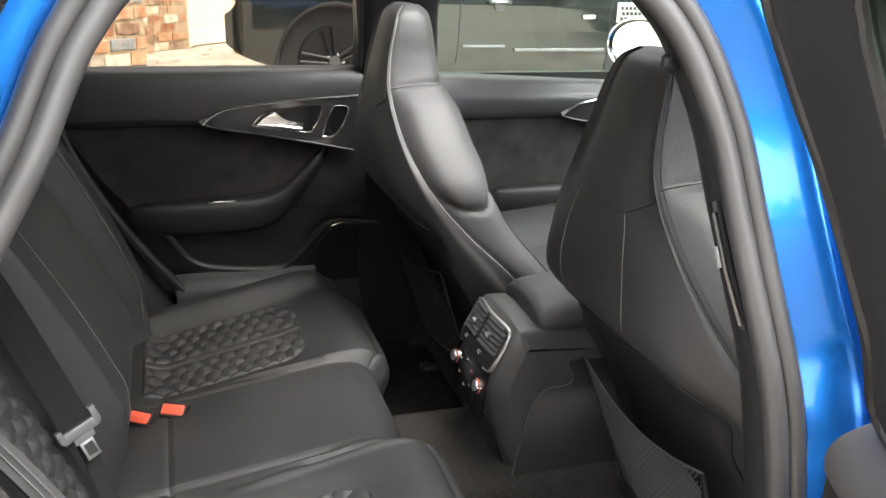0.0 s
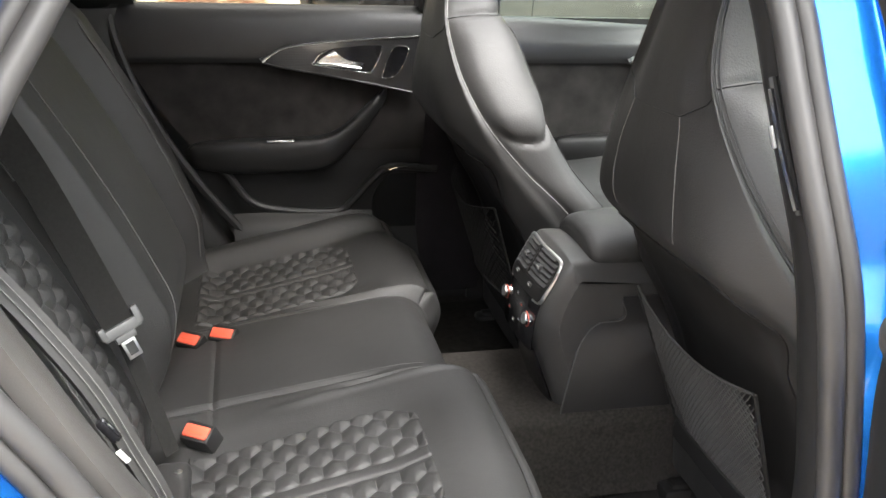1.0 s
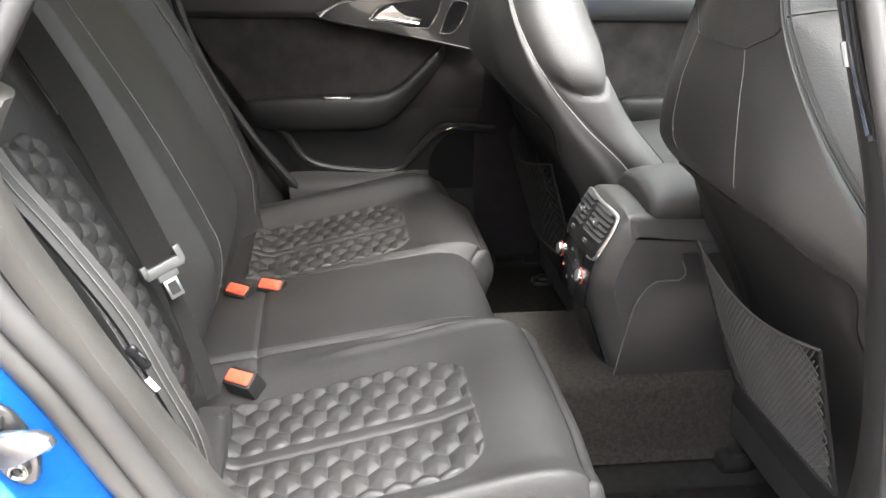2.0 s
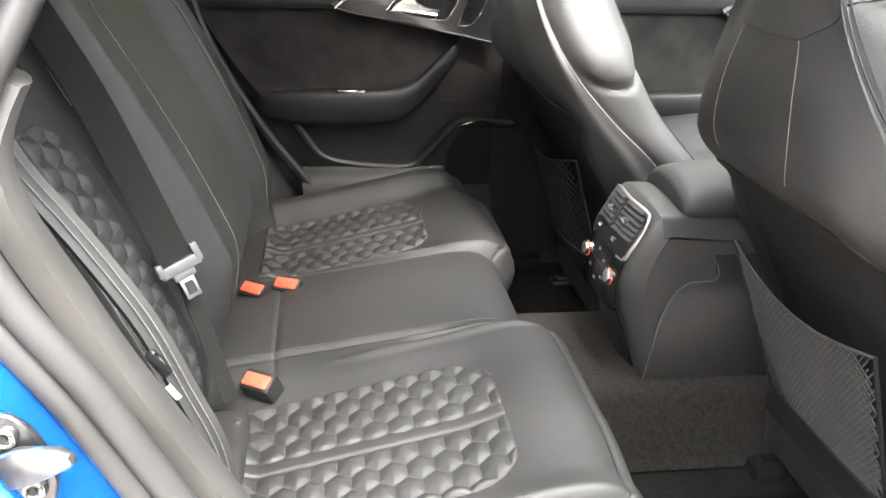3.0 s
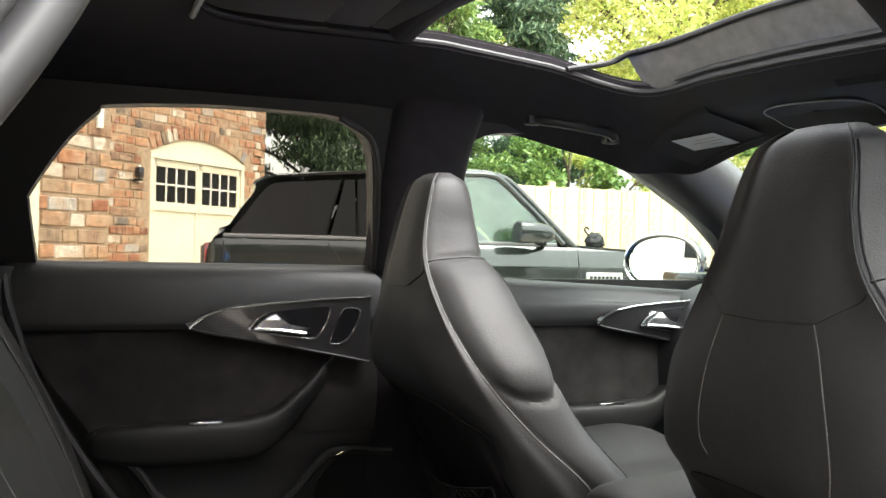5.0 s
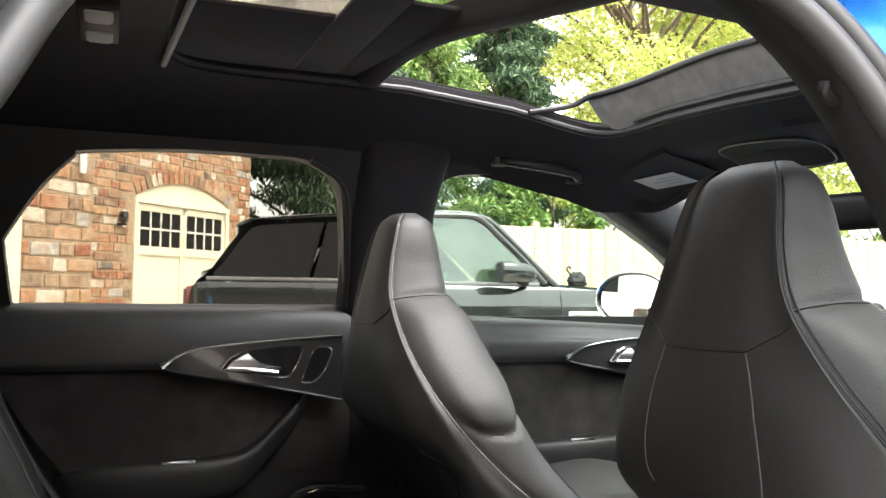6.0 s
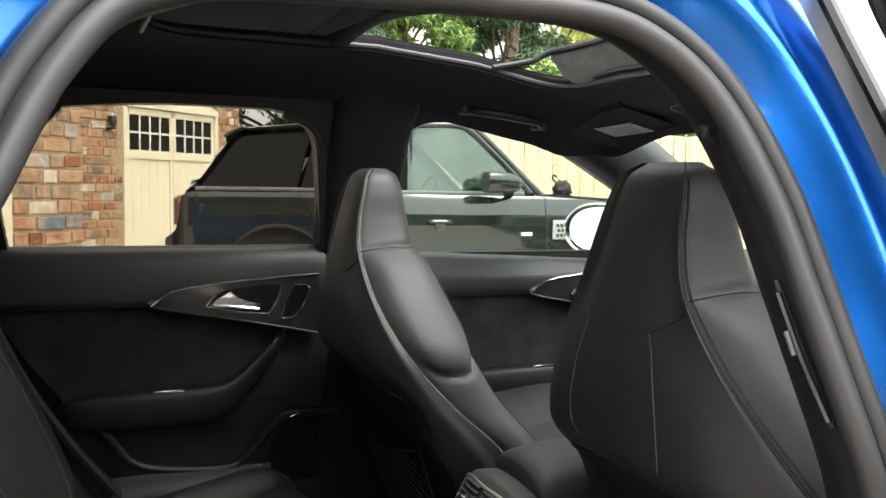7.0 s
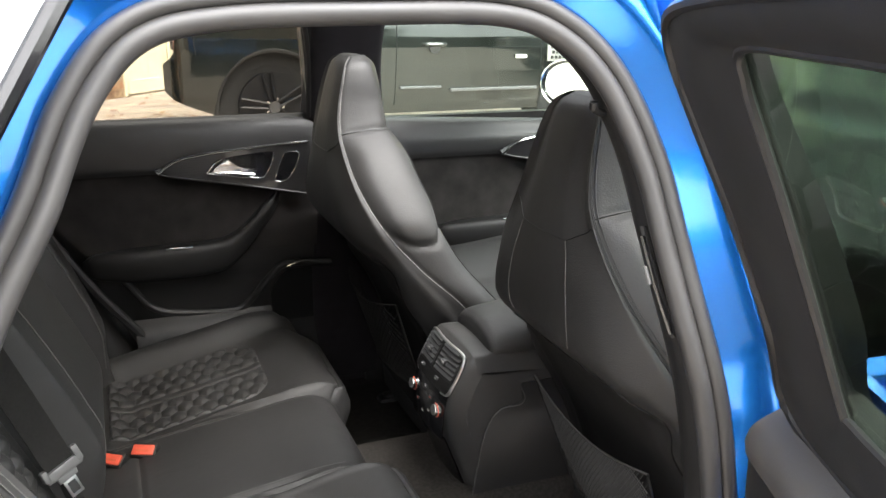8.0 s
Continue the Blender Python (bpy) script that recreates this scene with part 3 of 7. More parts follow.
    fin = [(x + ox, yk - 0.012, z) for x, z in ((0.188, 0.822), (0.205, 0.838), (0.226, 0.852), (0.237, 0.8555), (0.243, 0.846), (0.255, 0.835), (0.262, 0.832), (0.306, 0.825), (0.304, 0.819), (0.255, 0.821), (0.215, 0.824))]
    lever = part("handle", prism(fin, (0, 0.009, 0), bevel=0.0025), CHROME, d, "polished chrome pull handle")
    part("lever_bar", tube(line3([(0.192 + ox, 0.8235), (0.24 + ox, 0.8215), (0.298 + ox, 0.8145)], yk - 0.014), 0.004, 20, 8), CHROME, lever)
    loop = [(0.352, 0.795), (0.357, 0.7905), (0.372, 0.7905), (0.386, 0.797), (0.402, 0.818), (0.414, 0.846), (0.416, 0.860), (0.408, 0.8655), (0.388, 0.866), (0.376, 0.858), (0.362, 0.826)]
    part("switch", prism([(x + ox, yk - 0.0015, z) for x, z in catmull(loop, 40, True)], (0, 0.004, 0)), GLOSSBLACK, panel, smooth=False)
    part("switch_trim", tube([(x + ox, yk - 0.003, z) for x, z in loop], 0.0015, 60, 6, True), CHROME, panel)
    return d


def rear_lean(z):
    return 0.30 * smooth01((0.93 - z) / 0.6)


far_door(-0.275, 0.52, rear_lean, 0.0, "closed rear door with black trim and chrome handle")
far_door(0.60, 1.58, lambda z: 0.0, 0.937, "closed front door with suede insert and chrome handle")
part("far_door_seal", tube([(-0.275, 0.70, 0.93), (-0.262, 0.69, 0.86), (-0.22, 0.685, 0.74), (-0.15, 0.68, 0.61), (-0.06, 0.675, 0.48), (0.05, 0.675, 0.36), (0.2, 0.68, 0.30)], 0.012), PLASTIC, car, "black door seal")

for i, loop in enumerate((REARWIN, FRONTWIN)):
    w = part("window_" + str(i + 1), prism([(x, far_y(z) + 0.03, z) for x, z in loop], (0, 0.004, 0)), (REARGLASS, SIDEGLASS)[i], smooth=False)
    w.visible_shadow = False
    tagged(w, ("lightly tinted rear side window of the car", "clear front side window of the car")[i], "car window", kind="structure")
part("window_channel", tube([(0.452, 0.71, 0.95), (0.444, 0.66, 1.06), (0.430, 0.615, 1.16), (0.405, 0.59, 1.22), (0.34, 0.575, 1.255)], 0.007), PLASTIC, car)


# ---- front seats ----
SECTIONS = ((0.24, 0.60, 0.19, 0.74, 0.235, 0.80, 0.24, 0.72), (0.36, 0.590, 0.205, 0.735, 0.275, 0.85, 0.285, 0.74), (0.50, 0.545, 0.21, 0.69, 0.30, 0.80, 0.31, 0.68),
            (0.62, 0.475, 0.205, 0.615, 0.30, 0.71, 0.315, 0.60), (0.71, 0.42, 0.195, 0.535, 0.275, 0.635, 0.285, 0.55), (0.79, 0.395, 0.175, 0.475, 0.25, 0.59, 0.262, 0.53),
            (0.86, 0.392, 0.145, 0.440, 0.205, 0.560, 0.215, 0.52), (0.92, 0.398, 0.115, 0.425, 0.155, 0.545, 0.165, 0.52), (0.98, 0.405, 0.086, 0.420, 0.112, 0.530, 0.115, 0.518),
            (1.035, 0.415, 0.073, 0.426, 0.092, 0.526, 0.088, 0.515), (1.085, 0.427, 0.067, 0.437, 0.081, 0.520, 0.077, 0.509), (1.117, 0.438, 0.058, 0.447, 0.068, 0.514, 0.062, 0.503), (1.133, 0.455, 0.040, 0.462, 0.045, 0.500, 0.040, 0.494))
NU, NV = 144, 150
US = NU * 4 // 18


def seam_u(z):
    """Where the side seam runs: it swings forward below the shoulder pad."""
    return US + 3.5 * smooth01((0.80 - z) / 0.18)


def seat_surface(cy, dx):
    rows = []
    for z, xb, wb, xs, ws, xf, wf, xc in SECTIONS:
        half = [(xb, 0), (xb + 0.002, wb * 0.55), (xb + 0.012, wb), (xs - 0.3 * (xs - xb), ws * 0.95), (xs, ws), ((xs + xf) / 2, max(ws, wf) + 0.004), (xf - 0.012, wf), (xf + 0.004, wf - 0.03), (xc + 0.3 * (xf - xc), wf * 0.55), (xc, 0)]
        rows.append([(x + dx, cy - w, z) for x, w in half] + [(x + dx, cy + w, z) for x, w in half[-2:0:-1]])
    a = surface(rows, NV, NU, True)
    n = normals(a, True)
    u = np.arange(NU)[None, :]
    uu = np.minimum(u, NU - u)
    z = a[:, :, 2]
    side = smooth01((uu - seam_u(z) + 0.5) / 6) * (1 - smooth01((uu - US * 1.9) / 8))
    low = 0.760 + 0.030 * smooth01((1.18 * US - uu) / (0.22 * US)) + 0.075 * smooth01((uu - 1.25 * US) / (0.62 * US)) ** 2
    pillow = np.sqrt(smooth01((z - low) / 0.05)) * (1 - smooth01((z - 0.93) / 0.07))
    crease = np.exp(-((uu - seam_u(z)) / 1.1) ** 2) * smooth01((z - 0.3) / 0.1)
    heads = np.exp(-((z - 0.975 - 0.012 * np.sin((uu - US) / 10)) / 0.006) ** 2) * side
    waist = np.exp(-((z - low - 0.002) / 0.008) ** 2) * side
    knee = (1 - smooth01((uu - 16.5 - 3.2 * smooth01((z - 0.60) / 0.12)) / 3.5)) * smooth01((0.790 - 0.02 * (uu / 19) ** 6 - z) / 0.115) * smooth01((z - 0.30) / 0.08)
    a = a + n * (-0.042 * knee - 0.0022 * crease + 0.014 * side * pillow - 0.005 * heads - 0.006 * waist)[:, :, None] * (1 if n[NV // 2, 0, 0] < 0 else -1)
    return a, n * (1 if n[NV // 2, 0, 0] < 0 else -1)


def on_seat(a, n, path, out=0.001):
    """Points on the seat skin for (u, z) pairs, smoothly joined."""
    pts = []
    for u, z in catmull(path, 14 * len(path)):
        r = int(np.argmin(np.abs(a[:, 0, 2] - z)))
        r0 = min(max(r - (a[r, 0, 2] > z), 0), NV - 2)
        f = np.clip((z - a[r0, 0, 2]) / (a[r0 + 1, 0, 2] - a[r0, 0, 2] + 1e-9), 0, 1)
        c = int(math.floor(u)) % NU
        g = u - math.floor(u)
        e = (c + 1) % NU
        p = (1 - f) * ((1 - g) * a[r0, c] + g * a[r0, e]) + f * ((1 - g) * a[r0 + 1, c] + g * a[r0 + 1, e])
        pts.append(p + out * n[r0, c])
    return pts


def front_seat(cy, dx, label, net):
    s = empty("front_seat", (0.78 + dx, cy, 0.17), label=label, category="car seat", group="front seats")
    a, n = seat_surface(cy, dx)
    back = part("backrest", sheet(a, True, caps=True), LEATHER, s, "black leather backrest with fixed headrest")
    for sg in (1, -1):
        k = (lambda u: u) if sg == 1 else (lambda u: NU - u)
        part("piping", tube(on_seat(a, n, [(k(seam_u(z)), z) for z in (0.36, 0.45, 0.55, 0.65, 0.72, 0.77, 0.85, 0.95, 1.03, 1.08, 1.112)], 0.0008), 0.0009, -1, 6), DARKSTITCH if net else PIPING, back, "fine seam piping")
        if net:
            for du in (-0.9, 1.0):
                part("stitching", tube(on_seat(a, n, [(k(seam_u(z) + du), z) for z in (0.40, 0.55, 0.65, 0.75, 0.85, 0.95, 1.03, 1.08, 1.112)], 0.0008), 0.0014, -1, 5), DARKSTITCH, back)
        else:
            part("stitching", tube(on_seat(a, n, [(k(US * 1.66), z) for z in (0.40, 0.55, 0.65, 0.75)], 0.0008), 0.0012, -1, 5), DARKSTITCH, back)
            part("stitching", tube(on_seat(a, n, [(k(US * 1.66), z) for z in (0.79, 0.84, 0.90, 0.955)], 0.0010), 0.0012, -1, 5), DARKSTITCH, back)
        part("headrest_seam", tube(on_seat(a, n, [(k(US), 0.975), (k(US * 1.3), 0.984), (k(US * 1.7), 0.978), (k(US * 1.9), 0.965)], 0.0), 0.002, -1, 5), DARKSTITCH, back)
        if net:
          part("back_seam", tube(on_seat(a, n, [(k(9), 0.932), (k(9.2), 0.90), (k(9), 0.86), (k(8.6), 0.82), (k(8), 0.79), (k(7.2), 0.772)], 0.0), 0.0009, -1, 6), STITCH, back, "grey stitched seam")
        part("shoulder_seam", tube(on_seat(a, n, [(k(9), 0.932), (k(16), 0.95), (k(US), 0.975)], 0.0), 0.0014, -1, 5), DARKSTITCH, back)
    part("yoke_seam", tube(on_seat(a, n, [(9, 0.932), (5, 0.931), (0.1, 0.930)], 0.0) + on_seat(a, n, [(NU - 0.1, 0.930), (NU - 5, 0.931), (NU - 9, 0.932)], 0.0), 0.0012, -1, 5), DARKSTITCH, back)
    cush = [[(x + dx, cy + w * 0.29, z - 0.10 * (abs(w) > 0.95) + 0.03 * (abs(w) > 0.6) - 0.02 * (x > 1.1)) for w in (-1, -0.9, -0.66, -0.3, 0, 0.3, 0.66, 0.9, 1)] for x, z in ((0.66, 0.42), (0.72, 0.45), (0.9, 0.47), (1.05, 0.48), (1.14, 0.45), (1.17, 0.34))]
    part("cushion", sheet(surface(cush, 30, 40), thick=0.08), LEATHER, s)
    part("base", box((0.64 + dx, cy - 0.235, 0.22), (1.1 + dx, cy + 0.235, 0.34), 0.03), PLASTIC, s)
    for w in (-0.175, 0.172):
        part("rail", box((0.60 + dx, cy + w - 0.014, 0.168), (1.1 + dx, cy + w + 0.014, 0.206), 0.006), PLASTIC, s)
        part("rail_cover", box((0.585 + dx, cy + w - 0.022, 0.168), (0.64 + dx, cy + w + 0.022, 0.198), 0.010), PLASTIC, s)
    skin = []
    for g in np.linspace(0, 1, 50):
        zs = [(w, 0.30 + (0.735 - 0.025 * w**6 - 0.30) * g) for w in np.linspace(-1, 1, 61)]
        skin.append([on_seat(a, n, [(w * (16.5 + 3.2 * float(smooth01((z - 0.60) / 0.12))) % NU, z), (w * (16.5 + 3.2 * float(smooth01((z - 0.60) / 0.12))) % NU, z + 1e-4)], 0.0030)[0] for w, z in zs])
    part("back_panel", sheet(np.array(skin), thick=0.004), BACKPANEL, back, "recessed black back panel")
    # elastic net pocket
    pocket = empty("net_pocket", (0, 0, 0))
    pocket.parent, pocket.matrix_parent_inverse = s, Matrix.Translation(-s.location)

    def net_at(f, g):
        w = -0.200 + (0.355 - 0.065 * (1 - g)) * f
        sag = 0.03 * math.sin(math.pi * f) * g
        z = 0.400 + (0.607 - 0.400) * g - sag + 0.012 * math.sin(math.pi * f) * (1 - g)
        x = 0.482 + (0.605 - z) * 0.30 - 0.006 * math.sin(math.pi * f) + (0.006 if net else 0.035) * abs(2 * f - 1) ** 3 - 0.004
        return (x + dx, cy + w, z)

    mesh_bm = bmesh.new()
    count = 34 if net else 22
    for i in range(-count, count + 1):
        for sg in (1, -1):
            pts = []
            for g in np.linspace(0, 1, 12):
                f = i / count + sg * (g - 0.5) * 0.55
                if 0 <= f <= 1:
                    pts.append(net_at(f, g))
            if len(pts) > 2:
                tube(pts, 0.0013, -1, 4, bm=mesh_bm)
    # The passenger's net gets black webbing: the shade there is put into its colour.
    part("netting", mesh_bm, NETM if net else WEBBING, pocket, "black elastic netting")
    part("net_cord", tube([net_at(f, 1.0) for f in np.linspace(0, 1, 9)], 0.0022), NETM if net else WEBBING, pocket)
    part("net_cord", tube([net_at(0.0, g) for g in np.linspace(0, 1, 5)], 0.003), WEBBING, pocket)
    part("net_cord", tube([net_at(f, 0.0) for f in np.linspace(0, 1, 9)], 0.004), WEBBING, pocket)
    part("net_cord", tube([net_at(1.0, g) for g in np.linspace(0, 1, 5)], 0.003), WEBBING, pocket)
    return s


front_seat(0.375, 0.0, "black leather passenger sports seat with pale piping", False)
front_seat(-0.405, 0.155, "black leather driver sports seat with net pocket behind", True)


# ---- rear bench ----
YC = -0.01
bench = empty("rear_bench", (0.1, YC, 0.17), label="black leather rear bench with quilted honeycomb panels", category="car seat")


def bench_z(x, y):
    s = np.abs(y - YC)
    mid = 1 - smooth01((s - 0.138) / (0.095 - 0.055 * smooth01((x - 0.12) / 0.2)))
    inx = smooth01((x + 0.10) / 0.05) * (1 - smooth01((x - 0.20) / 0.14))
    bowl = smooth01((s - 0.19) / 0.09) * (1 - smooth01((s - 0.515) / 0.09)) * inx
    outer = 0.372 + 0.225 * (x + 0.07) - 0.020 * bowl + (0.012 + 0.016 * (y > YC)) * smooth01((s - 0.55) / 0.06) - (0.10 + 0.10 * (y > YC)) * smooth01((s - 0.60 - 0.030 * (y > YC)) / 0.055)
    centre = 0.390 + 0.15 * (x + 0.07) + 0.008 * np.cos(s / 0.15 * 1.5)
    outer = outer - 0.014 * (y > YC)
    ease = mid * 0.15 + (1 - mid) * 0.225
    flat = np.maximum(0, x - bench_front(y) + 0.132)
    groove = 0.006 * np.exp(-((s - 0.150) / 0.006) ** 2) * (1 - smooth01((x - 0.20) / 0.08)) + 0.013 * np.exp(-((s - 0.168) / 0.007) ** 2) * smooth01((x - 0.10) / 0.14) - 0.007 * np.exp(-((s - 0.190) / 0.007) ** 2) * smooth01((x - 0.02) / 0.10) + 0.004 * np.exp(-((x + 0.045) / 0.004) ** 2) * (1 - smooth01((s - 0.20) / 0.04))
    return mid * centre + (1 - mid) * outer - ease * flat**2 / 0.12 - groove


def bench_front(y):
    """The foremost line of the cushions: the middle place stands back, the corners are round."""
    s = np.abs(y - YC)
    return 0.412 - 0.046 * (1 - smooth01((s - 0.14) / 0.07)) - (0.012 + 0.040 * (y > YC)) * smooth01((s - 0.44) / 0.22)


ys = np.linspace(YC - 0.69, YC + 0.69, 320)
ROLL = 0.072
lip = bench_front(ys) - ROLL
Fg = np.linspace(0, 1, 110)[:, None]
Xg = -0.17 + Fg * (lip[None] + 0.17)
Yb = np.repeat(ys[None], 110, 0)
top = np.stack([Xg, Yb, bench_z(Xg, Yb)], 2)
ang = np.radians(np.linspace(2, 106, 64))[:, None]
out_s = smooth01((np.abs(ys - YC) - 0.16) / 0.03)[None]
rad_ = ROLL - 0.006 * np.exp(-((ang - 0.70) / 0.05) ** 2) * out_s + 0.004 * np.exp(-((ang - 0.90) / 0.12) ** 2) * out_s
roll = np.stack([lip[None] + rad_ * np.sin(ang), np.repeat(ys[None], 64, 0), top[-1:, :, 2] - ROLL + rad_ * np.cos(ang)], 2)
skirt = np.stack([roll[-1] + np.c_[np.full(len(ys), -0.010 * k), np.zeros(len(ys)), np.full(len(ys), -0.028 * k)] for k in range(1, 7)])
part("cushion", sheet(np.concatenate([top, roll, skirt])), LEATHER, bench, "black leather bench cushion")
for sg in (-1, 1):
    cols_ = [k for k in range(0, 320, 3) if 0.20 < sg * (ys[k] - YC) < 0.60]
    part("nose_seam", tube([roll[24, k] + (0.0006, 0, 0.0006) for k in cols_], 0.0012, 160, 5), DARKSTITCH, bench)


def hex_height(p, q, size):
    """Quilted honeycomb: pillows between stitched edges; rows along p."""
    w, h = size, size * math.sqrt(3) / 2
    best = np.full(np.shape(p), 9.0)
    second = np.full(np.shape(p), 9.0)
    r0 = np.floor(q / h)
    for dr in (-1, 0, 1, 2):
        r = r0 + dr
        off = np.mod(r, 2) * 0.5 * w
        c0 = np.floor((p - off) / w)
        for dc in (-1, 0, 1, 2):
            d = np.hypot(p - off - (c0 + dc) * w, q - r * h)
            second = np.where(d < best, best, np.minimum(second, d))
            best = np.minimum(best, d)
    edge = (second - best) / size
    e = np.clip(edge / 0.85, 0, 1)
    return (1 - (1 - e) ** 2.0) * 0.9 + 0.1 * np.clip(edge, 0, 1)


ACROSS = 0.79


def hex_lines(fn, a0, a1, b0, b1, size, lift, keep, sg):
    """Fine stitching along the honeycomb grooves."""
    w, h = size, size * math.sqrt(3) / 2
    mid = (b0 + b1) / 2
    bm = bmesh.new()
    for r in range(-1, 5):
        for c in range(-1, int((a1 - a0) / w) + 2):
            pc, qc = (c + 0.5 * (r % 2)) * w, r * h
            for i in range(3):
                v = [math.pi / 6 + math.pi / 3 * (i + j) for j in (0, 1)]
                ends = [(a0 + 0.012 + pc + w / math.sqrt(3) * math.cos(x), 0.013 + 0.019 + (qc + w / math.sqrt(3) * math.sin(x)) / ACROSS) for x in v]
                if all(keep(a, q) for a, q in ends):
                    for g in (0.04, 0.29, 0.54, 0.79):
                        ps = [fn(np.array([[a]]), np.array([[mid + sg * q]]), lift)[0, 0] for a, q in ((ends[0][0] * (1 - f) + ends[1][0] * f, ends[0][1] * (1 - f) + ends[1][1] * f) for f in (g, g + 0.17))]
                        tube(ps, 0.0005, -1, 3, bm=bm)
    return bm


def quilt(fn, a0, a1, b0, b1, divide, size=0.0345, height=0.0066, corner=0.07, step=0.0016):
    """A padded panel over (a, b); fn lays (a, b, lift) into the world; a rib runs down the middle."""
    na, nb = int((a1 - a0) / step), int((b1 - b0) / step)
    A, B = np.meshgrid(np.linspace(a0, a1, na), np.linspace(b0, b1, nb), indexing="ij")
    mid = (b0 + b1) / 2
    q = np.abs(B - mid) - 0.013
    lift = 0.0015 + height * hex_height(A - a0 - 0.012, (q - 0.019) * ACROSS, size) * smooth01(q / 0.006)
    rib = 0.0046 * np.sqrt(np.clip(1 - ((B - mid) / 0.0125) ** 4, 0, 1)) + 0.0005
    lift = np.where(q < 0.0, rib, lift) if divide else lift
    ca = np.clip(A, a0 + 0.004, a1 - corner)
    cb = np.clip(B, b0 + corner, b1 - corner)
    out = corner - np.hypot(np.maximum(A - ca, 0) * 0.9, np.abs(B - cb))
    inside = smooth01(np.minimum(out, A - a0) / 0.012)
    return fn(A, B, lift * inside - 0.010 * (1 - inside) ** 3)


def on_cushion(A, B, lift):
    return np.stack([A + 0 * B, B + 0 * A, bench_z(A, B) + lift], 2)


for c, xa, xb in ((YC - 0.40, -0.085, 0.268), (YC + 0.40, -0.105, 0.245)):
    part("quilted_panel", sheet(quilt(on_cushion, xa, xb, c - 0.152, c + 0.152, True)), LEATHER, bench, "honeycomb quilted leather panel")
    for sg in (-1, 1):
        part("quilt_stitching", hex_lines(on_cushion, xa, xb, c - 0.152, c + 0.152, 0.0345, 0.0020, lambda a, q: xa + 0.012 < a < xb - 0.01 and 0.014 < q < 0.142 and math.hypot(max(0, a - xb + 0.07), max(0, q - 0.082)) < 0.060, sg), STITCH, bench)
for sg in (-1, 1):
    for ds in (0.141, 0.159):
        pts = [(x, YC + sg * ds, float(bench_z(np.array(x), np.array(YC + sg * ds))) + 0.0008) for x in np.linspace(-0.09, 0.31, 30)]
        seam = bmesh.new()
        fine = catmull(pts, 260)
        for k in range(0, 258, 2):
            tube([tuple(fine[k]), tuple(fine[k + 1])], 0.0005, -1, 4, bm=seam)
        part("stitching", seam, STITCH, bench)


def back_at(y, t, lift=0.0):
    """Backrest skin: t metres up along it."""
    s = np.abs(y - YC)
    bol = smooth01((s - 0.49) / 0.07) * (1 - 0.6 * smooth01((s - 0.62) / 0.06))
    cen = 1 - smooth01((s - 0.170) / 0.055)
    f = 0.055 * bol + 0.078 * cen * smooth01((t - 0.03) / 0.18) - 0.010 * np.exp(-((s - 0.222) / 0.008) ** 2) + 0.02 * np.sin(np.clip(t / 0.6, 0, 1) * math.pi) + lift
    over = np.maximum(0, t - 0.60)
    lean = radians(24)
    x = -0.105 - 0.032 * (1 - smooth01(t / 0.14)) - math.sin(lean) * t + math.cos(lean) * f - 2.2 * over**2
    z = 0.345 + math.cos(lean) * np.minimum(t, 0.70) + math.sin(lean) * f - 3.0 * over**2
    return np.stack([x, y + 0 * t, z], 2)


Tg, Yg = np.meshgrid(np.linspace(-0.05, 0.74, 90), np.linspace(YC - 0.68, YC + 0.68, 260), indexing="ij")
backrest = part("backrest", sheet(back_at(Yg, Tg)), LEATHER, bench, "black leather rear backrest")
c = YC - 0.40
part("quilted_panel", sheet(quilt(lambda A, B, lift: back_at(B, A, lift), 0.05, 0.50, c - 0.13, c + 0.13, True)), LEATHER, backrest, "honeycomb quilted leather panel")
for sg in (-1, 1):
    part("quilt_stitching", hex_lines(lambda A, B, lift: back_at(B, A, lift), 0.05, 0.50, c - 0.13, c + 0.13, 0.0345, 0.0020, lambda a, q: 0.065 < a < 0.49 and 0.014 < q < 0.12 and math.hypot(max(0, a - 0.43), max(0, q - 0.06)) < 0.060, sg), STITCH, backrest)
for sg in (-1, 1):
    part("piping", tube([tuple(back_at(np.array([[YC + sg * 0.545]]), np.array([[t]]), 0.001)[0, 0]) for t in np.linspace(0.03, 0.62, 14)], 0.0016), STITCH, backrest)
part("stitching", tube([tuple(back_at(np.array([[YC - 0.10]]), np.array([[t]]), 0.001)[0, 0]) for t in np.linspace(0.08, 0.62, 14)], 0.0009), STITCH, backrest)
for c in (YC - 0.36, YC + 0.36):
    rest = surface([[(-0.375 - 0.3 * (z - 0.98) + hx * math.cos(w), c + hy * math.sin(w), z) for w in np.linspace(0, 2 * math.pi, 12, endpoint=False)] for z, hx, hy in ((0.965, 0.03, 0.10), (0.985, 0.05, 0.125), (1.03, 0.052, 0.13), (1.08, 0.045, 0.12), (1.10, 0.02, 0.08))], 20, 40, True)
    part("headrest", sheet(rest, True, caps=True), LEATHER, bench)


# ---- seat belts and buckles ----
def ribbon(pts, wide, normal, thick=0.0016):
    ps = catmull(pts, 40)
    t = np.gradient(ps, axis=0)
    side = np.cross(t, normal)
    side /= np.linalg.norm(side, axis=1, keepdims=True)
    return sheet(np.stack([ps - side * wide / 2, ps, ps + side * wide / 2], 1), thick=thick)


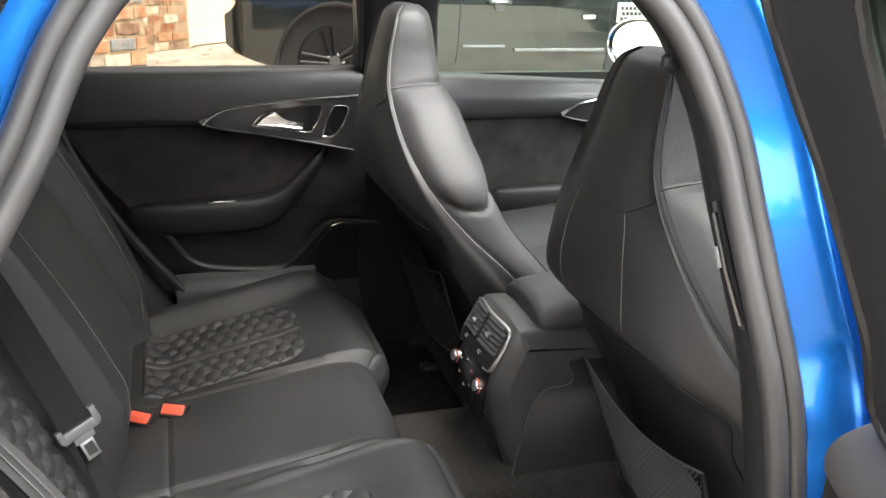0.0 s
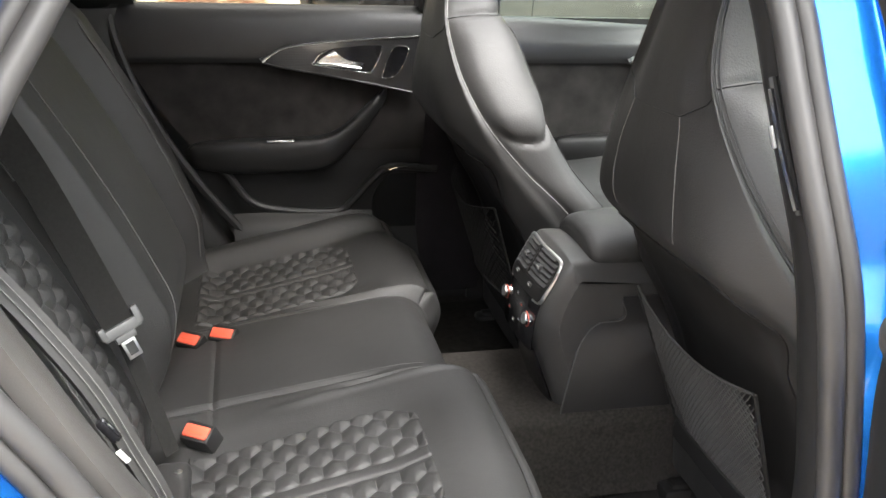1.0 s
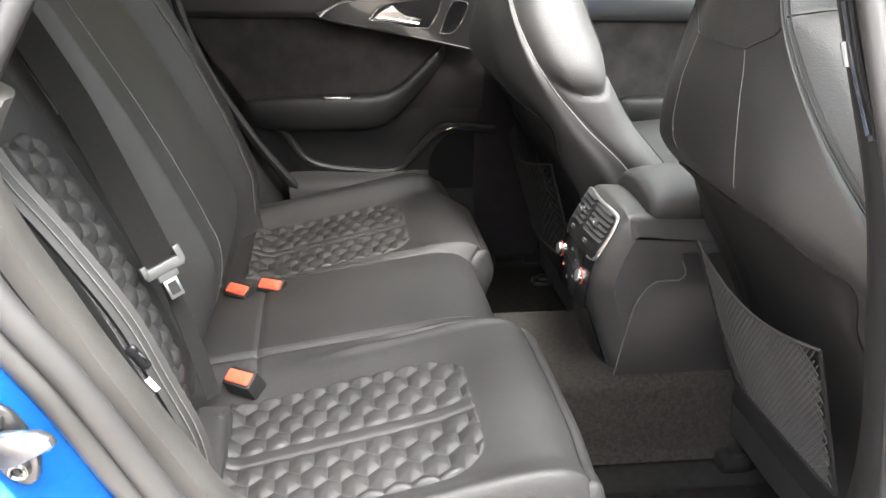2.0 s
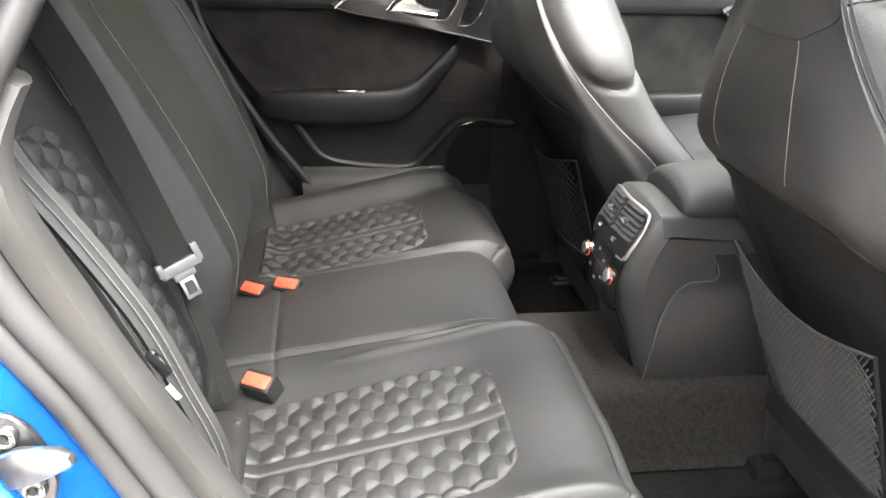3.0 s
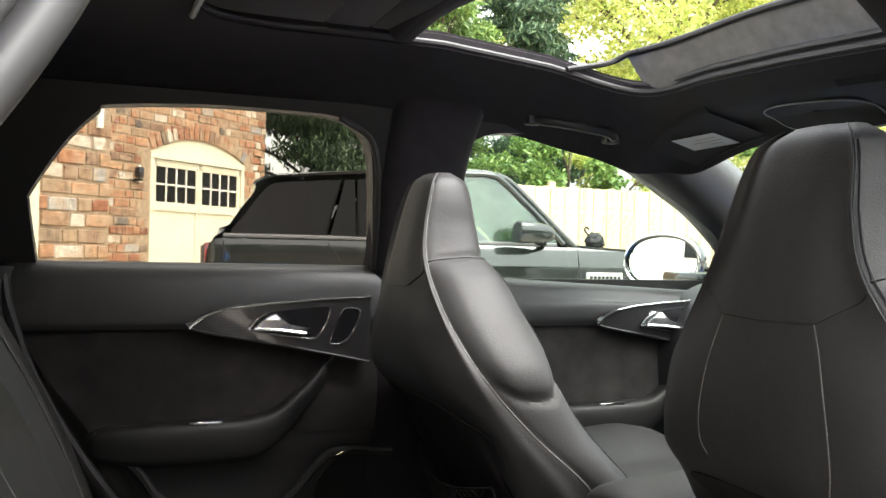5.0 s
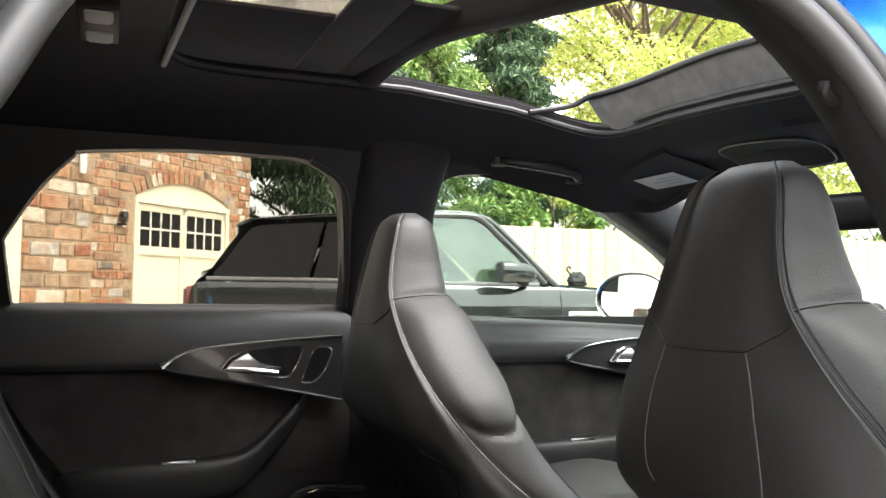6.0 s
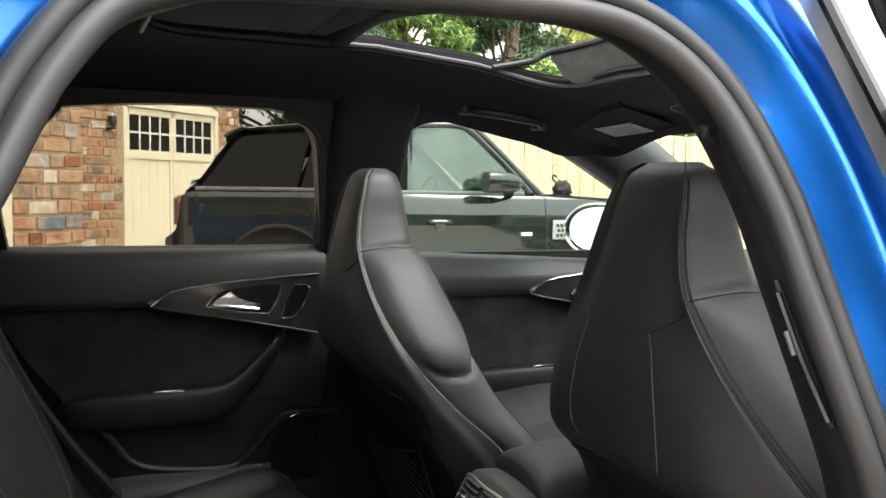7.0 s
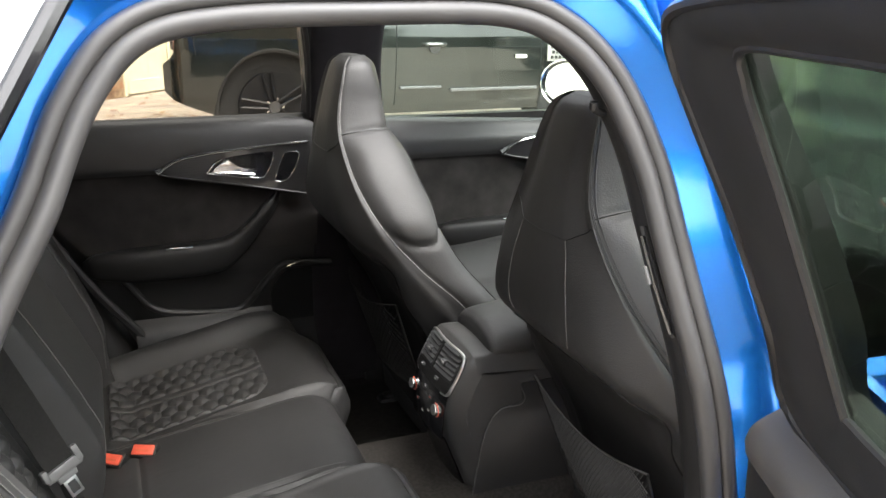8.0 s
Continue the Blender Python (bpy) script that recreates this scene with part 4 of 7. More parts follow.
belt = empty("seat_belt", (-0.17, -0.28, 0.55), label="black seat belt with grey latch hanging before the bench back", category="seat belt")
bn = np.array((0.40, -0.80, 0.40))
path = [(-0.33, -0.215, 0.945), (-0.306, -0.235, 0.918), (-0.250, -0.262, 0.826), (-0.205, -0.28, 0.73), (-0.166, -0.294, 0.640), (-0.154, -0.297, 0.612)]
part("webbing", ribbon(path, 0.045, bn), WEBBING, belt)
path2 = [(-0.175, -0.25, 0.63), (-0.150, -0.272, 0.57), (-0.120, -0.29, 0.48), (-0.098, -0.30, 0.40)]
part("webbing", ribbon(path2, 0.024, np.array((0.55, -0.70, 0.40))), WEBBING, belt)
part("edge_fold", tube([(-0.345, -0.225, 0.945), (-0.318, -0.245, 0.90), (-0.268, -0.272, 0.815)], 0.004, 20, 6, flat=0.5), SHELL, belt)
down = (Vector(path[-1]) - Vector(path[-3])).normalized()
nrm = Vector(bn).normalized()
nrm = (nrm - down * nrm.dot(down)).normalized()
across = nrm.cross(down)
lm = Matrix.Translation(Vector(path[-1])) @ Matrix((down, across, nrm)).transposed().to_4x4() @ Matrix.Scale(0.86, 4)
tongue = part("latch", box((-0.002, -0.034, -0.005), (0.017, 0.034, 0.008), 0.004, m=lm), LATCHM, belt, "light grey plastic belt latch")
part("latch_horn", box((-0.018, 0.025, -0.005), (0.012, 0.037, 0.009), 0.003, m=lm), LATCHM, tongue)
part("latch_horn", box((-0.010, -0.037, -0.005), (0.012, -0.026, 0.009), 0.003, m=lm), LATCHM, tongue)
part("latch_neck", box((0.014, -0.018, -0.003), (0.028, 0.018, 0.005), 0.003, m=lm), LATCHM, tongue)
part("tongue", box((0.026, -0.012, -0.002), (0.060, 0.012, 0.001), 0.0008, m=lm), TONGUEM, tongue, "metal belt tongue")
part("tongue_slot", box((0.033, -0.0075, -0.0025), (0.054, 0.0075, 0.0015), m=lm), DARKSTITCH, tongue)


def buckle(at, turn, label):
    b = empty("belt_buckle", at, label=label, category="belt buckle", group="seat belt buckles on the rear bench")
    m = Matrix.Translation(at) @ Matrix.Rotation(radians(turn), 4, "Z") @ Matrix.Rotation(radians(32), 4, "X")
    part("housing", box((-0.026, -0.018, -0.065), (0.026, 0.016, 0.0), 0.005, m=m), PLASTIC, b)
    part("button", box((-0.0215, -0.0130, -0.006), (0.0215, 0.009, 0.0030), 0.003, m=m), RED, b, "bright red release button")
    part("button_word", box((-0.013, -0.007, 0.003), (0.013, -0.003, 0.0040), 0.0, m=m), BUTTONMARK, b, "embossed red lettering bar")
    return b


BUTTONMARK = mat("dull_red_mark", (0.50, 0.09, 0.04), 0.5)
buckle((-0.066, -0.246, 0.402), -32, "black belt buckle with orange-red button beside the middle seat")
buckle((-0.096, 0.074, 0.406), -34, "black belt buckle with red button between the seats")
buckle((-0.036, 0.080, 0.411), -24, "black belt buckle with red button between the seats")
iso = empty("isofix_cover", (-0.09, -0.40, 0.36), label="black leather anchor flap between cushion and backrest", category="anchor cover")
part("flap", box((-0.128, -0.52, 0.345), (-0.072, -0.292, 0.385), 0.014, 3), LEATHER, iso)
part("snap", tube([(-0.088, -0.330, 0.383), (-0.088, -0.330, 0.388)], 0.006, 3, 14), CHROME, iso, "chrome press stud")

# side bolster and belt of the near seat edge
edge_path = [(-0.262, -0.595, 0.900), (-0.239, -0.60, 0.855), (-0.223, -0.60, 0.824), (-0.18, -0.60, 0.759), (-0.132, -0.60, 0.676), (-0.101, -0.60, 0.599), (-0.075, -0.60, 0.53), (-0.066, -0.60, 0.47), (-0.062, -0.60, 0.41)]
bolster = part("bolster_edge", ribbon(edge_path, 0.024, np.array((0.45, -0.75, 0.45)), 0.012), LEATHER, backrest, "raised leather bolster edge with stitching")
for off in (-0.004, 0.004):
    part("stitching", tube([(x + off * 0.6 + 0.0015, y - 0.0025 + off * 0.4, z + off * 0.6 + 0.0015) for x, y, z in edge_path], 0.0008, 60, 4), STITCH, bolster)
nb = part("side_belt", ribbon([(-0.27, -0.60, 0.86), (-0.22, -0.615, 0.74), (-0.15, -0.63, 0.60), (-0.10, -0.635, 0.50)], 0.046, np.array((0.6, -0.6, 0.3))), WEBBING)
tagged(nb, "black webbing of the outer seat belt", "seat belt")
anchor = part("belt_anchor", box((-0.016, -0.006, -0.006), (0.016, 0.006, 0.006), 0.005, m=pose(-0.118, -0.632, 0.648, 0, 55, 0)), GLOSSBLACK)
tagged(anchor, "black plastic belt anchor beside the bench", "belt anchor")
tag = part("belt_tag", box((-0.0085, -0.001, -0.0028), (0.0085, 0.001, 0.0028), m=pose(-0.105, -0.642, 0.622, 0, 58, 10)), LIGHTCARD)
tagged(tag, "small white label sewn on the seat belt", "label")

# ---- centre console ----
console = empty("centre_console", (0.75, -0.045, 0.17), label="black centre console with rear air vents and chrome knobs", category="car console")
CY, CW = -0.044, 0.106
prof = catmull([(0.60, 0.19), (0.56, 0.30), (0.525, 0.40), (0.503, 0.48), (0.512, 0.535), (0.535, 0.588), (0.555, 0.612), (0.58, 0.618), (0.68, 0.612), (0.9, 0.60), (1.4, 0.60)], 70)
tang = np.gradient(prof, axis=0)
tang /= np.linalg.norm(tang, axis=1, keepdims=True)
inward = np.stack([tang[:, 1], -tang[:, 0]], 1)


def hood(w):
    """How far the skin falls away from its middle at w: a wide round shoulder."""
    return 0.020 * abs(w) ** 3 + 0.026 * max(0.0, (abs(w) - 0.80) / 0.20) ** 2.2


body = np.array([[(x + nx * hood(w), CY + w * CW, z + nz * hood(w)) for w in (-1.0, -0.985, -0.96, -0.93, -0.89, -0.84, -0.78, -0.6, -0.3, 0, 0.3, 0.6, 0.78, 0.84, 0.89, 0.93, 0.96, 0.985, 1.0)] for (x, z), (nx, nz) in zip(prof, inward)])
part("body", sheet(body), CONSOLEM, console, "dark soft console body")
cheek = [(float(x), float(z)) for x, z in body[::3, 0][:, [0, 2]]] + [(1.4, 0.18)]
for yy, dy in ((CY - CW, 0.012), (CY + CW, -0.012)):
    part("cheek", prism([(x, yy, z) for x, z in cheek], (0, dy, 0)), CONSOLEM, console, smooth=False)
part("side_panel", prism([(x, CY - CW - 0.002, z) for x, z in ((0.560, 0.305), (0.572, 0.381), (0.581, 0.433), (0.590, 0.462), (0.603, 0.484), (0.620, 0.497), (0.640, 0.499), (0.659, 0.500), (0.668, 0.508), (0.667, 0.52), (0.66, 0.545), (1.4, 0.56), (1.4, 0.18), (0.60, 0.18))], (0, -0.005, 0), bevel=0.002), SOFTTRIM, console, "black trimmed console side")
part("side_piping", tube([(x, CY - CW - 0.007, z) for x, z in ((0.560, 0.305), (0.572, 0.381), (0.581, 0.433), (0.590, 0.462), (0.603, 0.484), (0.620, 0.497), (0.640, 0.499), (0.659, 0.500), (0.668, 0.508), (0.667, 0.52), (0.66, 0.535))], 0.0011, 90, 6), STITCH, console)


def face(y, f):
    """Point on the sloping rear face: f from the knobs (0) to the top (1)."""
    x, z = np.interp(f, (0, 0.25, 0.5, 1.0), (0.500, 0.503, 0.514, 0.548)), np.interp(f, (0, 0.25, 0.5, 1.0), (0.44, 0.495, 0.54, 0.606))
    return (x - 0.0015 + 0.9 * hood(y / CW), CY + y, z - 0.3 * hood(y / CW))


part("vent_backing", sheet(np.array([[(face(y, f)[0] + 0.001, face(y, f)[1], face(y, f)[2]) for y in np.linspace(-0.081, 0.081, 14)] for f in np.linspace(0.46, 1.0, 8)])), DARKSTITCH, console)
hoop = [face(-0.060, 0.43), face(-0.080, 0.45), face(-0.085, 0.56), face(-0.086, 0.76), face(-0.082, 0.94), face(-0.068, 1.03), face(0, 1.06), face(0.068, 1.03), face(0.082, 0.94), face(0.086, 0.76), face(0.085, 0.56), face(0.080, 0.45), face(0.060, 0.43)]
part("vent_frame", tube(hoop, 0.0036, 120, 8), SATIN, console, "chrome vent surround")
part("vent_divider", tube([face(0, 0.60), face(0, 0.8), face(0, 1.02)], 0.0035), PLASTIC, console)
part("vent_lower_panel", sheet(np.array([[(face(y, f)[0] - 0.004, face(y, f)[1], face(y, f)[2]) for y in np.linspace(-0.080, 0.080, 14)] for f in (0.45, 0.52, 0.60)])), PLASTIC, console)
SLATM = mat("vent_slat_plastic", (0.040, 0.040, 0.041), 0.35, var=0.05)
for i in range(6):
    f = 0.64 + 0.066 * i
    for sg in (-1, 1):
        e = [face(sg * y, f) for y in (0.006, 0.03, 0.055, 0.078 - 0.010 * (i == 5))]
        a = np.array([[(p[0] - 0.0055 + 0.006 * k, p[1], p[2] + 0.0035 * k) for p in e] for k in (0, 1)])
        part("slat", sheet(a, thick=0.0014), SLATM, console)
for sg in (-1, 1):
    p = face(sg * 0.036, 0.80)
    part("vent_slider", box((p[0] - 0.009, p[1] - 0.008, p[2] - 0.010), (p[0] + 0.001, p[1] + 0.008, p[2] + 0.004), 0.002), SLATM, console)
    part("slider_grip", box((p[0] - 0.0105, p[1] - 0.0065, p[2] - 0.004), (p[0] - 0.008, p[1] + 0.0065, p[2] + 0.002), 0.001), GREYPLASTIC, console)
    q = face(sg * 0.036, 0.545)
    part("vent_wheel", box((q[0] - 0.0065, q[1] - 0.007, q[2] - 0.0035), (q[0] + 0.002, q[1] + 0.007, q[2] + 0.0035), 0.001), SLATM, console)
    part("vent_mark", box((q[0] - 0.0072, q[1] - 0.005, q[2] - 0.0008), (q[0] - 0.0060, q[1] + 0.005, q[2] + 0.0012)), LIGHTCARD, console)
part("control_panel", sheet(np.array([[face(y, f) for y in np.linspace(-0.084, 0.084, 14)] for f in np.linspace(0.0, 0.44, 6)]), thick=0.002), GLOSSBLACK, console, "gloss black climate control panel")
for sg in (-1, 1):
    p = Vector(face(sg * 0.064, 0.24))
    knob = part("knob", tube([p, p + Vector((-0.009, 0, 0.002))], 0.0125, 4, 28), CHROME, console, "chrome temperature knob")
    part("knob_ring", tube([p + Vector((-0.004, 0.0136 * math.cos(w), 0.0136 * math.sin(w))) for w in np.linspace(0, 2 * math.pi, 12, endpoint=False)], 0.0009, 30, 6, True), RED, knob, "red knob ring")
    part("knob_cap", tube([p + Vector((-0.009, 0, 0.002)), p + Vector((-0.011, 0, 0.0024))], 0.0100, 4, 24), SATIN, knob)
for k, (yy, f) in enumerate(((-0.03, 0.30), (0.03, 0.30), (-0.03, 0.16), (0.03, 0.16), (0.0, 0.36), (0.0, 0.1))):
    p = face(yy, f)
    part("button", box((p[0] - 0.003, p[1] - 0.006, p[2] - 0.003), (p[0] + 0.001, p[1] + 0.006, p[2] + 0.003), 0.001), SLATM, console)
    part("button_mark", box((p[0] - 0.0036, p[1] - 0.003, p[2] - 0.001), (p[0] - 0.0028, p[1] + 0.003, p[2] + 0.001)), LIGHTCARD if k % 3 else RED, console)
part("lower_cover", sheet(np.array([[(x - 0.002 + hood(w / CW), CY + w, z) for w in np.linspace(-0.080, 0.080, 11)] for x, z in ((0.505, 0.435), (0.535, 0.36), (0.565, 0.28), (0.585, 0.20))]), thick=0.004), GLOSSBLACK, console)
lid = surface([[(x, CY + hw * math.cos(w), zc + hz * math.sin(w)) for w in np.linspace(0, 2 * math.pi, 16, endpoint=False)] for x, hw, hz, zc in ((0.600, 0.06, 0.018, 0.612), (0.608, 0.086, 0.036, 0.612), (0.64, 0.094, 0.045, 0.615), (0.75, 0.096, 0.046, 0.622), (0.95, 0.094, 0.044, 0.63), (1.0, 0.06, 0.02, 0.63))], 40, 48, True)
part("armrest_lid", sheet(lid, True, caps=True), LEATHER, console, "padded leather armrest lid")

# ---- floor coverings ----
tun = surface([[(x, CY + w, z) for w, z in ((-0.165, 0.172), (-0.146, 0.20), (-0.128, 0.268), (-0.108, 0.312), (0, 0.318), (0.14, 0.314), (0.165, 0.26), (0.20, 0.175))] for x in (0.34, 0.60, 0.90, 1.35)], 24, 60)
tun_ob = part("tunnel_carpet", sheet(tun, thick=0.01), TUNNELM)
tagged(tun_ob, "raised charcoal carpet over the floor tunnel", "carpet")
for yy in (-0.50, 0.46):
    m = part("floor_mat", box((0.42, yy - 0.20, 0.172), (0.86, yy + 0.20, 0.186), 0.006), MATM)
    tagged(m, "dark textile floor mat behind the front seat", "floor mat", group="rear floor mats")

# ---- roof fittings ----
bar = surface([[(x, y, float(lining_z(np.array(x), np.array(y))) + dz) for y in np.linspace(-0.40, 0.40, 7)] for x, dz in ((0.385, 0.05), (0.39, 0.012), (0.405, 0.004), (0.42, 0.004), (0.437, 0.012), (0.442, 0.05))], 20, 30)
bar[:, :, 0] += -0.10 * (bar[:, :, 1] - 0.30)
part("roof_bar", sheet(bar, thick=0.008), LININGM, car, "black trimmed bar across the sunroof")
part("roof_blind", box((0.02, 0.062, 1.392), (0.262, 0.40, 1.400), 0.003), LININGM, car, "black roof blind cassette")
part("roof_blind", box((0.02, -0.40, 1.392), (0.072, 0.06, 1.400), 0.003), LININGM, car)
part("roof_blind", box((0.264, -0.40, 1.392), (0.345, 0.40, 1.400), 0.003), LININGM, car)
part("roof_blind", box((0.347, -0.04, 1.392), (0.425, 0.40, 1.400), 0.003), LININGM, car)
part("blind_rail", tube([(0.035, 0.36, 1.372), (0.055, 0.0, 1.386), (0.06, -0.36, 1.372)], 0.006), GREYPLASTIC, car)
slid = surface([[(x, y, z) for y in np.linspace(-0.42, 0.42, 6)] for x, z in ((-0.28, 1.462), (0.1, 1.475), (0.42, 1.485))], 10, 14)
part("sunroof_panel", sheet(slid, thick=0.006), ROOFGLASS, car, "open tinted sunroof panel slid back")
wind = empty("wind_deflector", (0.92, 0, 1.34), label="raised dark grey wind deflector at the front of the sunroof", category="wind deflector")
wy = np.linspace(-0.335, 0.362, 9)
defl = surface([[(x - 0.03 * (abs(y) / 0.335) ** 4, y, z - 0.012 * (abs(y) / 0.37) ** 2 - 0.03 * smooth01((0.1 - y) / 0.6)) for y in wy] for x, z in ((0.958, 1.336), (0.950, 1.346), (0.918, 1.388), (0.910, 1.398))], 16, 40)
part("panel", sheet(defl, thick=0.003), DEFLECT, wind, "dark grey mesh panel")
part("top_bar", tube([(0.908 - 0.03 * (abs(y) / 0.335) ** 4, y, 1.402 - 0.012 * (abs(y) / 0.37) ** 2 - 0.03 * smooth01((0.1 - y) / 0.6)) for y in wy], 0.007), PLASTIC, wind)
for sg in (-1, 1):
    part("arm", tube([(0.872, sg * 0.335, 1.392 - 0.03 * (sg < 0)), (0.860, sg * 0.352, 1.388 - 0.03 * (sg < 0)), (0.83, sg * 0.372, 1.372 - 0.03 * (sg < 0)), (0.74, sg * 0.376, 1.352 - 0.03 * (sg < 0))], 0.006), PLASTIC, wind)
lamp = empty("roof_lamp", (-0.06, 0.13, 1.37), label="small grey reading lamps in the roof lining", category="roof lamp")
for yy in (0.045, 0.145):
    part("lens", box((-0.085, yy, 1.352), (-0.045, yy + 0.055, 1.372), 0.008), GREYPLASTIC, lamp)
part("bezel", box((-0.092, 0.035, 1.357), (-0.038, 0.21, 1.376), 0.004), PLASTIC, lamp)


def grab(pts, label):
    g = empty("grab_handle", pts[0], label=label, category="grab handle", group="roof grab handles")
    part("bar", tube(pts, 0.010, 30, 10), PLASTIC, g)
    for p in (pts[0], pts[-1]):
        part("foot", box((p[0] - 0.018, p[1] - 0.01, p[2] - 0.012), (p[0] + 0.018, p[1] + 0.02, p[2] + 0.02), 0.006), PLASTIC, g)
    return g


grab([(0.757, 0.548, 1.279), (0.772, 0.522, 1.272), (0.80, 0.508, 1.268), (0.85, 0.500, 1.262), (0.91, 0.500, 1.254), (0.928, 0.508, 1.248), (0.936, 0.530, 1.248)], "black folding grab handle above the front door")
hook = empty("coat_hook", (0.508, -0.640, 1.165), label="black plastic coat hook beside the open doorway", category="coat hook")
part("hook", tube([(0.505, -0.652, 1.174), (0.511, -0.654, 1.165), (0.512, -0.655, 1.155), (0.503, -0.654, 1.147), (0.490, -0.655, 1.145), (0.479, -0.657, 1.150), (0.477, -0.659, 1.158)], 0.0052), PLASTIC, hook)
part("hook_base", box((0.498, -0.658, 1.168), (0.512, -0.642, 1.182), 0.004), PLASTIC, hook)


def under_roof(x, y, dz):
    return (x, y, float(lining_z(np.array(x), np.array(y))) - dz)


def visor(y0, y1, label):
    pts = [[under_roof(x, y, d) for y in np.linspace(y0, y1, 6)] for x, d in ((1.00, -0.001), (1.006, 0.003), (1.02, 0.004), (1.13, 0.004), (1.145, 0.003), (1.15, -0.001))]
    return tagged(part("sun_visor", sheet(surface(pts, 14, 16), thick=-0.002), LININGM), label, "sun visor", group="sun visors")


visor(0.29, 0.50, "black sun visor folded up against the roof")
visor(-0.50, -0.04, "black driver's sun visor folded up against the roof")
lab = empty("visor_label", (1.08, 0.39, 1.23), label="pale warning label stuck on the sun visor", category="label")
card_at = lambda u, v, d: tuple((Vector((1.072, 0.360, 1.252)) * (1 - u) + Vector((1.138, 0.358, 1.236)) * u) * (1 - v) + (Vector((1.032, 0.447, 1.242)) * (1 - u) + Vector((1.095, 0.452, 1.226)) * u) * v + Vector((0, -0.6, -0.8)) * d)
part("card", sheet(np.array([[card_at(u, v, 0.0045) for v in np.linspace(0, 1, 6)] for u in np.linspace(0, 1, 6)]), thick=0.0006), LIGHTCARD, lab)
for k, (a, b) in enumerate(((0.12, 0.60), (0.12, 0.75), (0.20, 0.50))):
    part("text_bar", sheet(np.array([[card_at(u, v, 0.0056) for v in np.linspace(a, b, 4)] for u in (0.25 + 0.22 * k, 0.30 + 0.22 * k)]), thick=0.0004), GREYPLASTIC, lab)
rc = empty("roof_console", (1.08, 0.10, 1.25), label="black overhead console with fine pale outline", category="roof console")
loop = catmull([(1.06, 0.19), (1.05, 0.115), (1.065, 0.01), (1.10, -0.015), (1.15, -0.01), (1.155, 0.10), (1.14, 0.20), (1.10, 0.22)], 60, True)
part("cover", loops([[under_roof(x, y, 0.0) for x, y in loop], [under_roof(1.10 + (x - 1.10) * 0.95, 0.10 + (y - 0.10) * 0.95, 0.008) for x, y in loop], [under_roof(1.10 + (x - 1.10) * 0.1, 0.10 + (y - 0.10) * 0.1, 0.010) for x, y in loop]]), PLASTIC, rc)
part("outline", tube([under_roof(x, y, 0.007) for x, y in loop], 0.0017, -1, 5, True), GREYPLASTIC, rc)
imir = empty("rear_view_mirror", (1.05, -0.17, 1.12), label="black rear view mirror hanging from the windscreen", category="mirror")
part("shell", box((-0.02, -0.11, -0.03), (0.02, 0.11, 0.03), 0.018, 4, m=pose(1.07, -0.02 - 0.14, 1.125, 0, 0, 12)), PLASTIC, imir)
part("stem", tube([(1.09, -0.15, 1.15), (1.12, -0.14, 1.2), (1.13, -0.12, 1.26)], 0.010), PLASTIC, imir)

# ---- far door mirror ----
dm = empty("door_mirror", (1.42, 0.98, 0.97), label="blue and chrome door mirror reflecting the garage", category="mirror")
mn = Vector((-0.90, -0.43, 0.07)).normalized()
rot = mn.to_track_quat("X", "Z").to_matrix().to_4x4()
mm = Matrix.Translation((1.40, 1.0, 0.975)) @ rot


def egg(hy, hz, x, k=40, n=2.2):
    return [(x, hy * math.copysign(abs(math.cos(w)) ** (2 / n), math.cos(w)), hz * math.copysign(abs(math.sin(w)) ** (2 / n), math.sin(w))) for w in np.linspace(0, 2 * math.pi, k, endpoint=False)]


def eggs(spec):
    return [[mm @ Vector(p) for p in egg(hy, hz, x)] for hy, hz, x in spec]


part("housing", sheet(np.array(eggs(((0.112, 0.070, 0.010), (0.122, 0.080, 0.012), (0.126, 0.084, 0.0), (0.122, 0.082, -0.03), (0.10, 0.068, -0.07), (0.05, 0.04, -0.095)))), True, caps=False), GLOSSBLACK, dm)
part("glass", prism(eggs(((0.114, 0.072, 0.004),))[0], -mn * 0.003), MIRRORM, dm, "mirror glass", smooth=False)
part("rim", tube(eggs(((0.120, 0.079, 0.010),))[0], 0.004, -1, 6, True), CHROME, dm)
part("arm", box((1.36, 0.78, 0.915), (1.46, 0.95, 0.95), 0.012), GLOSSBLACK, dm)

# ---- near middle pillar fittings ----
slot = empty("belt_guide", (0.56, -0.70, 0.95), label="black belt height guide with bright insert on the pillar", category="belt guide")
part("rail", tube([(0.520, -0.712, 1.02), (0.528, -0.738, 0.96), (0.538, -0.765, 0.90)], 0.0045, 30, 8), PLASTIC, slot)
part("slot", tube([(0.517, -0.718, 1.01), (0.524, -0.742, 0.955), (0.533, -0.766, 0.905)], 0.003, 20, 6), GLOSSBLACK, slot)
part("insert", tube([(0.5145, -0.731, 0.978), (0.5175, -0.739, 0.958)], 0.0024, 6, 8), LATCHM, slot, "pale belt insert")

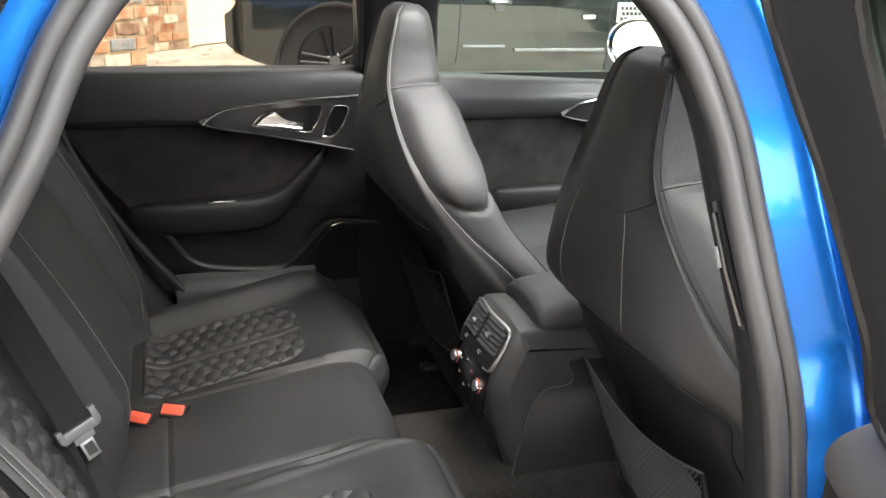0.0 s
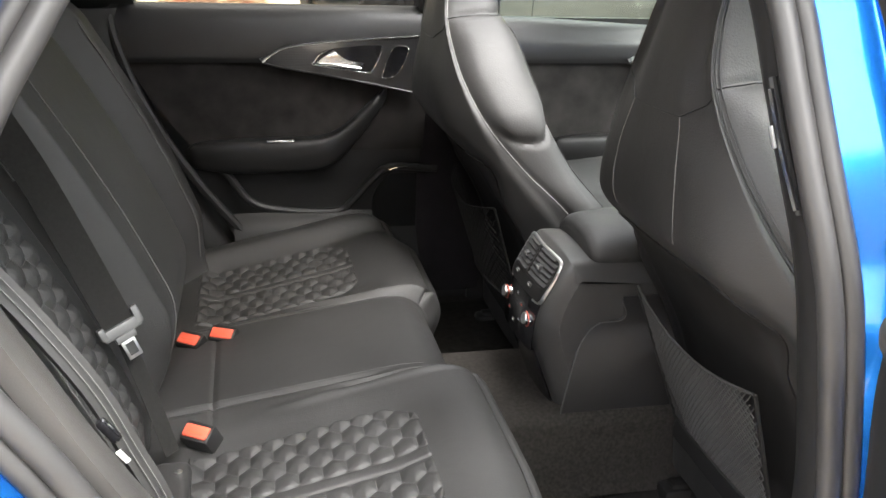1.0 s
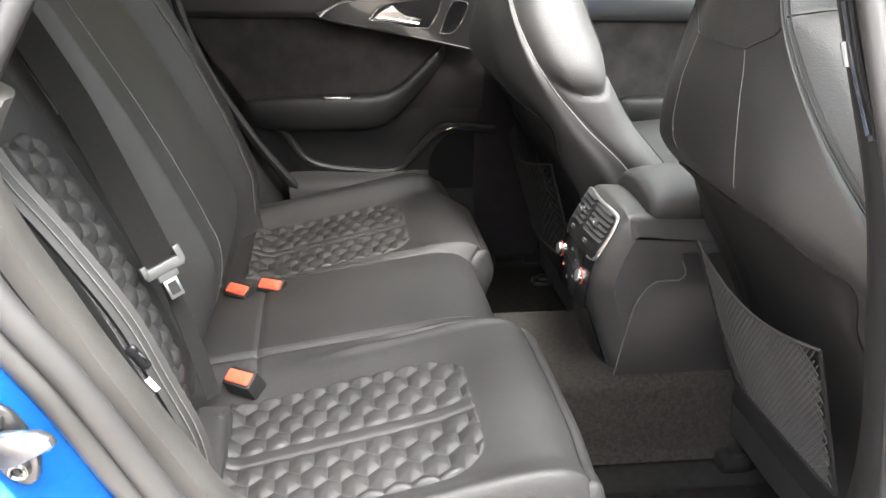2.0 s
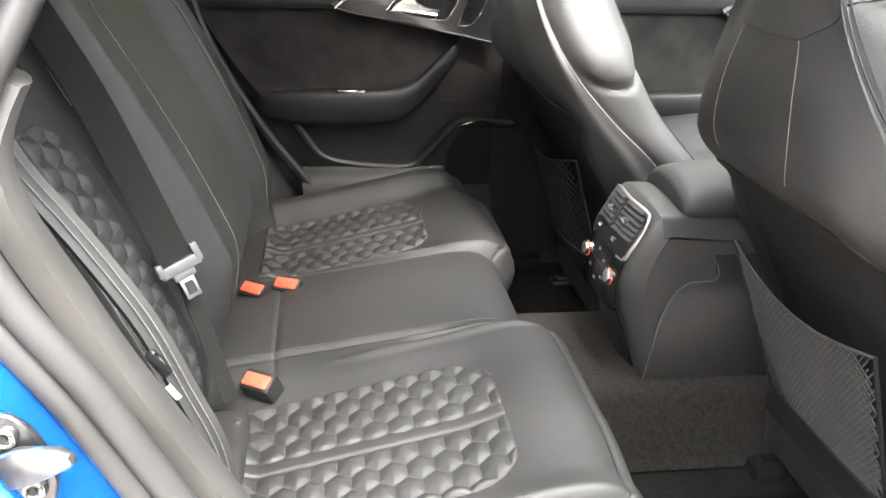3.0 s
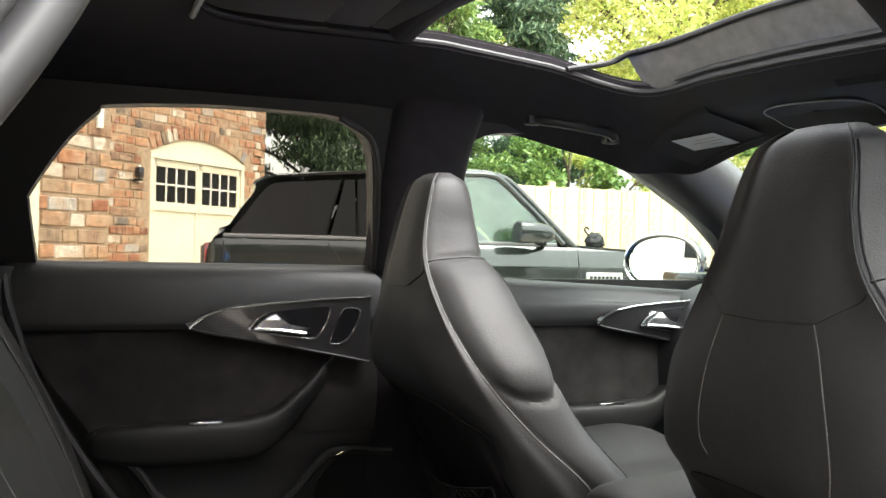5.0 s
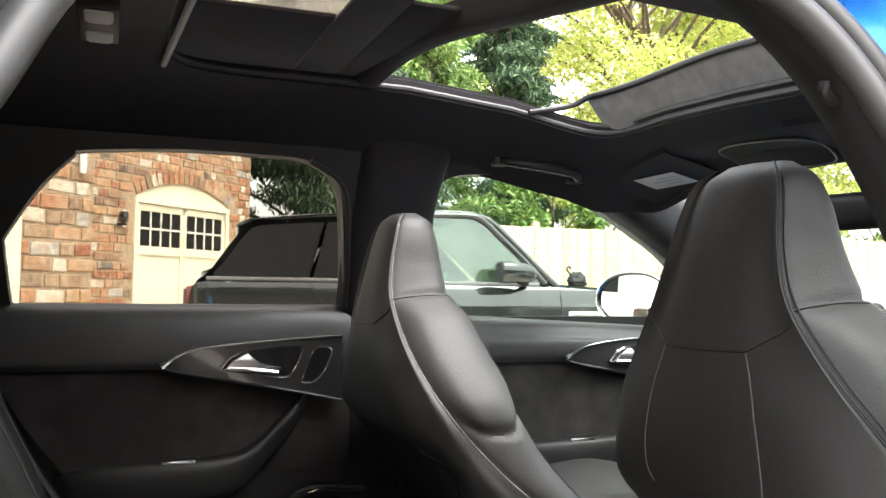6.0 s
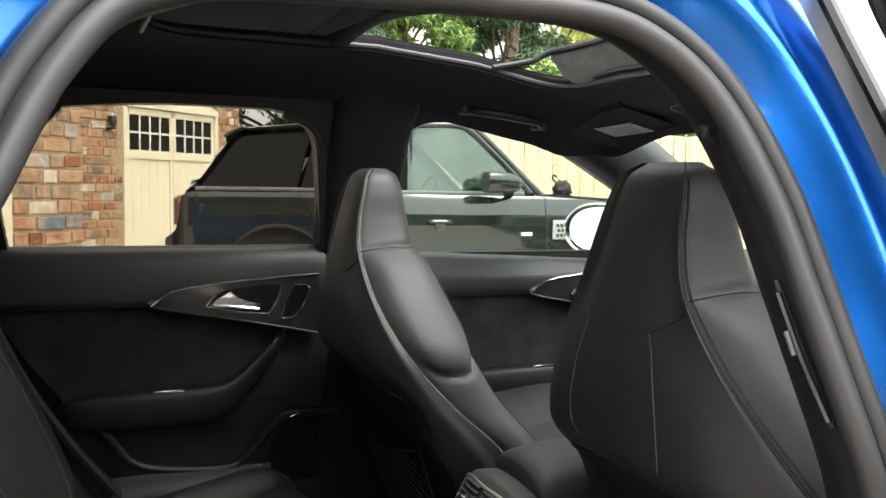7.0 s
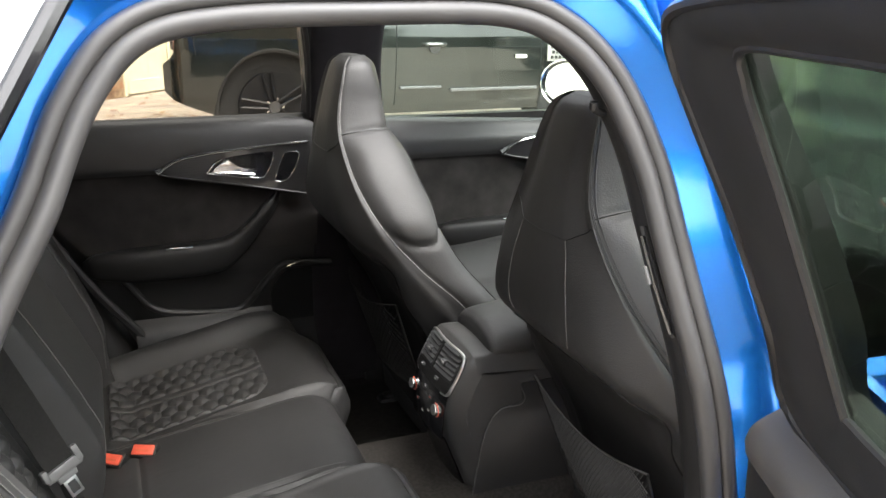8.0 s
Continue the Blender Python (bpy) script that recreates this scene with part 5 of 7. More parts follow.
# ---- door striker on the near body edge ----
st = empty("door_striker", (-0.17, -0.80, 0.685), label="steel door striker bolted to the blue body", category="door striker")
STEEL = mat("striker_steel", (0.26, 0.26, 0.255), 0.34, metal=1.0, var=0.2, scale=60)
DARKSTEEL = mat("dark_striker_plate", (0.09, 0.09, 0.095), 0.35, metal=0.9, var=0.2, scale=60)
long_ax, short_ax, out_ax = Vector((0.30, 0.0, -0.95)), Vector((0.95, 0.0, 0.30)), Vector((-0.25, -0.97, 0.0))
mid = Vector((-0.170, -0.834, 0.689))
ell = [mid + long_ax * 0.040 * math.cos(w) + short_ax * 0.017 * math.sin(w) for w in np.linspace(0, 2 * math.pi, 28, endpoint=False)]
part("plate", prism(ell, out_ax * 0.006, bevel=0.002), DARKSTEEL, st, "dark steel striker plate")
for q in (0.023, -0.023):
    c = mid + long_ax * q + out_ax * 0.005
    bolt = part("bolt", tube([c, c + out_ax * 0.005], 0.0085, 4, 20), STEEL, st)
    part("bolt_ring", tube([c + out_ax * 0.006 + long_ax * 0.0060 * math.cos(w) + short_ax * 0.0060 * math.sin(w) for w in np.linspace(0, 2 * math.pi, 12, endpoint=False)], 0.0018, 30, 6, True), STEEL, bolt)
    part("bolt_socket", tube([c + out_ax * 0.006, c + out_ax * 0.0066], 0.0036, 3, 6), DARKSTITCH, bolt)
wedge = [mid + short_ax * a + long_ax * b + out_ax * h for a, b, h in ((-0.014, -0.012, 0.006), (0.010, -0.016, 0.012), (0.044, -0.012, 0.024), (0.052, -0.006, 0.027), (0.053, 0.001, 0.027), (0.046, 0.005, 0.024), (0.008, 0.014, 0.011), (-0.012, 0.016, 0.006))]
arm_ = part("wedge", prism(wedge, out_ax * 0.009, bevel=0.0025), STEEL, st, "bright steel latch wedge")
part("wedge_slot", prism([mid + short_ax * a + long_ax * b + out_ax * (h + 0.0092) for a, b, h in ((0.012, -0.004, 0.012), (0.040, -0.006, 0.022), (0.041, -0.003, 0.022), (0.014, 0.003, 0.012))], out_ax * 0.0004), DARKSTITCH, arm_, smooth=False)
sticker = part("body_sticker", box((-0.145, -0.830, 0.575), (-0.105, -0.828, 0.615)), LIGHTCARD)
tagged(sticker, "small white sticker with dark mark on the blue body", "sticker")

# ---- open rear door ----
HB, HD, HN = Vector((0.655, -0.83, 0)), Vector((-0.34, -0.94, 0)), Vector((-0.94, 0.34, 0))


def od(t, n, z):
    """Open door: t along it, n towards the cabin side, z up; the frame leans in above the waist."""
    lean = 0.42 * max(0.0, z - 0.90)
    return HB + HD * t + HN * (n + lean) + Vector((0, 0, z))


door = empty("car_door", od(0.5, 0.0, 0.35), label="open blue rear door with black inner trim and window", category="car door")
card = surface([[od(t, n - (0.02 if t < 0.15 else 0.0), z) for t in (0.135, 0.15, 0.4, 0.7, 0.95, 1.0)] for n, z in ((0.085, 0.86), (0.085, 0.80), (0.075, 0.70), (0.07, 0.6), (0.06, 0.38), (0.0, 0.36))], 40, 30)
part("door_card", sheet(card, thick=0.01), SOFTTRIM, door, "black door card")
padc = [[od(t, n * k + 0.03 * (1 - k), z - 0.010 * (1 - k)) for t, k in ((0.160, 0.84), (0.163, 0.95), (0.172, 1.0), (0.3, 1.0), (0.6, 1.0), (0.95, 1.0))] for n, z in ((0.0, 0.910), (0.035, 0.908), (0.070, 0.899), (0.094, 0.885), (0.102, 0.875), (0.103, 0.864), (0.096, 0.852), (0.06, 0.846))]
part("top_pad", sheet(surface(padc, 40, 40), thick=0.008), PADM, door, "padded grey-black door top")
arm = surface([[od(t, n, z) for t in (0.25, 0.3, 0.5, 0.75, 0.82)] for n, z in ((0.07, 0.64), (0.13, 0.635), (0.14, 0.60), (0.12, 0.56), (0.07, 0.55))], 20, 20)
part("armrest", sheet(arm), SOFTTRIM, door)
skin = surface([[od(t, n, z) for t in (0.06, 0.3, 0.7, 1.02)] for n, z in ((-0.03, 0.92), (-0.05, 0.86), (-0.07, 0.7), (-0.06, 0.45), (-0.02, 0.35))], 20, 20)
part("outer_skin", sheet(skin, thick=0.01), PAINT, door, "blue outer door skin")
part("door_edge", sheet(surface([[od(0.09, n, z), od(0.10, n, z), od(0.105, n, z)] for n, z in ((-0.05, 0.36), (-0.05, 0.88))], 6, 4), thick=0.1), PAINT, door)
OUTER = catmull([(0.172, 0.90), (0.194, 1.0), (0.186, 1.1), (0.162, 1.17), (0.150, 1.22), (0.164, 1.256), (0.22, 1.276), (0.40, 1.290), (0.60, 1.295), (0.75, 1.26), (0.86, 1.17), (0.95, 1.02), (0.99, 0.90), (0.7, 0.895), (0.4, 0.895)], 120, True)
INNER = catmull([(0.284, 0.965), (0.288, 1.05), (0.289, 1.13), (0.285, 1.19), (0.284, 1.225), (0.300, 1.246), (0.40, 1.251), (0.60, 1.25), (0.72, 1.22), (0.82, 1.13), (0.90, 1.0), (0.92, 0.955), (0.7, 0.95), (0.42, 0.955), (0.30, 0.957)], 120, True)
MIDL = INNER * 0.75 + OUTER * 0.25
ring = [[od(t, n, z) for t, z in lp] for lp, n in ((OUTER, -0.01), (OUTER, 0.065), (OUTER * 0.96 + INNER * 0.04, 0.078), (INNER * 0.45 + OUTER * 0.55, 0.082), (MIDL, 0.074), (INNER, 0.066), (INNER, 0.054))]
part("window_frame", loops(ring), PLASTIC, door, "black window frame")
part("window_frame_seal", tube([od(t, 0.078, z) for t, z in OUTER * 0.86 + INNER * 0.14], 0.006, -1, 8, True), PLASTIC, door)
part("window_channel", tube([od(t, 0.062, z) for t, z in INNER], 0.0045, -1, 8, True), PLASTIC, door)
pane = part("window_pane", prism([od(t, 0.055, z) for t, z in INNER], HN * 0.004), DOORGLASS, door, "greenish door window", smooth=False)
pane.visible_shadow = False

# ---- driver's controls ----
wheel = empty("steering_wheel", (1.12, -0.40, 0.86), label="black leather steering wheel in front of the driver seat", category="steering wheel")
wm = pose(1.13, -0.40, 0.86, 0, -66, 0)
part("rim", tube([wm @ Vector((0.18 * math.cos(w), 0.18 * math.sin(w), 0)) for w in np.linspace(0, 2 * math.pi, 16, endpoint=False)], 0.014, 60, 10, True), LEATHER, wheel)
part("hub", tube([wm @ Vector((0, 0, -0.05)), wm @ Vector((0, 0, 0.01))], 0.065, 4, 24), PLASTIC, wheel)
part("hub_ring", tube([wm @ Vector((0.03 * math.cos(w), 0.03 * math.sin(w), 0.012)) for w in np.linspace(0, 2 * math.pi, 12, endpoint=False)], 0.003, 30, 6, True), CHROME, wheel)
for w in (0.1, 3.0, 4.7):
    part("spoke", tube([wm @ Vector((0.05 * math.cos(w), 0.05 * math.sin(w), 0)), wm @ Vector((0.175 * math.cos(w), 0.175 * math.sin(w), 0))], 0.013, 6), PLASTIC, wheel)
dash = surface([[(x + 0.06 * (1 - (y / 0.7) ** 2), y, z) for y in np.linspace(-0.72, 0.72, 8)] for x, z in ((1.30, 0.45), (1.24, 0.6), (1.22, 0.75), (1.26, 0.86), (1.36, 0.91), (1.62, 0.92))], 30, 40)
dashboard = part("dashboard", sheet(dash, thick=0.02), SOFTTRIM)
tagged(dashboard, "black soft dashboard under the windscreen", "dashboard")


# ---- outside: brick garage ----
GD, GN = Vector((0.717, 0.697, 0)), Vector((0.697, -0.717, 0))
G0 = Vector((0.22, 9.09, 0))
UP = Vector((0, 0, 1))


def island_mat(name, stops, rough, bump=0.5, bscale=60, per="object", trans=0.0, smear=None):
    """Varied pieces: colour picked per object or per island from the stops."""
    m = bpy.data.materials.new(name)
    m.use_nodes = True
    t = m.node_tree
    b = t.nodes["Principled BSDF"]
    b.inputs["Roughness"].default_value = rough
    if per == "object":
        rnd = t.nodes.new("ShaderNodeObjectInfo").outputs["Random"]
    else:
        rnd = t.nodes.new("ShaderNodeNewGeometry").outputs["Random Per Island"]
    ramp = t.nodes.new("ShaderNodeValToRGB")
    ramp.color_ramp.interpolation = "LINEAR"
    els = ramp.color_ramp.elements
    while len(els) < len(stops):
        els.new(0.5)
    for e, (pos, col) in zip(els, stops):
        e.position, e.color = pos, (*col, 1)
    t.links.new(rnd, ramp.inputs[0])
    co = t.nodes.new("ShaderNodeTexCoord")
    nz = t.nodes.new("ShaderNodeTexNoise")
    nz.inputs["Scale"].default_value, nz.inputs["Detail"].default_value = 22, 8
    t.links.new(co.outputs["Object"], nz.inputs["Vector"])
    mr = t.nodes.new("ShaderNodeMapRange")
    mr.inputs["From Min"].default_value, mr.inputs["From Max"].default_value = 0.3, 0.7
    mr.inputs["To Min"].default_value, mr.inputs["To Max"].default_value = 0.65, 1.3
    t.links.new(nz.outputs["Fac"], mr.inputs["Value"])
    mx = t.nodes.new("ShaderNodeMix")
    mx.data_type, mx.blend_type = "RGBA", "MULTIPLY"
    mx.inputs[0].default_value = 1.0
    t.links.new(ramp.outputs[0], mx.inputs[6])
    t.links.new(mr.outputs[0], mx.inputs[7])
    t.links.new(mx.outputs[2], b.inputs["Base Color"])
    if smear:
        # patches of old mortar and lime wiped over the faces
        place = t.nodes.new("ShaderNodeNewGeometry").outputs["Position"]
        t.links.new(place, nz.inputs["Vector"])
        wipe = t.nodes.new("ShaderNodeTexNoise")
        wipe.inputs["Scale"].default_value, wipe.inputs["Detail"].default_value = 9, 7
        t.links.new(place, wipe.inputs["Vector"])
        lim = t.nodes.new("ShaderNodeMapRange")
        lim.inputs["From Min"].default_value, lim.inputs["From Max"].default_value = 0.50, 0.62
        lim.inputs["To Min"].default_value, lim.inputs["To Max"].default_value = 0.0, 0.75
        t.links.new(wipe.outputs["Fac"], lim.inputs["Value"])
        over = t.nodes.new("ShaderNodeMix")
        over.data_type = "RGBA"
        over.inputs[7].default_value = (*smear, 1)
        t.links.new(lim.outputs[0], over.inputs[0])
        t.links.new(mx.outputs[2], over.inputs[6])
        t.links.new(over.outputs[2], b.inputs["Base Color"])
    if bump:
        bp = t.nodes.new("ShaderNodeBump")
        bp.inputs["Strength"].default_value, bp.inputs["Distance"].default_value = bump, 0.01
        nb = t.nodes.new("ShaderNodeTexNoise")
        nb.inputs["Scale"].default_value = bscale
        t.links.new(co.outputs["Object"], nb.inputs["Vector"])
        t.links.new(nb.outputs["Fac"], bp.inputs["Height"])
        t.links.new(bp.outputs[0], b.inputs["Normal"])
    if trans:
        tl = t.nodes.new("ShaderNodeBsdfTranslucent")
        t.links.new(mx.outputs[2], tl.inputs[0])
        mix = t.nodes.new("ShaderNodeMixShader")
        mix.inputs[0].default_value = trans
        t.links.new(b.outputs[0], mix.inputs[1])
        t.links.new(tl.outputs[0], mix.inputs[2])
        t.links.new(mix.outputs[0], t.nodes["Material Output"].inputs[0])
    return m


BRICKSTOPS = ((0.0, (0.20, 0.075, 0.042)), (0.14, (0.33, 0.145, 0.075)), (0.32, (0.39, 0.20, 0.105)), (0.50, (0.42, 0.26, 0.145)), (0.62, (0.21, 0.125, 0.08)), (0.72, (0.37, 0.255, 0.15)), (0.80, (0.085, 0.07, 0.062)), (0.86, (0.50, 0.43, 0.33)), (0.95, (0.58, 0.52, 0.42)), (1.0, (0.13, 0.15, 0.18)))
BRICK = island_mat("old_brick", BRICKSTOPS, 0.9, 0.8, 50, smear=(0.42, 0.315, 0.205))
BRICKJOIN = island_mat("old_brick_far", BRICKSTOPS, 0.9, 0.8, 50, per="island", smear=(0.42, 0.315, 0.205))

door_hole = [(0.0, -0.05), (1.64, -0.05)] + [(a, 2.03 + 0.20 * (1 - ((a - 0.82) / 0.82) ** 2)) for a in np.linspace(1.64, 0.0, 24)]
wall_g = part("wall_garage", plate([(-2.3, -0.1), (2.07, -0.1), (2.07, 4.6), (-2.3, 4.6)], [door_hole], lambda a, z: G0 + GD * a + UP * z, -GN * 0.25), MORTAR, smooth=False)
tagged(wall_g, "old red brick garage wall with pale mortar", "brick wall", kind="structure")
ret = part("wall_garage_side", prism([G0 + GD * 2.07 + UP * z - GN * b for b, z in ((0.0, -0.1), (5.0, -0.1), (5.0, 4.6), (0.0, 4.6))], -GD * 0.25), MORTAR, smooth=False)
tagged(ret, "side of the brick garage", "brick wall", kind="structure")
P0 = Vector((-0.147, 4.905, 0))
pier = part("wall_pier", prism([P0 + GD * a + UP * z for a, z in ((-0.57, -0.1), (0.0, -0.1), (0.0, 4.2), (-0.57, 4.2))], -GN * 0.4), MORTAR, smooth=False)
tagged(pier, "old brick pier with large pale and red bricks", "brick wall", kind="structure")

bb = box((-0.5, -0.5, -0.5), (0.5, 0.5, 0.5), 0.0)
for v in bb.verts:
    v.co = Vector((v.co.x * 0.208, v.co.y * 0.05, v.co.z * 0.084))
bmesh.ops.bevel(bb, geom=bb.edges[:], offset=0.006, segments=1, affect="EDGES")
brick_me = bpy.data.meshes.new("brick")
bb.to_mesh(brick_me)
bb.free()
brick_me.materials.append(BRICK)
turn_g = Matrix.Rotation(math.atan2(GD.y, GD.x), 4, "Z")
rest = bmesh.new()
rng = random.Random(4)


def arch_z(a):
    return 2.03 + 0.20 * (1 - ((a - 0.82) / 0.82) ** 2)


def lay(origin, a0, a1, z0, z1, parent, near, skip):
    row = 0
    z = z0
    while z < z1:
        a = a0 + (0.5 if row % 2 else 0.0) * 0.11 - 0.02
        while a < a1:
            ln = rng.choice((1.0, 1.0, 0.5, 0.5, 1.0))
            w = 0.222 * ln
            if a + w > a1 + 0.03:
                w = a1 - a
                ln = w / 0.222
            c = a + w / 2
            if ln > 0.2 and not skip(a + 0.02, a + w - 0.02, z):
                m = Matrix.Translation(origin + GD * c + UP * (z + rng.uniform(-0.004, 0.004)) + GN * rng.uniform(-0.020, -0.010)) @ turn_g @ Matrix.Rotation(rng.uniform(-0.03, 0.03), 4, "Y") @ Matrix.Diagonal((ln * rng.uniform(0.93, 1.0), 1, rng.uniform(0.86, 1.04), 1))
                if near(c, z):
                    o = new("brick", brick_me)
                    o.parent = parent
                    o.matrix_world = m
                else:
                    box((-0.104, -0.025, -0.042), (0.104, 0.025, 0.042), bm=rest, m=m)
            a += w
        z += 0.098
        row += 1


def in_door(a0, a1, z):
    return a1 > 0.0 and a0 < 1.64 and z < arch_z((a0 + a1) / 2) + 0.10


# garage doors
gd = empty("garage_door", G0 + GD * 0.8, label="cream painted timber garage doors with small panes", category="garage door")


def gp(a, n, z):
    return G0 + GD * a + GN * n + UP * z


def gbox(name, a0, a1, n0, n1, z0, z1, material, parent, bevel=0.004, label=""):
    return part(name, box((a0, -n1, z0), (a1, -n0, z1), bevel, 1, m=Matrix.Translation(G0) @ turn_g), material, parent, label, smooth=False)


arch = [gp(a, -0.02, arch_z(a)) for a in np.linspace(1.64, 0.0, 24)]
part("arch_board", prism([gp(0.0, -0.02, 1.97), gp(1.64, -0.02, 1.97)] + arch, -GN * 0.05), CREAM, gd, smooth=False)
gbox("head", -0.0, 1.64, -0.06, 0.015, 1.955, 2.02, CREAM, gd)
gbox("post", 0.0, 0.06, -0.06, 0.01, 0.0, 1.96, CREAM, gd)
gbox("post", 1.58, 1.64, -0.06, 0.01, 0.0, 1.96, CREAM, gd)
WHITEWOOD = mat("white_window_bars", (0.76, 0.75, 0.68), 0.5, var=0.05)
DARKPANE = mat("dark_pane", (0.010, 0.010, 0.009), 0.15, var=0.1, spec=0.12)
for a0, a1 in ((0.062, 0.818), (0.824, 1.578)):
    leaf = gbox("leaf", a0, a1, -0.07, -0.03, 0.02, 1.95, CREAM, gd)
    gbox("stile", a0, a0 + 0.05, -0.03, -0.012, 0.02, 1.95, CREAM, leaf)
    gbox("stile", a1 - 0.05, a1, -0.03, -0.012, 0.02, 1.95, CREAM, leaf)
    gbox("rail", a0, a1, -0.03, -0.012, 1.87, 1.95, CREAM, leaf)
    gbox("rail", a0, a1, -0.03, -0.010, 1.37, 1.47, CREAM, leaf)
    gbox("rail", a0, a1, -0.03, -0.012, 0.02, 0.18, CREAM, leaf)
    w = (a1 - a0 - 0.10) / 4
    for i in range(4):
        for j in range(2):
            gbox("pane", a0 + 0.05 + i * w, a0 + 0.05 + (i + 1) * w, -0.03, -0.026, 1.47 + j * 0.2, 1.67 + j * 0.2, DARKPANE, leaf, 0.0)
        if i:
            gbox("bar", a0 + 0.05 + i * w - 0.010, a0 + 0.05 + i * w + 0.010, -0.03, -0.013, 1.47, 1.87, WHITEWOOD, leaf, 0.002)
    gbox("bar", a0 + 0.05, a1 - 0.05, -0.03, -0.014, 1.66, 1.682, WHITEWOOD, leaf, 0.002)
    for i in range(5):
        part("groove", tube([gp(a0 + 0.05 + (i + 0.5) * (a1 - a0 - 0.1) / 5, -0.030, 0.2), gp(a0 + 0.05 + (i + 0.5) * (a1 - a0 - 0.1) / 5, -0.030, 1.36)], 0.003, 4, 5), CREAM, leaf)

# wall lantern, pipes and cream post
lan = empty("wall_lantern", gp(-0.21, 0.05, 1.75), label="small black wall lantern on the brick wall", category="wall lamp")
part("bracket", box((-0.25, -0.10, 1.67), (-0.20, 0.0, 1.70), 0.006, m=Matrix.Translation(G0) @ turn_g), GLOSSBLACK, lan)
part("lantern_cage", box((-0.30, -0.14, 1.70), (-0.22, -0.06, 1.82), 0.02, m=Matrix.Translation(G0) @ turn_g), GLOSSBLACK, lan)
part("lantern_tube", box((-0.19, -0.03, 1.66), (-0.16, 0.0, 1.85), 0.006, m=Matrix.Translation(G0) @ turn_g), WHITEWOOD, lan)
dp = part("downpipe", tube([P0 + GD * -0.115 + GN * 0.03 + UP * z for z in (1.72, 2.2, 3.0, 4.1)], 0.022, 12, 12), WHITEWOOD)
tagged(dp, "white plastic downpipe fixed to the brick pier", "downpipe")
cp = part("gate_post", box((-0.72, -0.06, 0.0), (-0.575, 0.08, 2.2), 0.01, m=Matrix.Translation(P0) @ turn_g), CREAM)
tagged(cp, "cream painted timber post beside the brick pier", "post")

# ---- black parked suv ----
def profile_solid(poly, rings_y, k=110, caps=True, taper=0.0):
    lp = catmull(poly, k, True)
    out = []
    for y, ins in rings_y:
        q = offset2(lp, -ins) if ins else lp
        out.append(np.stack([q[:, 0] + taper * max(0.0, y - rings_y[0][0]) * (1 - smooth01((q[:, 0] - 0.5) / 1.6)), np.full(k, y), q[:, 1]], 1))
    return sheet(np.array(out), True, caps=caps)


suv = empty("suv", (2.4, 6.0, 0), label="black suv with tinted rear windows parked by the garage", category="car")
Y0 = 5.10
lowp = [(0.56, 1.02), (0.53, 0.95), (0.515, 0.80), (0.445, 0.74), (0.44, 0.62), (0.46, 0.47), (0.54, 0.42), (0.74, 0.34), (0.80, 0.42), (0.86, 0.64), (1.0, 0.78), (1.18, 0.82), (1.38, 0.77), (1.52, 0.62), (1.58, 0.42), (1.66, 0.32), (2.4, 0.29), (3.36, 0.29), (3.44, 0.38), (3.52, 0.64), (3.68, 0.78), (3.86, 0.82), (4.05, 0.77), (4.2, 0.62), (4.26, 0.42), (4.4, 0.32), (4.70, 0.38), (4.78, 0.6), (4.77, 0.82), (4.64, 0.93), (4.2, 0.99), (3.5, 1.02), (2.4, 1.03), (1.4, 1.035)]
part("body", profile_solid(lowp, ((Y0 + 0.02, 0.014), (Y0 + 0.10, 0.0), (6.85, 0.0), (6.93, 0.03)), 200, False, 0.10), SUVPAINT, suv, "glossy black lower body")


def side_y(x, z):
    """The body side: a shoulder that leans in to the waist, rounded ends."""
    y = np.interp(z, (0.25, 0.36, 0.47, 0.60, 0.80, 0.88, 0.905, 0.96, 1.01, 1.045), (0.03, -0.01, -0.034, -0.042, -0.047, -0.045, -0.041, -0.033, -0.022, -0.004))
    y = np.where(z > 0.8, -0.047 + (y + 0.047) * (0.35 + 0.85 * smooth01((x - 1.5) / 1.2)), y)
    return Y0 + y + 0.16 * np.maximum(0, (0.66 - x) / 0.26) ** 2.4 + 0.25 * np.maximum(0, (x - 4.3) / 0.5) ** 2


cols = np.concatenate([np.linspace(0.40, 0.62, 24), np.linspace(0.63, 4.76, 300)])
bottom = np.interp(cols, (0.40, 0.46, 0.55, 0.74, 0.9, 4.35, 4.76), (0.50, 0.44, 0.40, 0.33, 0.29, 0.29, 0.42))
for wx in (1.18, 3.86):
    bottom = np.maximum(bottom, 0.37 + np.sqrt(np.maximum(0, 0.435**2 - (cols - wx) ** 2)) - 0.4 * (np.abs(cols - wx) >= 0.435))
upper_z = np.interp(cols, (0.40, 0.45, 0.475, 0.50, 0.55, 1.5, 3.4, 4.2, 4.6, 4.76), (0.70, 0.745, 0.78, 1.0, 1.04, 1.045, 1.035, 0.99, 0.93, 0.74))
fr = np.linspace(0, 1, 60)[:, None]
sz = bottom[None] + fr * (upper_z - bottom)[None]
part("side_panel", sheet(np.stack([np.repeat(cols[None], 60, 0), side_y(cols[None], sz), sz], 2), thick=0.012), SUVPAINT, suv, "glossy black body side")
bon = surface([[(x, y, z + 0.03 * (1 - ((y - 6.0) / 0.9) ** 2)) for y in np.linspace(5.12, 6.88, 9)] for x, z in ((3.30, 1.05), (3.5, 1.03), (4.2, 0.99), (4.6, 0.93), (4.74, 0.84))], 14, 24)
part("bonnet", sheet(bon, thick=0.02), SUVPAINT, suv, "black bonnet")
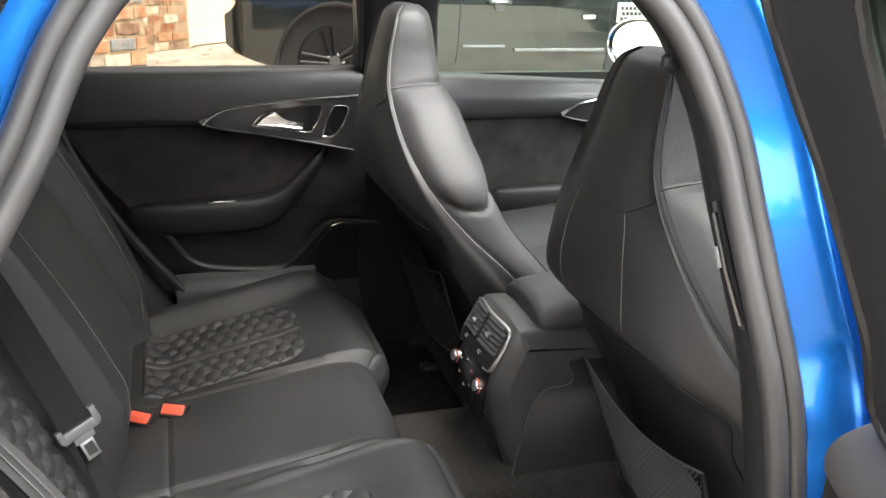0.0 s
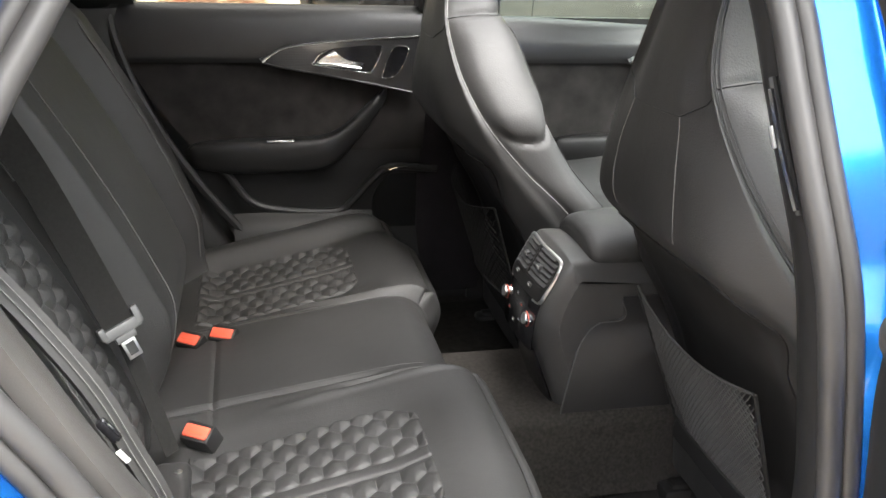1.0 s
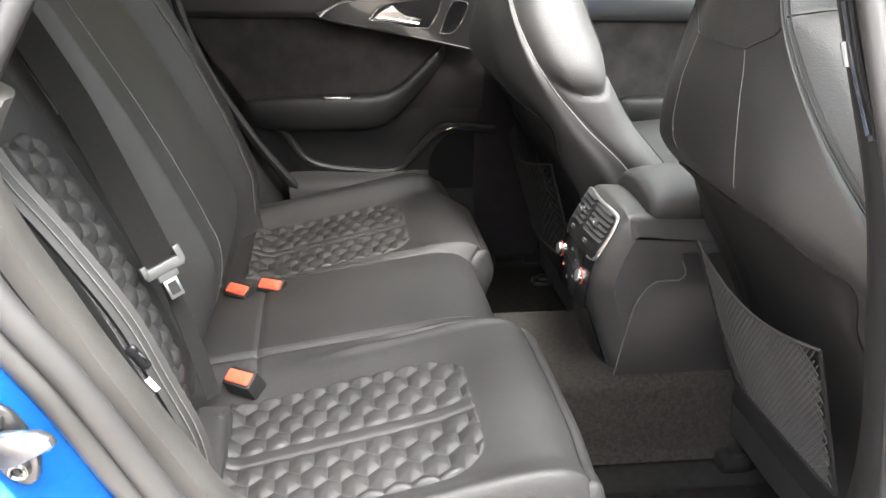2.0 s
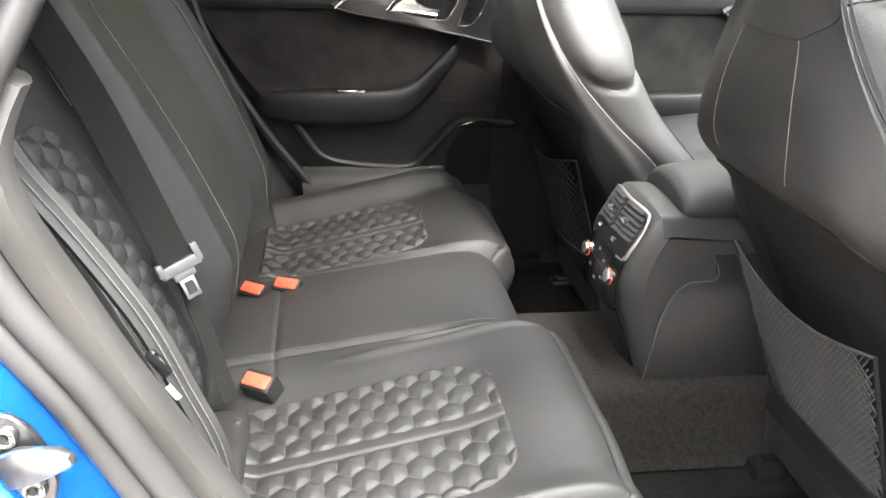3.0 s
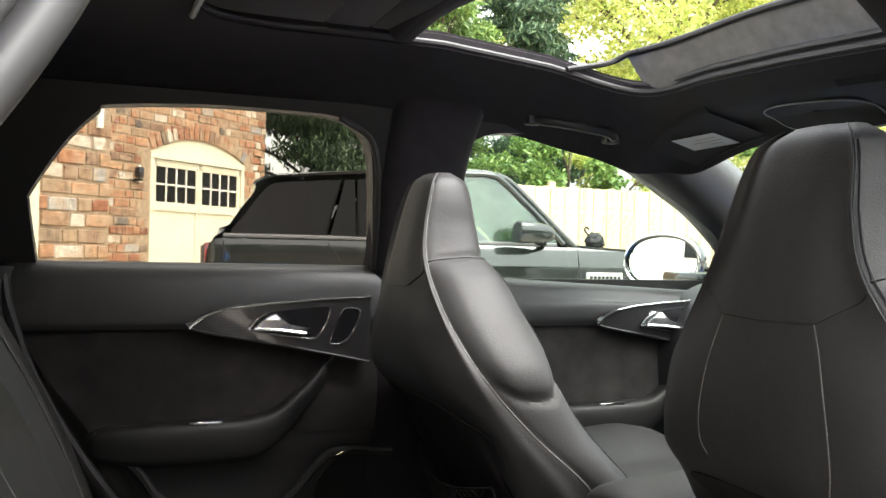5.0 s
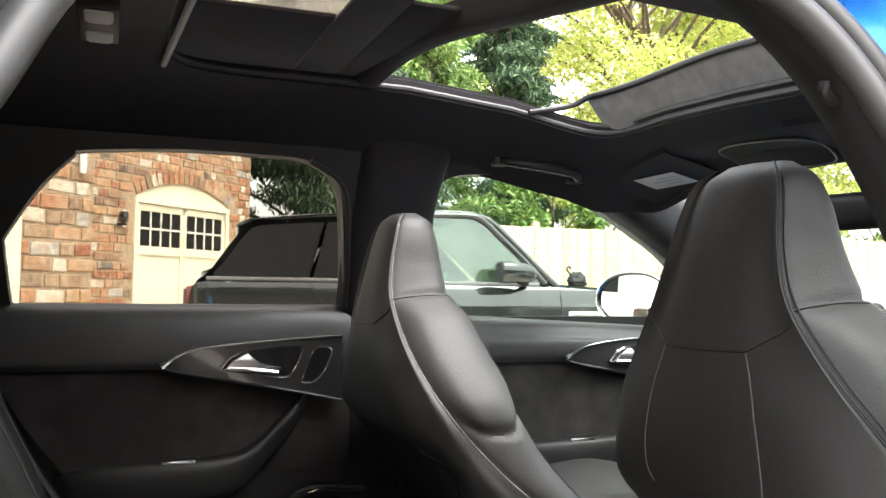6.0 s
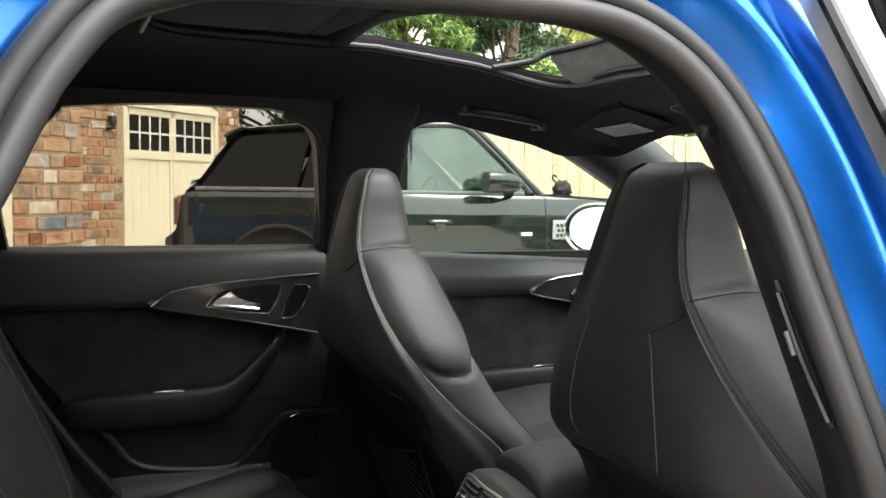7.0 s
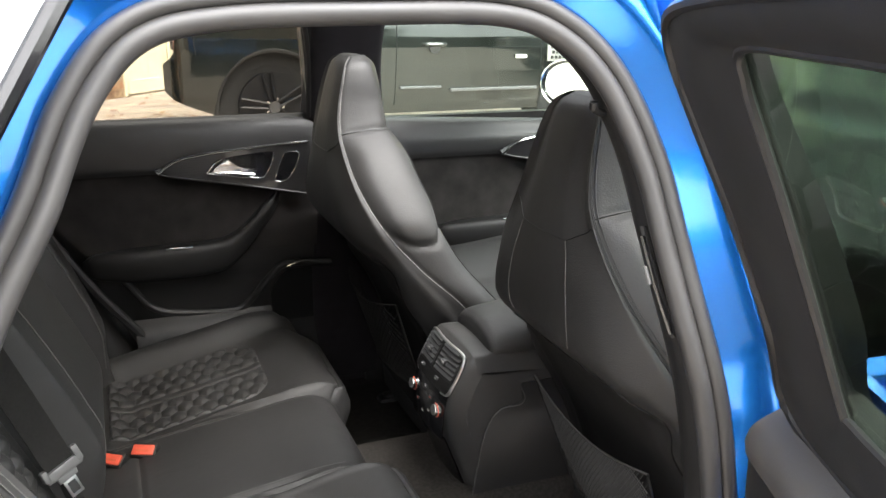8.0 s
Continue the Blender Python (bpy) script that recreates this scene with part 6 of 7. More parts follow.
topp = [(0.56, 1.02), (0.64, 1.12), (0.80, 1.345), (0.90, 1.462), (1.04, 1.505), (1.56, 1.560), (2.0, 1.590), (2.20, 1.598), (2.235, 1.58), (2.24, 1.3), (2.235, 1.04), (2.1, 1.01), (1.6, 1.01), (1.0, 1.01)]
part("cabin", profile_solid(topp, ((Y0 + 0.17, 0.10), (Y0 + 0.13, 0.03), (Y0 + 0.10, 0.0), (Y0 + 0.035, -0.008), (Y0 + 0.035, -0.004), (6.85, 0.0), (6.75, 0.06)), 150, True, 0.10), SUVPAINT, suv, "black rear cabin with roof")
SUVGLASS = pane_glass("suv_clear_glass", (0.50, 0.60, 0.57), 0.22)
SUVTRIM = mat("dark_grey_trim", (0.055, 0.055, 0.055), 0.4, var=0.1)
WAISTM = mat("grey_waist_strip", (0.11, 0.108, 0.11), 0.55, var=0.1, spec=0.3)
DARKGLASS = mat("privacy_glass", (0.006, 0.0055, 0.0055), 0.05, var=0.1, spec=0.10)


def suv_window(pts, material, label, y=0.0):
    w = part("window", prism([(x, Y0 + y - 0.004 + 0.16 * (z - 1.04), z) for x, z in catmull(pts, 60, True)], (0, 0.01, 0)), material, suv, label, smooth=False)
    return w


suv_window([(0.66, 1.085), (0.74, 1.20), (0.86, 1.365), (0.94, 1.44), (1.08, 1.465), (1.42, 1.492), (1.445, 1.485), (1.38, 1.28), (1.33, 1.09), (1.30, 1.082), (0.9, 1.08)], DARKGLASS, "dark privacy window")
suv_window([(1.36, 1.085), (1.37, 1.10), (1.43, 1.30), (1.48, 1.485), (1.50, 1.497), (1.545, 1.50), (1.555, 1.49), (1.557, 1.3), (1.557, 1.09), (1.54, 1.082)], DARKGLASS, "dark privacy quarter light")
suv_window([(1.60, 1.082), (1.585, 1.095), (1.585, 1.3), (1.585, 1.495), (1.60, 1.508), (1.8, 1.525), (2.10, 1.545), (2.13, 1.535), (2.13, 1.3), (2.13, 1.09), (2.11, 1.08)], DARKGLASS, "dark privacy window")
fw = suv_window([(2.22, 1.070), (2.205, 1.085), (2.205, 1.30), (2.21, 1.545), (2.235, 1.562), (2.45, 1.575), (2.62, 1.575), (2.72, 1.545), (2.86, 1.43), (3.05, 1.255), (3.20, 1.095), (3.19, 1.070), (2.7, 1.066)], SUVGLASS, "clear pale front window")
fw.visible_shadow = False
far_w = suv_window([(2.22, 1.070), (2.21, 1.30), (2.22, 1.55), (2.62, 1.565), (2.86, 1.42), (3.20, 1.08), (2.7, 1.066)], SUVGLASS, "clear pale front window", 1.66)
far_w.visible_shadow = False
roofp = surface([[(x, y, z - 0.03 * abs((y - 6.0) / 0.8) ** 4) for y in np.linspace(Y0 + 0.10, 6.90 - 0.10, 9)] for x, z in ((2.15, 1.612), (2.45, 1.622), (2.66, 1.618), (2.80, 1.590))], 10, 24)
part("front_roof", sheet(roofp, thick=0.03), SUVPAINT, suv, "black roof panel")
for yy, sg in ((Y0, 1), (6.90, -1)):
    part("window_frame", tube([(2.15, yy + sg * 0.082, 1.578), (2.45, yy + sg * 0.085, 1.592), (2.66, yy + sg * 0.085, 1.592), (2.76, yy + sg * 0.08, 1.555), (2.90, yy + sg * 0.06, 1.430), (3.10, yy + sg * 0.035, 1.245), (3.28, yy + sg * 0.01, 1.06)], 0.026, 60, 10), SUVPAINT, suv, "black front door window frame")
    part("windscreen_pillar", tube([(2.72, yy + sg * 0.11, 1.600), (2.84, yy + sg * 0.10, 1.545), (3.02, yy + sg * 0.075, 1.385), (3.22, yy + sg * 0.05, 1.195), (3.40, yy + sg * 0.03, 1.035)], 0.030, 60, 10), SUVPAINT, suv, "glossy black windscreen pillar")
part("centre_pillar", box((2.14, Y0, 1.03), (2.205, Y0 + 0.09, 1.57), 0.01), DARKGLASS, suv)
part("far_door", box((2.15, 6.80, 0.45), (3.35, 6.88, 1.06), 0.02), SUVTRIM, suv)
part("dashboard", box((3.02, Y0 + 0.12, 0.85), (3.40, 6.82, 1.075), 0.05, 3), PLASTIC, suv)
for cy_ in (5.55, 6.42):
    st_ = surface([[(2.30 - 0.18 * (z - 0.9) + hx * math.cos(w), cy_ + hy * math.sin(w), z) for w in np.linspace(0, 2 * math.pi, 12, endpoint=False)] for z, hx, hy in ((0.80, 0.06, 0.24), (1.0, 0.07, 0.25), (1.18, 0.06, 0.21), (1.24, 0.03, 0.10), (1.28, 0.05, 0.13), (1.40, 0.05, 0.13), (1.44, 0.02, 0.09))], 30, 24, True)
    part("seat", sheet(st_, True, caps=True), PLASTIC, suv, "dark front seat with headrest")
part("steering_wheel", tube([(2.86 + 0.06 * math.sin(w), 6.42 + 0.18 * math.cos(w), 1.04 + 0.16 * math.sin(w)) for w in np.linspace(0, 2 * math.pi, 16, endpoint=False)], 0.014, 48, 8, True), PLASTIC, suv)
part("belt_trim", sheet(surface([[(x, Y0 + dy, z + dz) for x, z in ((0.60, 1.062), (1.4, 1.062), (2.14, 1.055), (3.22, 1.052))] for dy, dz in ((0.012, 0.018), (-0.002, 0.014), (-0.004, -0.010), (0.012, -0.018))], 10, 40)), WAISTM, suv, "dull grey waist strip")
# Thin grey bar added in place of the sky light caught on the roof edge.
part("roof_edge_sheen", tube([(0.98, Y0 + 0.10, 1.508), (1.56, Y0 + 0.10, 1.560), (2.3, Y0 + 0.10, 1.612), (2.64, Y0 + 0.10, 1.618), (2.76, Y0 + 0.10, 1.585)], 0.014), SUVTRIM, suv, "dark grey bar for the sky sheen on the roof edge")
part("spoiler", sheet(surface([[(x + 0.13 * (y - Y0 - 0.14), y, z) for y in np.linspace(Y0 + 0.14, 6.74, 6)] for x, z in ((0.835, 1.435), (0.85, 1.455), (0.93, 1.490), (1.05, 1.505))], 10, 16), thick=0.02), SUVPAINT, suv, "black roof spoiler")
scr = surface([[(x + b * (1 - ((y - 6.0) / 0.9) ** 2), y, z) for y in np.linspace(5.20, 6.80, 9)] for x, z, b in ((2.76, 1.600, 0.14), (3.02, 1.385, 0.24), (3.38, 1.05, 0.32))], 10, 30)
wsc = part("windscreen", sheet(scr, thick=0.005), SUVGLASS, suv, "clear windscreen")
wsc.visible_shadow = False
for x0, x1, z0, z1 in ((2.13, 2.15, 0.36, 1.03), (3.42, 3.40, 0.40, 1.03), (1.50, 1.34, 0.78, 1.03), (0.62, 0.60, 0.76, 1.03)):
    part("door_gap", tube([(x, float(side_y(np.array(x), np.array(z))) - 0.001, z) for x, z in ((x0 + (x1 - x0) * f, z0 + (z1 - z0) * f) for f in np.linspace(0, 1, 9))], 0.004, 30, 6), DARKSTITCH, suv)
for hx in (1.52, 2.36):
    hd = part("door_handle", tube([(hx, Y0 - 0.06, 0.825), (hx + 0.03, Y0 - 0.092, 0.828), (hx + 0.15, Y0 - 0.095, 0.828), (hx + 0.19, Y0 - 0.06, 0.825)], 0.016, 24, 8), SUVPAINT, suv)
    part("handle_cup", tube([(hx + 0.10, Y0 - 0.056, 0.80), (hx + 0.10, Y0 - 0.062, 0.80)], 0.045, 3, 20), SUVTRIM, hd)
part("side_strip", box((2.60, Y0 - 0.062, 0.455), (3.38, Y0 - 0.030, 0.480), 0.006), WAISTM, suv, "grey door strip")
part("side_strip", box((2.17, Y0 - 0.062, 0.485), (2.52, Y0 - 0.030, 0.505), 0.006), WAISTM, suv)
part("side_badge", box((3.17, Y0 - 0.068, 0.71), (3.27, Y0 - 0.052, 0.74), 0.003), LIGHTCARD, suv)
vent = part("wing_vent", box((3.46, Y0 - 0.068, 0.68), (3.80, Y0 - 0.050, 0.84), 0.008), GREYPLASTIC, suv, "silver wing vent")
for j in range(3):
    for i in range(8):
        part("vent_slot", box((3.49 + i * 0.037 + 0.012 * (j % 2), Y0 - 0.072, 0.70 + j * 0.042), (3.515 + i * 0.037 + 0.012 * (j % 2), Y0 - 0.066, 0.725 + j * 0.042)), DARKSTITCH, vent)
tl = part("tail_light", box((0.478, Y0 + 0.02, 0.78), (0.535, Y0 + 0.30, 1.01), 0.015), mat("red_tail_light", (0.20, 0.010, 0.010), 0.15, coat=1.0), suv, "red tail light")
part("clear_lens", box((0.470, Y0 + 0.07, 0.80), (0.485, Y0 + 0.24, 0.99), 0.006), SUVTRIM, tl)
shell_ = surface([[(x, 4.93 + hy * math.copysign(abs(math.cos(w)) ** 0.7, math.cos(w)), zc + hz * math.copysign(abs(math.sin(w)) ** 0.6, math.sin(w))) for w in np.linspace(0, 2 * math.pi, 16, endpoint=False)] for x, hy, hz, zc in ((2.785, 0.06, 0.066, 1.145), (2.79, 0.085, 0.082, 1.145), (2.86, 0.092, 0.086, 1.145), (2.98, 0.085, 0.078, 1.142), (3.07, 0.06, 0.058, 1.135), (3.10, 0.02, 0.02, 1.13))], 24, 32, True)
mob = part("mirror", sheet(shell_, True, caps=True), SUVPAINT, suv, "black door mirror")
part("mirror_stem", tube([(2.96, 4.95, 1.085), (3.04, 5.0, 1.065), (3.10, 5.10, 1.06)], 0.030, 12, 8), DARKGLASS, mob)


WHEELM = mat("black_alloy", (0.010, 0.010, 0.011), 0.38, var=0.1, spec=0.25)


def wheel_of(owner, cx, cy, cz, r):
    w = part("wheel", tube([(cx, cy + 0.02, cz), (cx, cy + 0.22, cz)], r * 0.70, 4, 40), WHEELM, owner, "black alloy wheel")
    part("tyre", tube([(cx + (r * 0.84) * math.cos(a), cy + 0.12, cz + (r * 0.84) * math.sin(a)) for a in np.linspace(0, 2 * math.pi, 24, endpoint=False)], r * 0.17, 64, 12, True), TYRE, w)
    for i in range(5):
        for d in (-0.13, 0.13):
            a = i * 2 * math.pi / 5 + 0.5
            part("spoke", tube([(cx + 0.05 * math.cos(a + d * 3), cy - 0.004, cz + 0.05 * math.sin(a + d * 3)), (cx + r * 0.68 * math.cos(a + d), cy + 0.004, cz + r * 0.68 * math.sin(a + d))], 0.014, 6, 6), WHEELM, w)
    part("wheel_hub", tube([(cx, cy - 0.016, cz), (cx, cy + 0.03, cz)], 0.045, 4, 16), SUVTRIM, w)
    for i in range(5):
        a = i * 2 * math.pi / 5
        part("wheel_nut", tube([(cx + 0.062 * math.cos(a), cy - 0.014, cz + 0.062 * math.sin(a)), (cx + 0.062 * math.cos(a), cy + 0.01, cz + 0.062 * math.sin(a))], 0.012, 3, 8), CHROME, w)


for wx in (1.18, 3.86):
    part("wheel_arch", tube([(wx + 0.430 * math.cos(w), Y0 - 0.030 + 0.03 * (1 - math.sin(w)), 0.37 + 0.430 * math.sin(w)) for w in np.linspace(-0.1, math.pi + 0.1, 24)], 0.022, 70, 8), TYRE, suv, "black wheel arch lip")
    part("arch_liner", tube([(wx, Y0 + 0.05, 0.40), (wx, Y0 + 0.40, 0.40)], 0.43, 4, 40), TYRE, suv)
wheel_of(suv, 1.18, Y0 - 0.01, 0.375, 0.375)
wheel_of(suv, 3.86, Y0 - 0.01, 0.375, 0.375)
toy = empty("bonnet_bag", (3.78, 5.5, 1.07), label="small black bag lying on the suv bonnet", category="bag")
lump = surface([[(3.80 + hx * math.cos(w), 5.5 + hx * 0.8 * math.sin(w), z) for w in np.linspace(0, 2 * math.pi, 10, endpoint=False)] for z, hx in ((1.055, 0.06), (1.07, 0.085), (1.11, 0.085), (1.15, 0.06), (1.17, 0.02))], 16, 24, True)
lump += np.random.RandomState(2).normal(0, 0.006, lump.shape)
part("bag", sheet(lump, True, caps=True), TYRE, toy)
part("handle", tube([(3.75, 5.5, 1.14), (3.71, 5.5, 1.18), (3.70, 5.5, 1.205), (3.72, 5.5, 1.22), (3.74, 5.5, 1.20)], 0.008), TYRE, toy)

# ---- white off-road car in front ----
van = empty("offroad_car", (4.9, 2.4, 0), label="white boxy off-road car parked before the blue car", category="car")
part("body", box((4.65, 1.42, 0.35), (8.5, 3.32, 1.12), 0.08, 3), WHITEPAINT, van, "white boxy body")
part("cabin", prism([(5.55, 1.52, 1.10), (6.05, 1.52, 1.68), (6.2, 1.52, 1.74), (8.4, 1.52, 1.74), (8.45, 1.52, 1.10)], (0, 1.70, 0), bevel=0.04), WHITEPAINT, van, smooth=False)
part("windscreen", prism([(5.60, 1.62, 1.17), (6.03, 1.62, 1.65), (6.06, 1.62, 1.65), (5.66, 1.62, 1.17)], (-0.03, 1.50, 0)), DARKGLASS, van, smooth=False)
for y0 in (1.50, 3.205):
    part("side_window", prism([(5.78, y0, 1.17), (6.15, y0, 1.62), (8.2, y0, 1.62), (8.2, y0, 1.17)], (0, 0.02, 0)), DARKGLASS, van, smooth=False)
part("bumper", box((4.54, 1.38, 0.42), (4.70, 3.36, 0.60), 0.03), PLASTIC, van)
grille = part("grille", box((4.62, 1.95, 0.68), (4.67, 2.80, 0.98), 0.01), PLASTIC, van)
for k in range(4):
    part("grille_bar", box((4.605, 1.97, 0.72 + 0.065 * k), (4.63, 2.78, 0.74 + 0.065 * k), 0.004), GREYPLASTIC, grille)
for yy in (1.68, 3.06):
    part("headlight", tube([(4.60, yy, 0.85), (4.68, yy, 0.85)], 0.10, 4, 24), CHROME, van)
part("bonnet_step", box((4.68, 1.70, 1.10), (5.6, 3.04, 1.15), 0.03), WHITEPAINT, van)
for yy in (1.45, 3.12):
    for xx in (5.35, 7.7):
        part("wheel", tube([(xx, yy, 0.36), (xx, yy + 0.2, 0.36)], 0.36, 4, 32), TYRE, van)
for yy in (1.22, 3.36):
    part("mirror", box((5.72, yy, 1.15), (5.80, yy + 0.18, 1.33), 0.02), PLASTIC, van)

# ---- fence ----
fence = empty("fence", (9, 11, 0), label="pale close-boarded timber fence along the drive", category="fence")
fb = box((-0.07, -0.010, 0.0), (0.07, 0.010, 2.02), 0.004, 1)
board_me = bpy.data.meshes.new("board")
fb.to_mesh(board_me)
fb.free()
FENCEV = island_mat("weathered_pale_timber", ((0.0, (0.40, 0.325, 0.195)), (0.5, (0.47, 0.39, 0.245)), (1.0, (0.52, 0.435, 0.28))), 0.8, 0.4, 25)
board_me.materials.append(FENCEV)
for i in range(110):
    b = new("board", board_me)
    b.parent, b.matrix_parent_inverse = fence, Matrix.Translation(-fence.location)
    b.matrix_basis = pose(3.2 + i * 0.128, 11.0 + (0.012 if i % 2 else -0.004), rng.uniform(-0.012, 0.012), 0, rng.uniform(-0.4, 0.4), 4 if i % 2 else -4)
for z in (0.35, 1.0, 1.7):
    part("rail", box((3.1, 11.03, z), (17.3, 11.09, z + 0.08), 0.004), FENCEM, fence)
for i in range(6):
    part("post", box((3.6 + i * 2.6, 11.02, 0.0), (3.7 + i * 2.6, 11.12, 2.1), 0.006), FENCEM, fence)


# ---- trees ----
def leaf_cloud(centres, radii, count, size, seed, droop=0.0, flat=0.7, wide=0.26):
    """Small bent leaves scattered through clumps."""
    r = np.random.RandomState(seed)
    k = r.randint(0, len(centres), count)
    d = r.normal(size=(count, 3))
    d /= np.linalg.norm(d, axis=1, keepdims=True)
    rad = r.rand(count, 1) ** 0.45
    p = centres[k] + d * rad * radii[k]
    ax = r.normal(size=(count, 3)) * (1, 1, flat)
    ax[:, 2] -= droop
    ax /= np.linalg.norm(ax, axis=1, keepdims=True)
    up = d * 0.6 + r.normal(size=(count, 3)) * 0.6 + (0, 0, 0.6)
    sd = np.cross(ax, up)
    sd /= np.linalg.norm(sd, axis=1, keepdims=True) + 1e-9
    nn = np.cross(sd, ax)
    s = size * (0.6 + 0.8 * r.rand(count, 1))
    v = np.stack([p, p + ax * s * 0.5 + sd * s * wide + nn * s * 0.06, p + ax * s, p + ax * s * 0.5 - sd * s * wide + nn * s * 0.06], 1).reshape(-1, 3)
    f = (np.arange(count)[:, None] * 4 + np.arange(4)[None]).tolist()
    return v, f


def leaf_part(name, data, material, parent, label=""):
    me = bpy.data.meshes.new(name)
    me.from_pydata(data[0].tolist(), [], data[1])
    me.materials.append(material)
    ob = new(name, me)
    ob.parent, ob.matrix_parent_inverse = parent, Matrix.Translation(-parent.location)
    if label:
        ob["label"] = label
    return ob


DARKCONIFER = island_mat("cedar_sprays", ((0.0, (0.012, 0.030, 0.014)), (0.55, (0.028, 0.060, 0.024)), (0.85, (0.055, 0.10, 0.04)), (1.0, (0.11, 0.16, 0.07))), 0.7, 0, 0, "island", 0.05)
YELLOWLEAF = island_mat("yellow_green_leaves", ((0.0, (0.30, 0.38, 0.08)), (0.4, (0.44, 0.50, 0.13)), (0.75, (0.56, 0.58, 0.17)), (1.0, (0.64, 0.62, 0.20))), 0.5, 0, 0, "island", 0.45)
GREENLEAF = island_mat("green_leaves", ((0.0, (0.09, 0.17, 0.04)), (0.5, (0.17, 0.28, 0.07)), (1.0, (0.28, 0.38, 0.10))), 0.5, 0, 0, "island", 0.35)
CONIFERLEAF = island_mat("conifer_sprays", ((0.0, (0.022, 0.055, 0.025)), (0.5, (0.045, 0.095, 0.04)), (1.0, (0.10, 0.15, 0.06))), 0.6, 0, 0, "island", 0.2)


def tree(at, height, spread, leafmat, clumps, count, size, seed, label, base=0.25, droop=0.0, kind="tree", wide=0.26):
    r = np.random.RandomState(seed)
    t = empty("tree", at, label=label, category="tree")
    at = np.array(at, float)
    bm = bmesh.new()
    trunk = [tuple(at + (r.normal() * 0.08 * h, r.normal() * 0.08 * h, h)) for h in np.linspace(-0.1, height * 0.85, 7)]
    ps = catmull(trunk, 40)
    for a, b, rr in zip(ps[:-1], ps[1:], np.linspace(height * 0.028, height * 0.006, 39)):
        tube([a, b], rr, -1, 7, bm=bm)
    cs = []
    for i in range(clumps):
        h = base + (1 - base) * (i + 0.5) / clumps
        w = 2.4 * i + r.rand()
        reach = spread * (math.sin(math.pi * min(1, 0.25 + 0.8 * (1 - h) + 0.1)) * 0.9 + 0.1) * (0.35 + 0.65 * r.rand()) if kind == "tree" else spread * (1.08 - h) * (0.5 + 0.5 * r.rand())
        c = at + (reach * math.cos(w), reach * math.sin(w), height * h - (0.12 * reach if kind != "tree" else 0))
        s = ps[int(39 * min(0.95, h * 0.8))]
        tube([s, tuple((np.array(s) + c) / 2 + (0, 0, 0.15 * reach)), tuple(c)], height * 0.0035, 8, 5, bm=bm)
        cs.append(c)
    part("trunk", bm, BARK, t, "branching brown trunk")
    cs = np.array(cs)
    rad = np.stack([r.uniform(0.20, 0.34, len(cs)) * spread, r.uniform(0.20, 0.34, len(cs)) * spread, r.uniform(0.12, 0.22, len(cs)) * spread * (1.0 if kind == "tree" else 0.7)], 1)
    leaf_part("crown", leaf_cloud(cs, rad, count, size, seed + 1, droop, wide=wide), leafmat, t, "leafy crown")
    return t


tree((13.0, 18.0, 0), 13.0, 5.4, YELLOWLEAF, 46, 60000, 0.155, 3, "tall light yellow-green tree beyond the fence", 0.28)
tree((18.5, 19.0, 0), 12.5, 5.0, YELLOWLEAF, 40, 44000, 0.17, 5, "tall light yellow-green tree beyond the fence", 0.25)
tree((8.3, 16.5, 0), 9.5, 2.2, CONIFERLEAF, 46, 44000, 0.19, 7, "dark green conifer beyond the fence", 0.12, 0.9, "cone", 0.11)
tree((5.9, 15.5, 0), 8.6, 2.3, GREENLEAF, 44, 44000, 0.17, 9, "dense mid-green evergreen tree beyond the fence", 0.12, 0.6, "cone", 0.14)
tree((3.1, 13.2, 0), 8.0, 2.6, DARKCONIFER, 80, 120000, 0.125, 11, "dark drooping conifer behind the garage corner", 0.10, 1.6, "cone", 0.12)
for i, (x, h, sp) in enumerate(((7.6, 3.4, 1.3), (9.6, 3.2, 1.4), (11.6, 3.3, 1.5), (13.8, 3.2, 1.5), (16.2, 3.4, 1.6))):
    tree((x, 13.2 + 0.5 * (i % 2), 0), h, sp, GREENLEAF if i % 2 == 0 else YELLOWLEAF, 22, 9000, 0.11, 20 + i, "bushy green shrub showing over the fence", 0.2)

# cream outbuilding behind the cars, seen in the door mirror
ob_ = empty("outbuilding", (-9.0, 2.0, 0), label="white rendered outbuilding with small dark panes", category="building")
part("wall", box((-12.0, -4.0, -0.05), (-9.0, 7.0, 4.2), 0.02), WHITEWOOD, ob_)
part("roof", prism([(-8.8, -4.2, 4.2), (-12.2, -4.2, 4.2), (-10.5, -4.2, 5.4)], (0, 11.4, 0)), BARK, ob_, smooth=False)
for i in range(3):
    wn_ = part("window", box((-9.03, 0.2 + i * 2.0, 2.2), (-8.97, 1.6 + i * 2.0, 3.0), 0.01), WHITEWOOD, ob_)
    for j in range(4):
        for q in range(2):
            part("pane", box((-8.98, 0.25 + i * 2.0 + j * 0.33, 2.25 + q * 0.36), (-8.955, 0.54 + i * 2.0 + j * 0.33, 2.57 + q * 0.36)), DARKPANE, wn_)

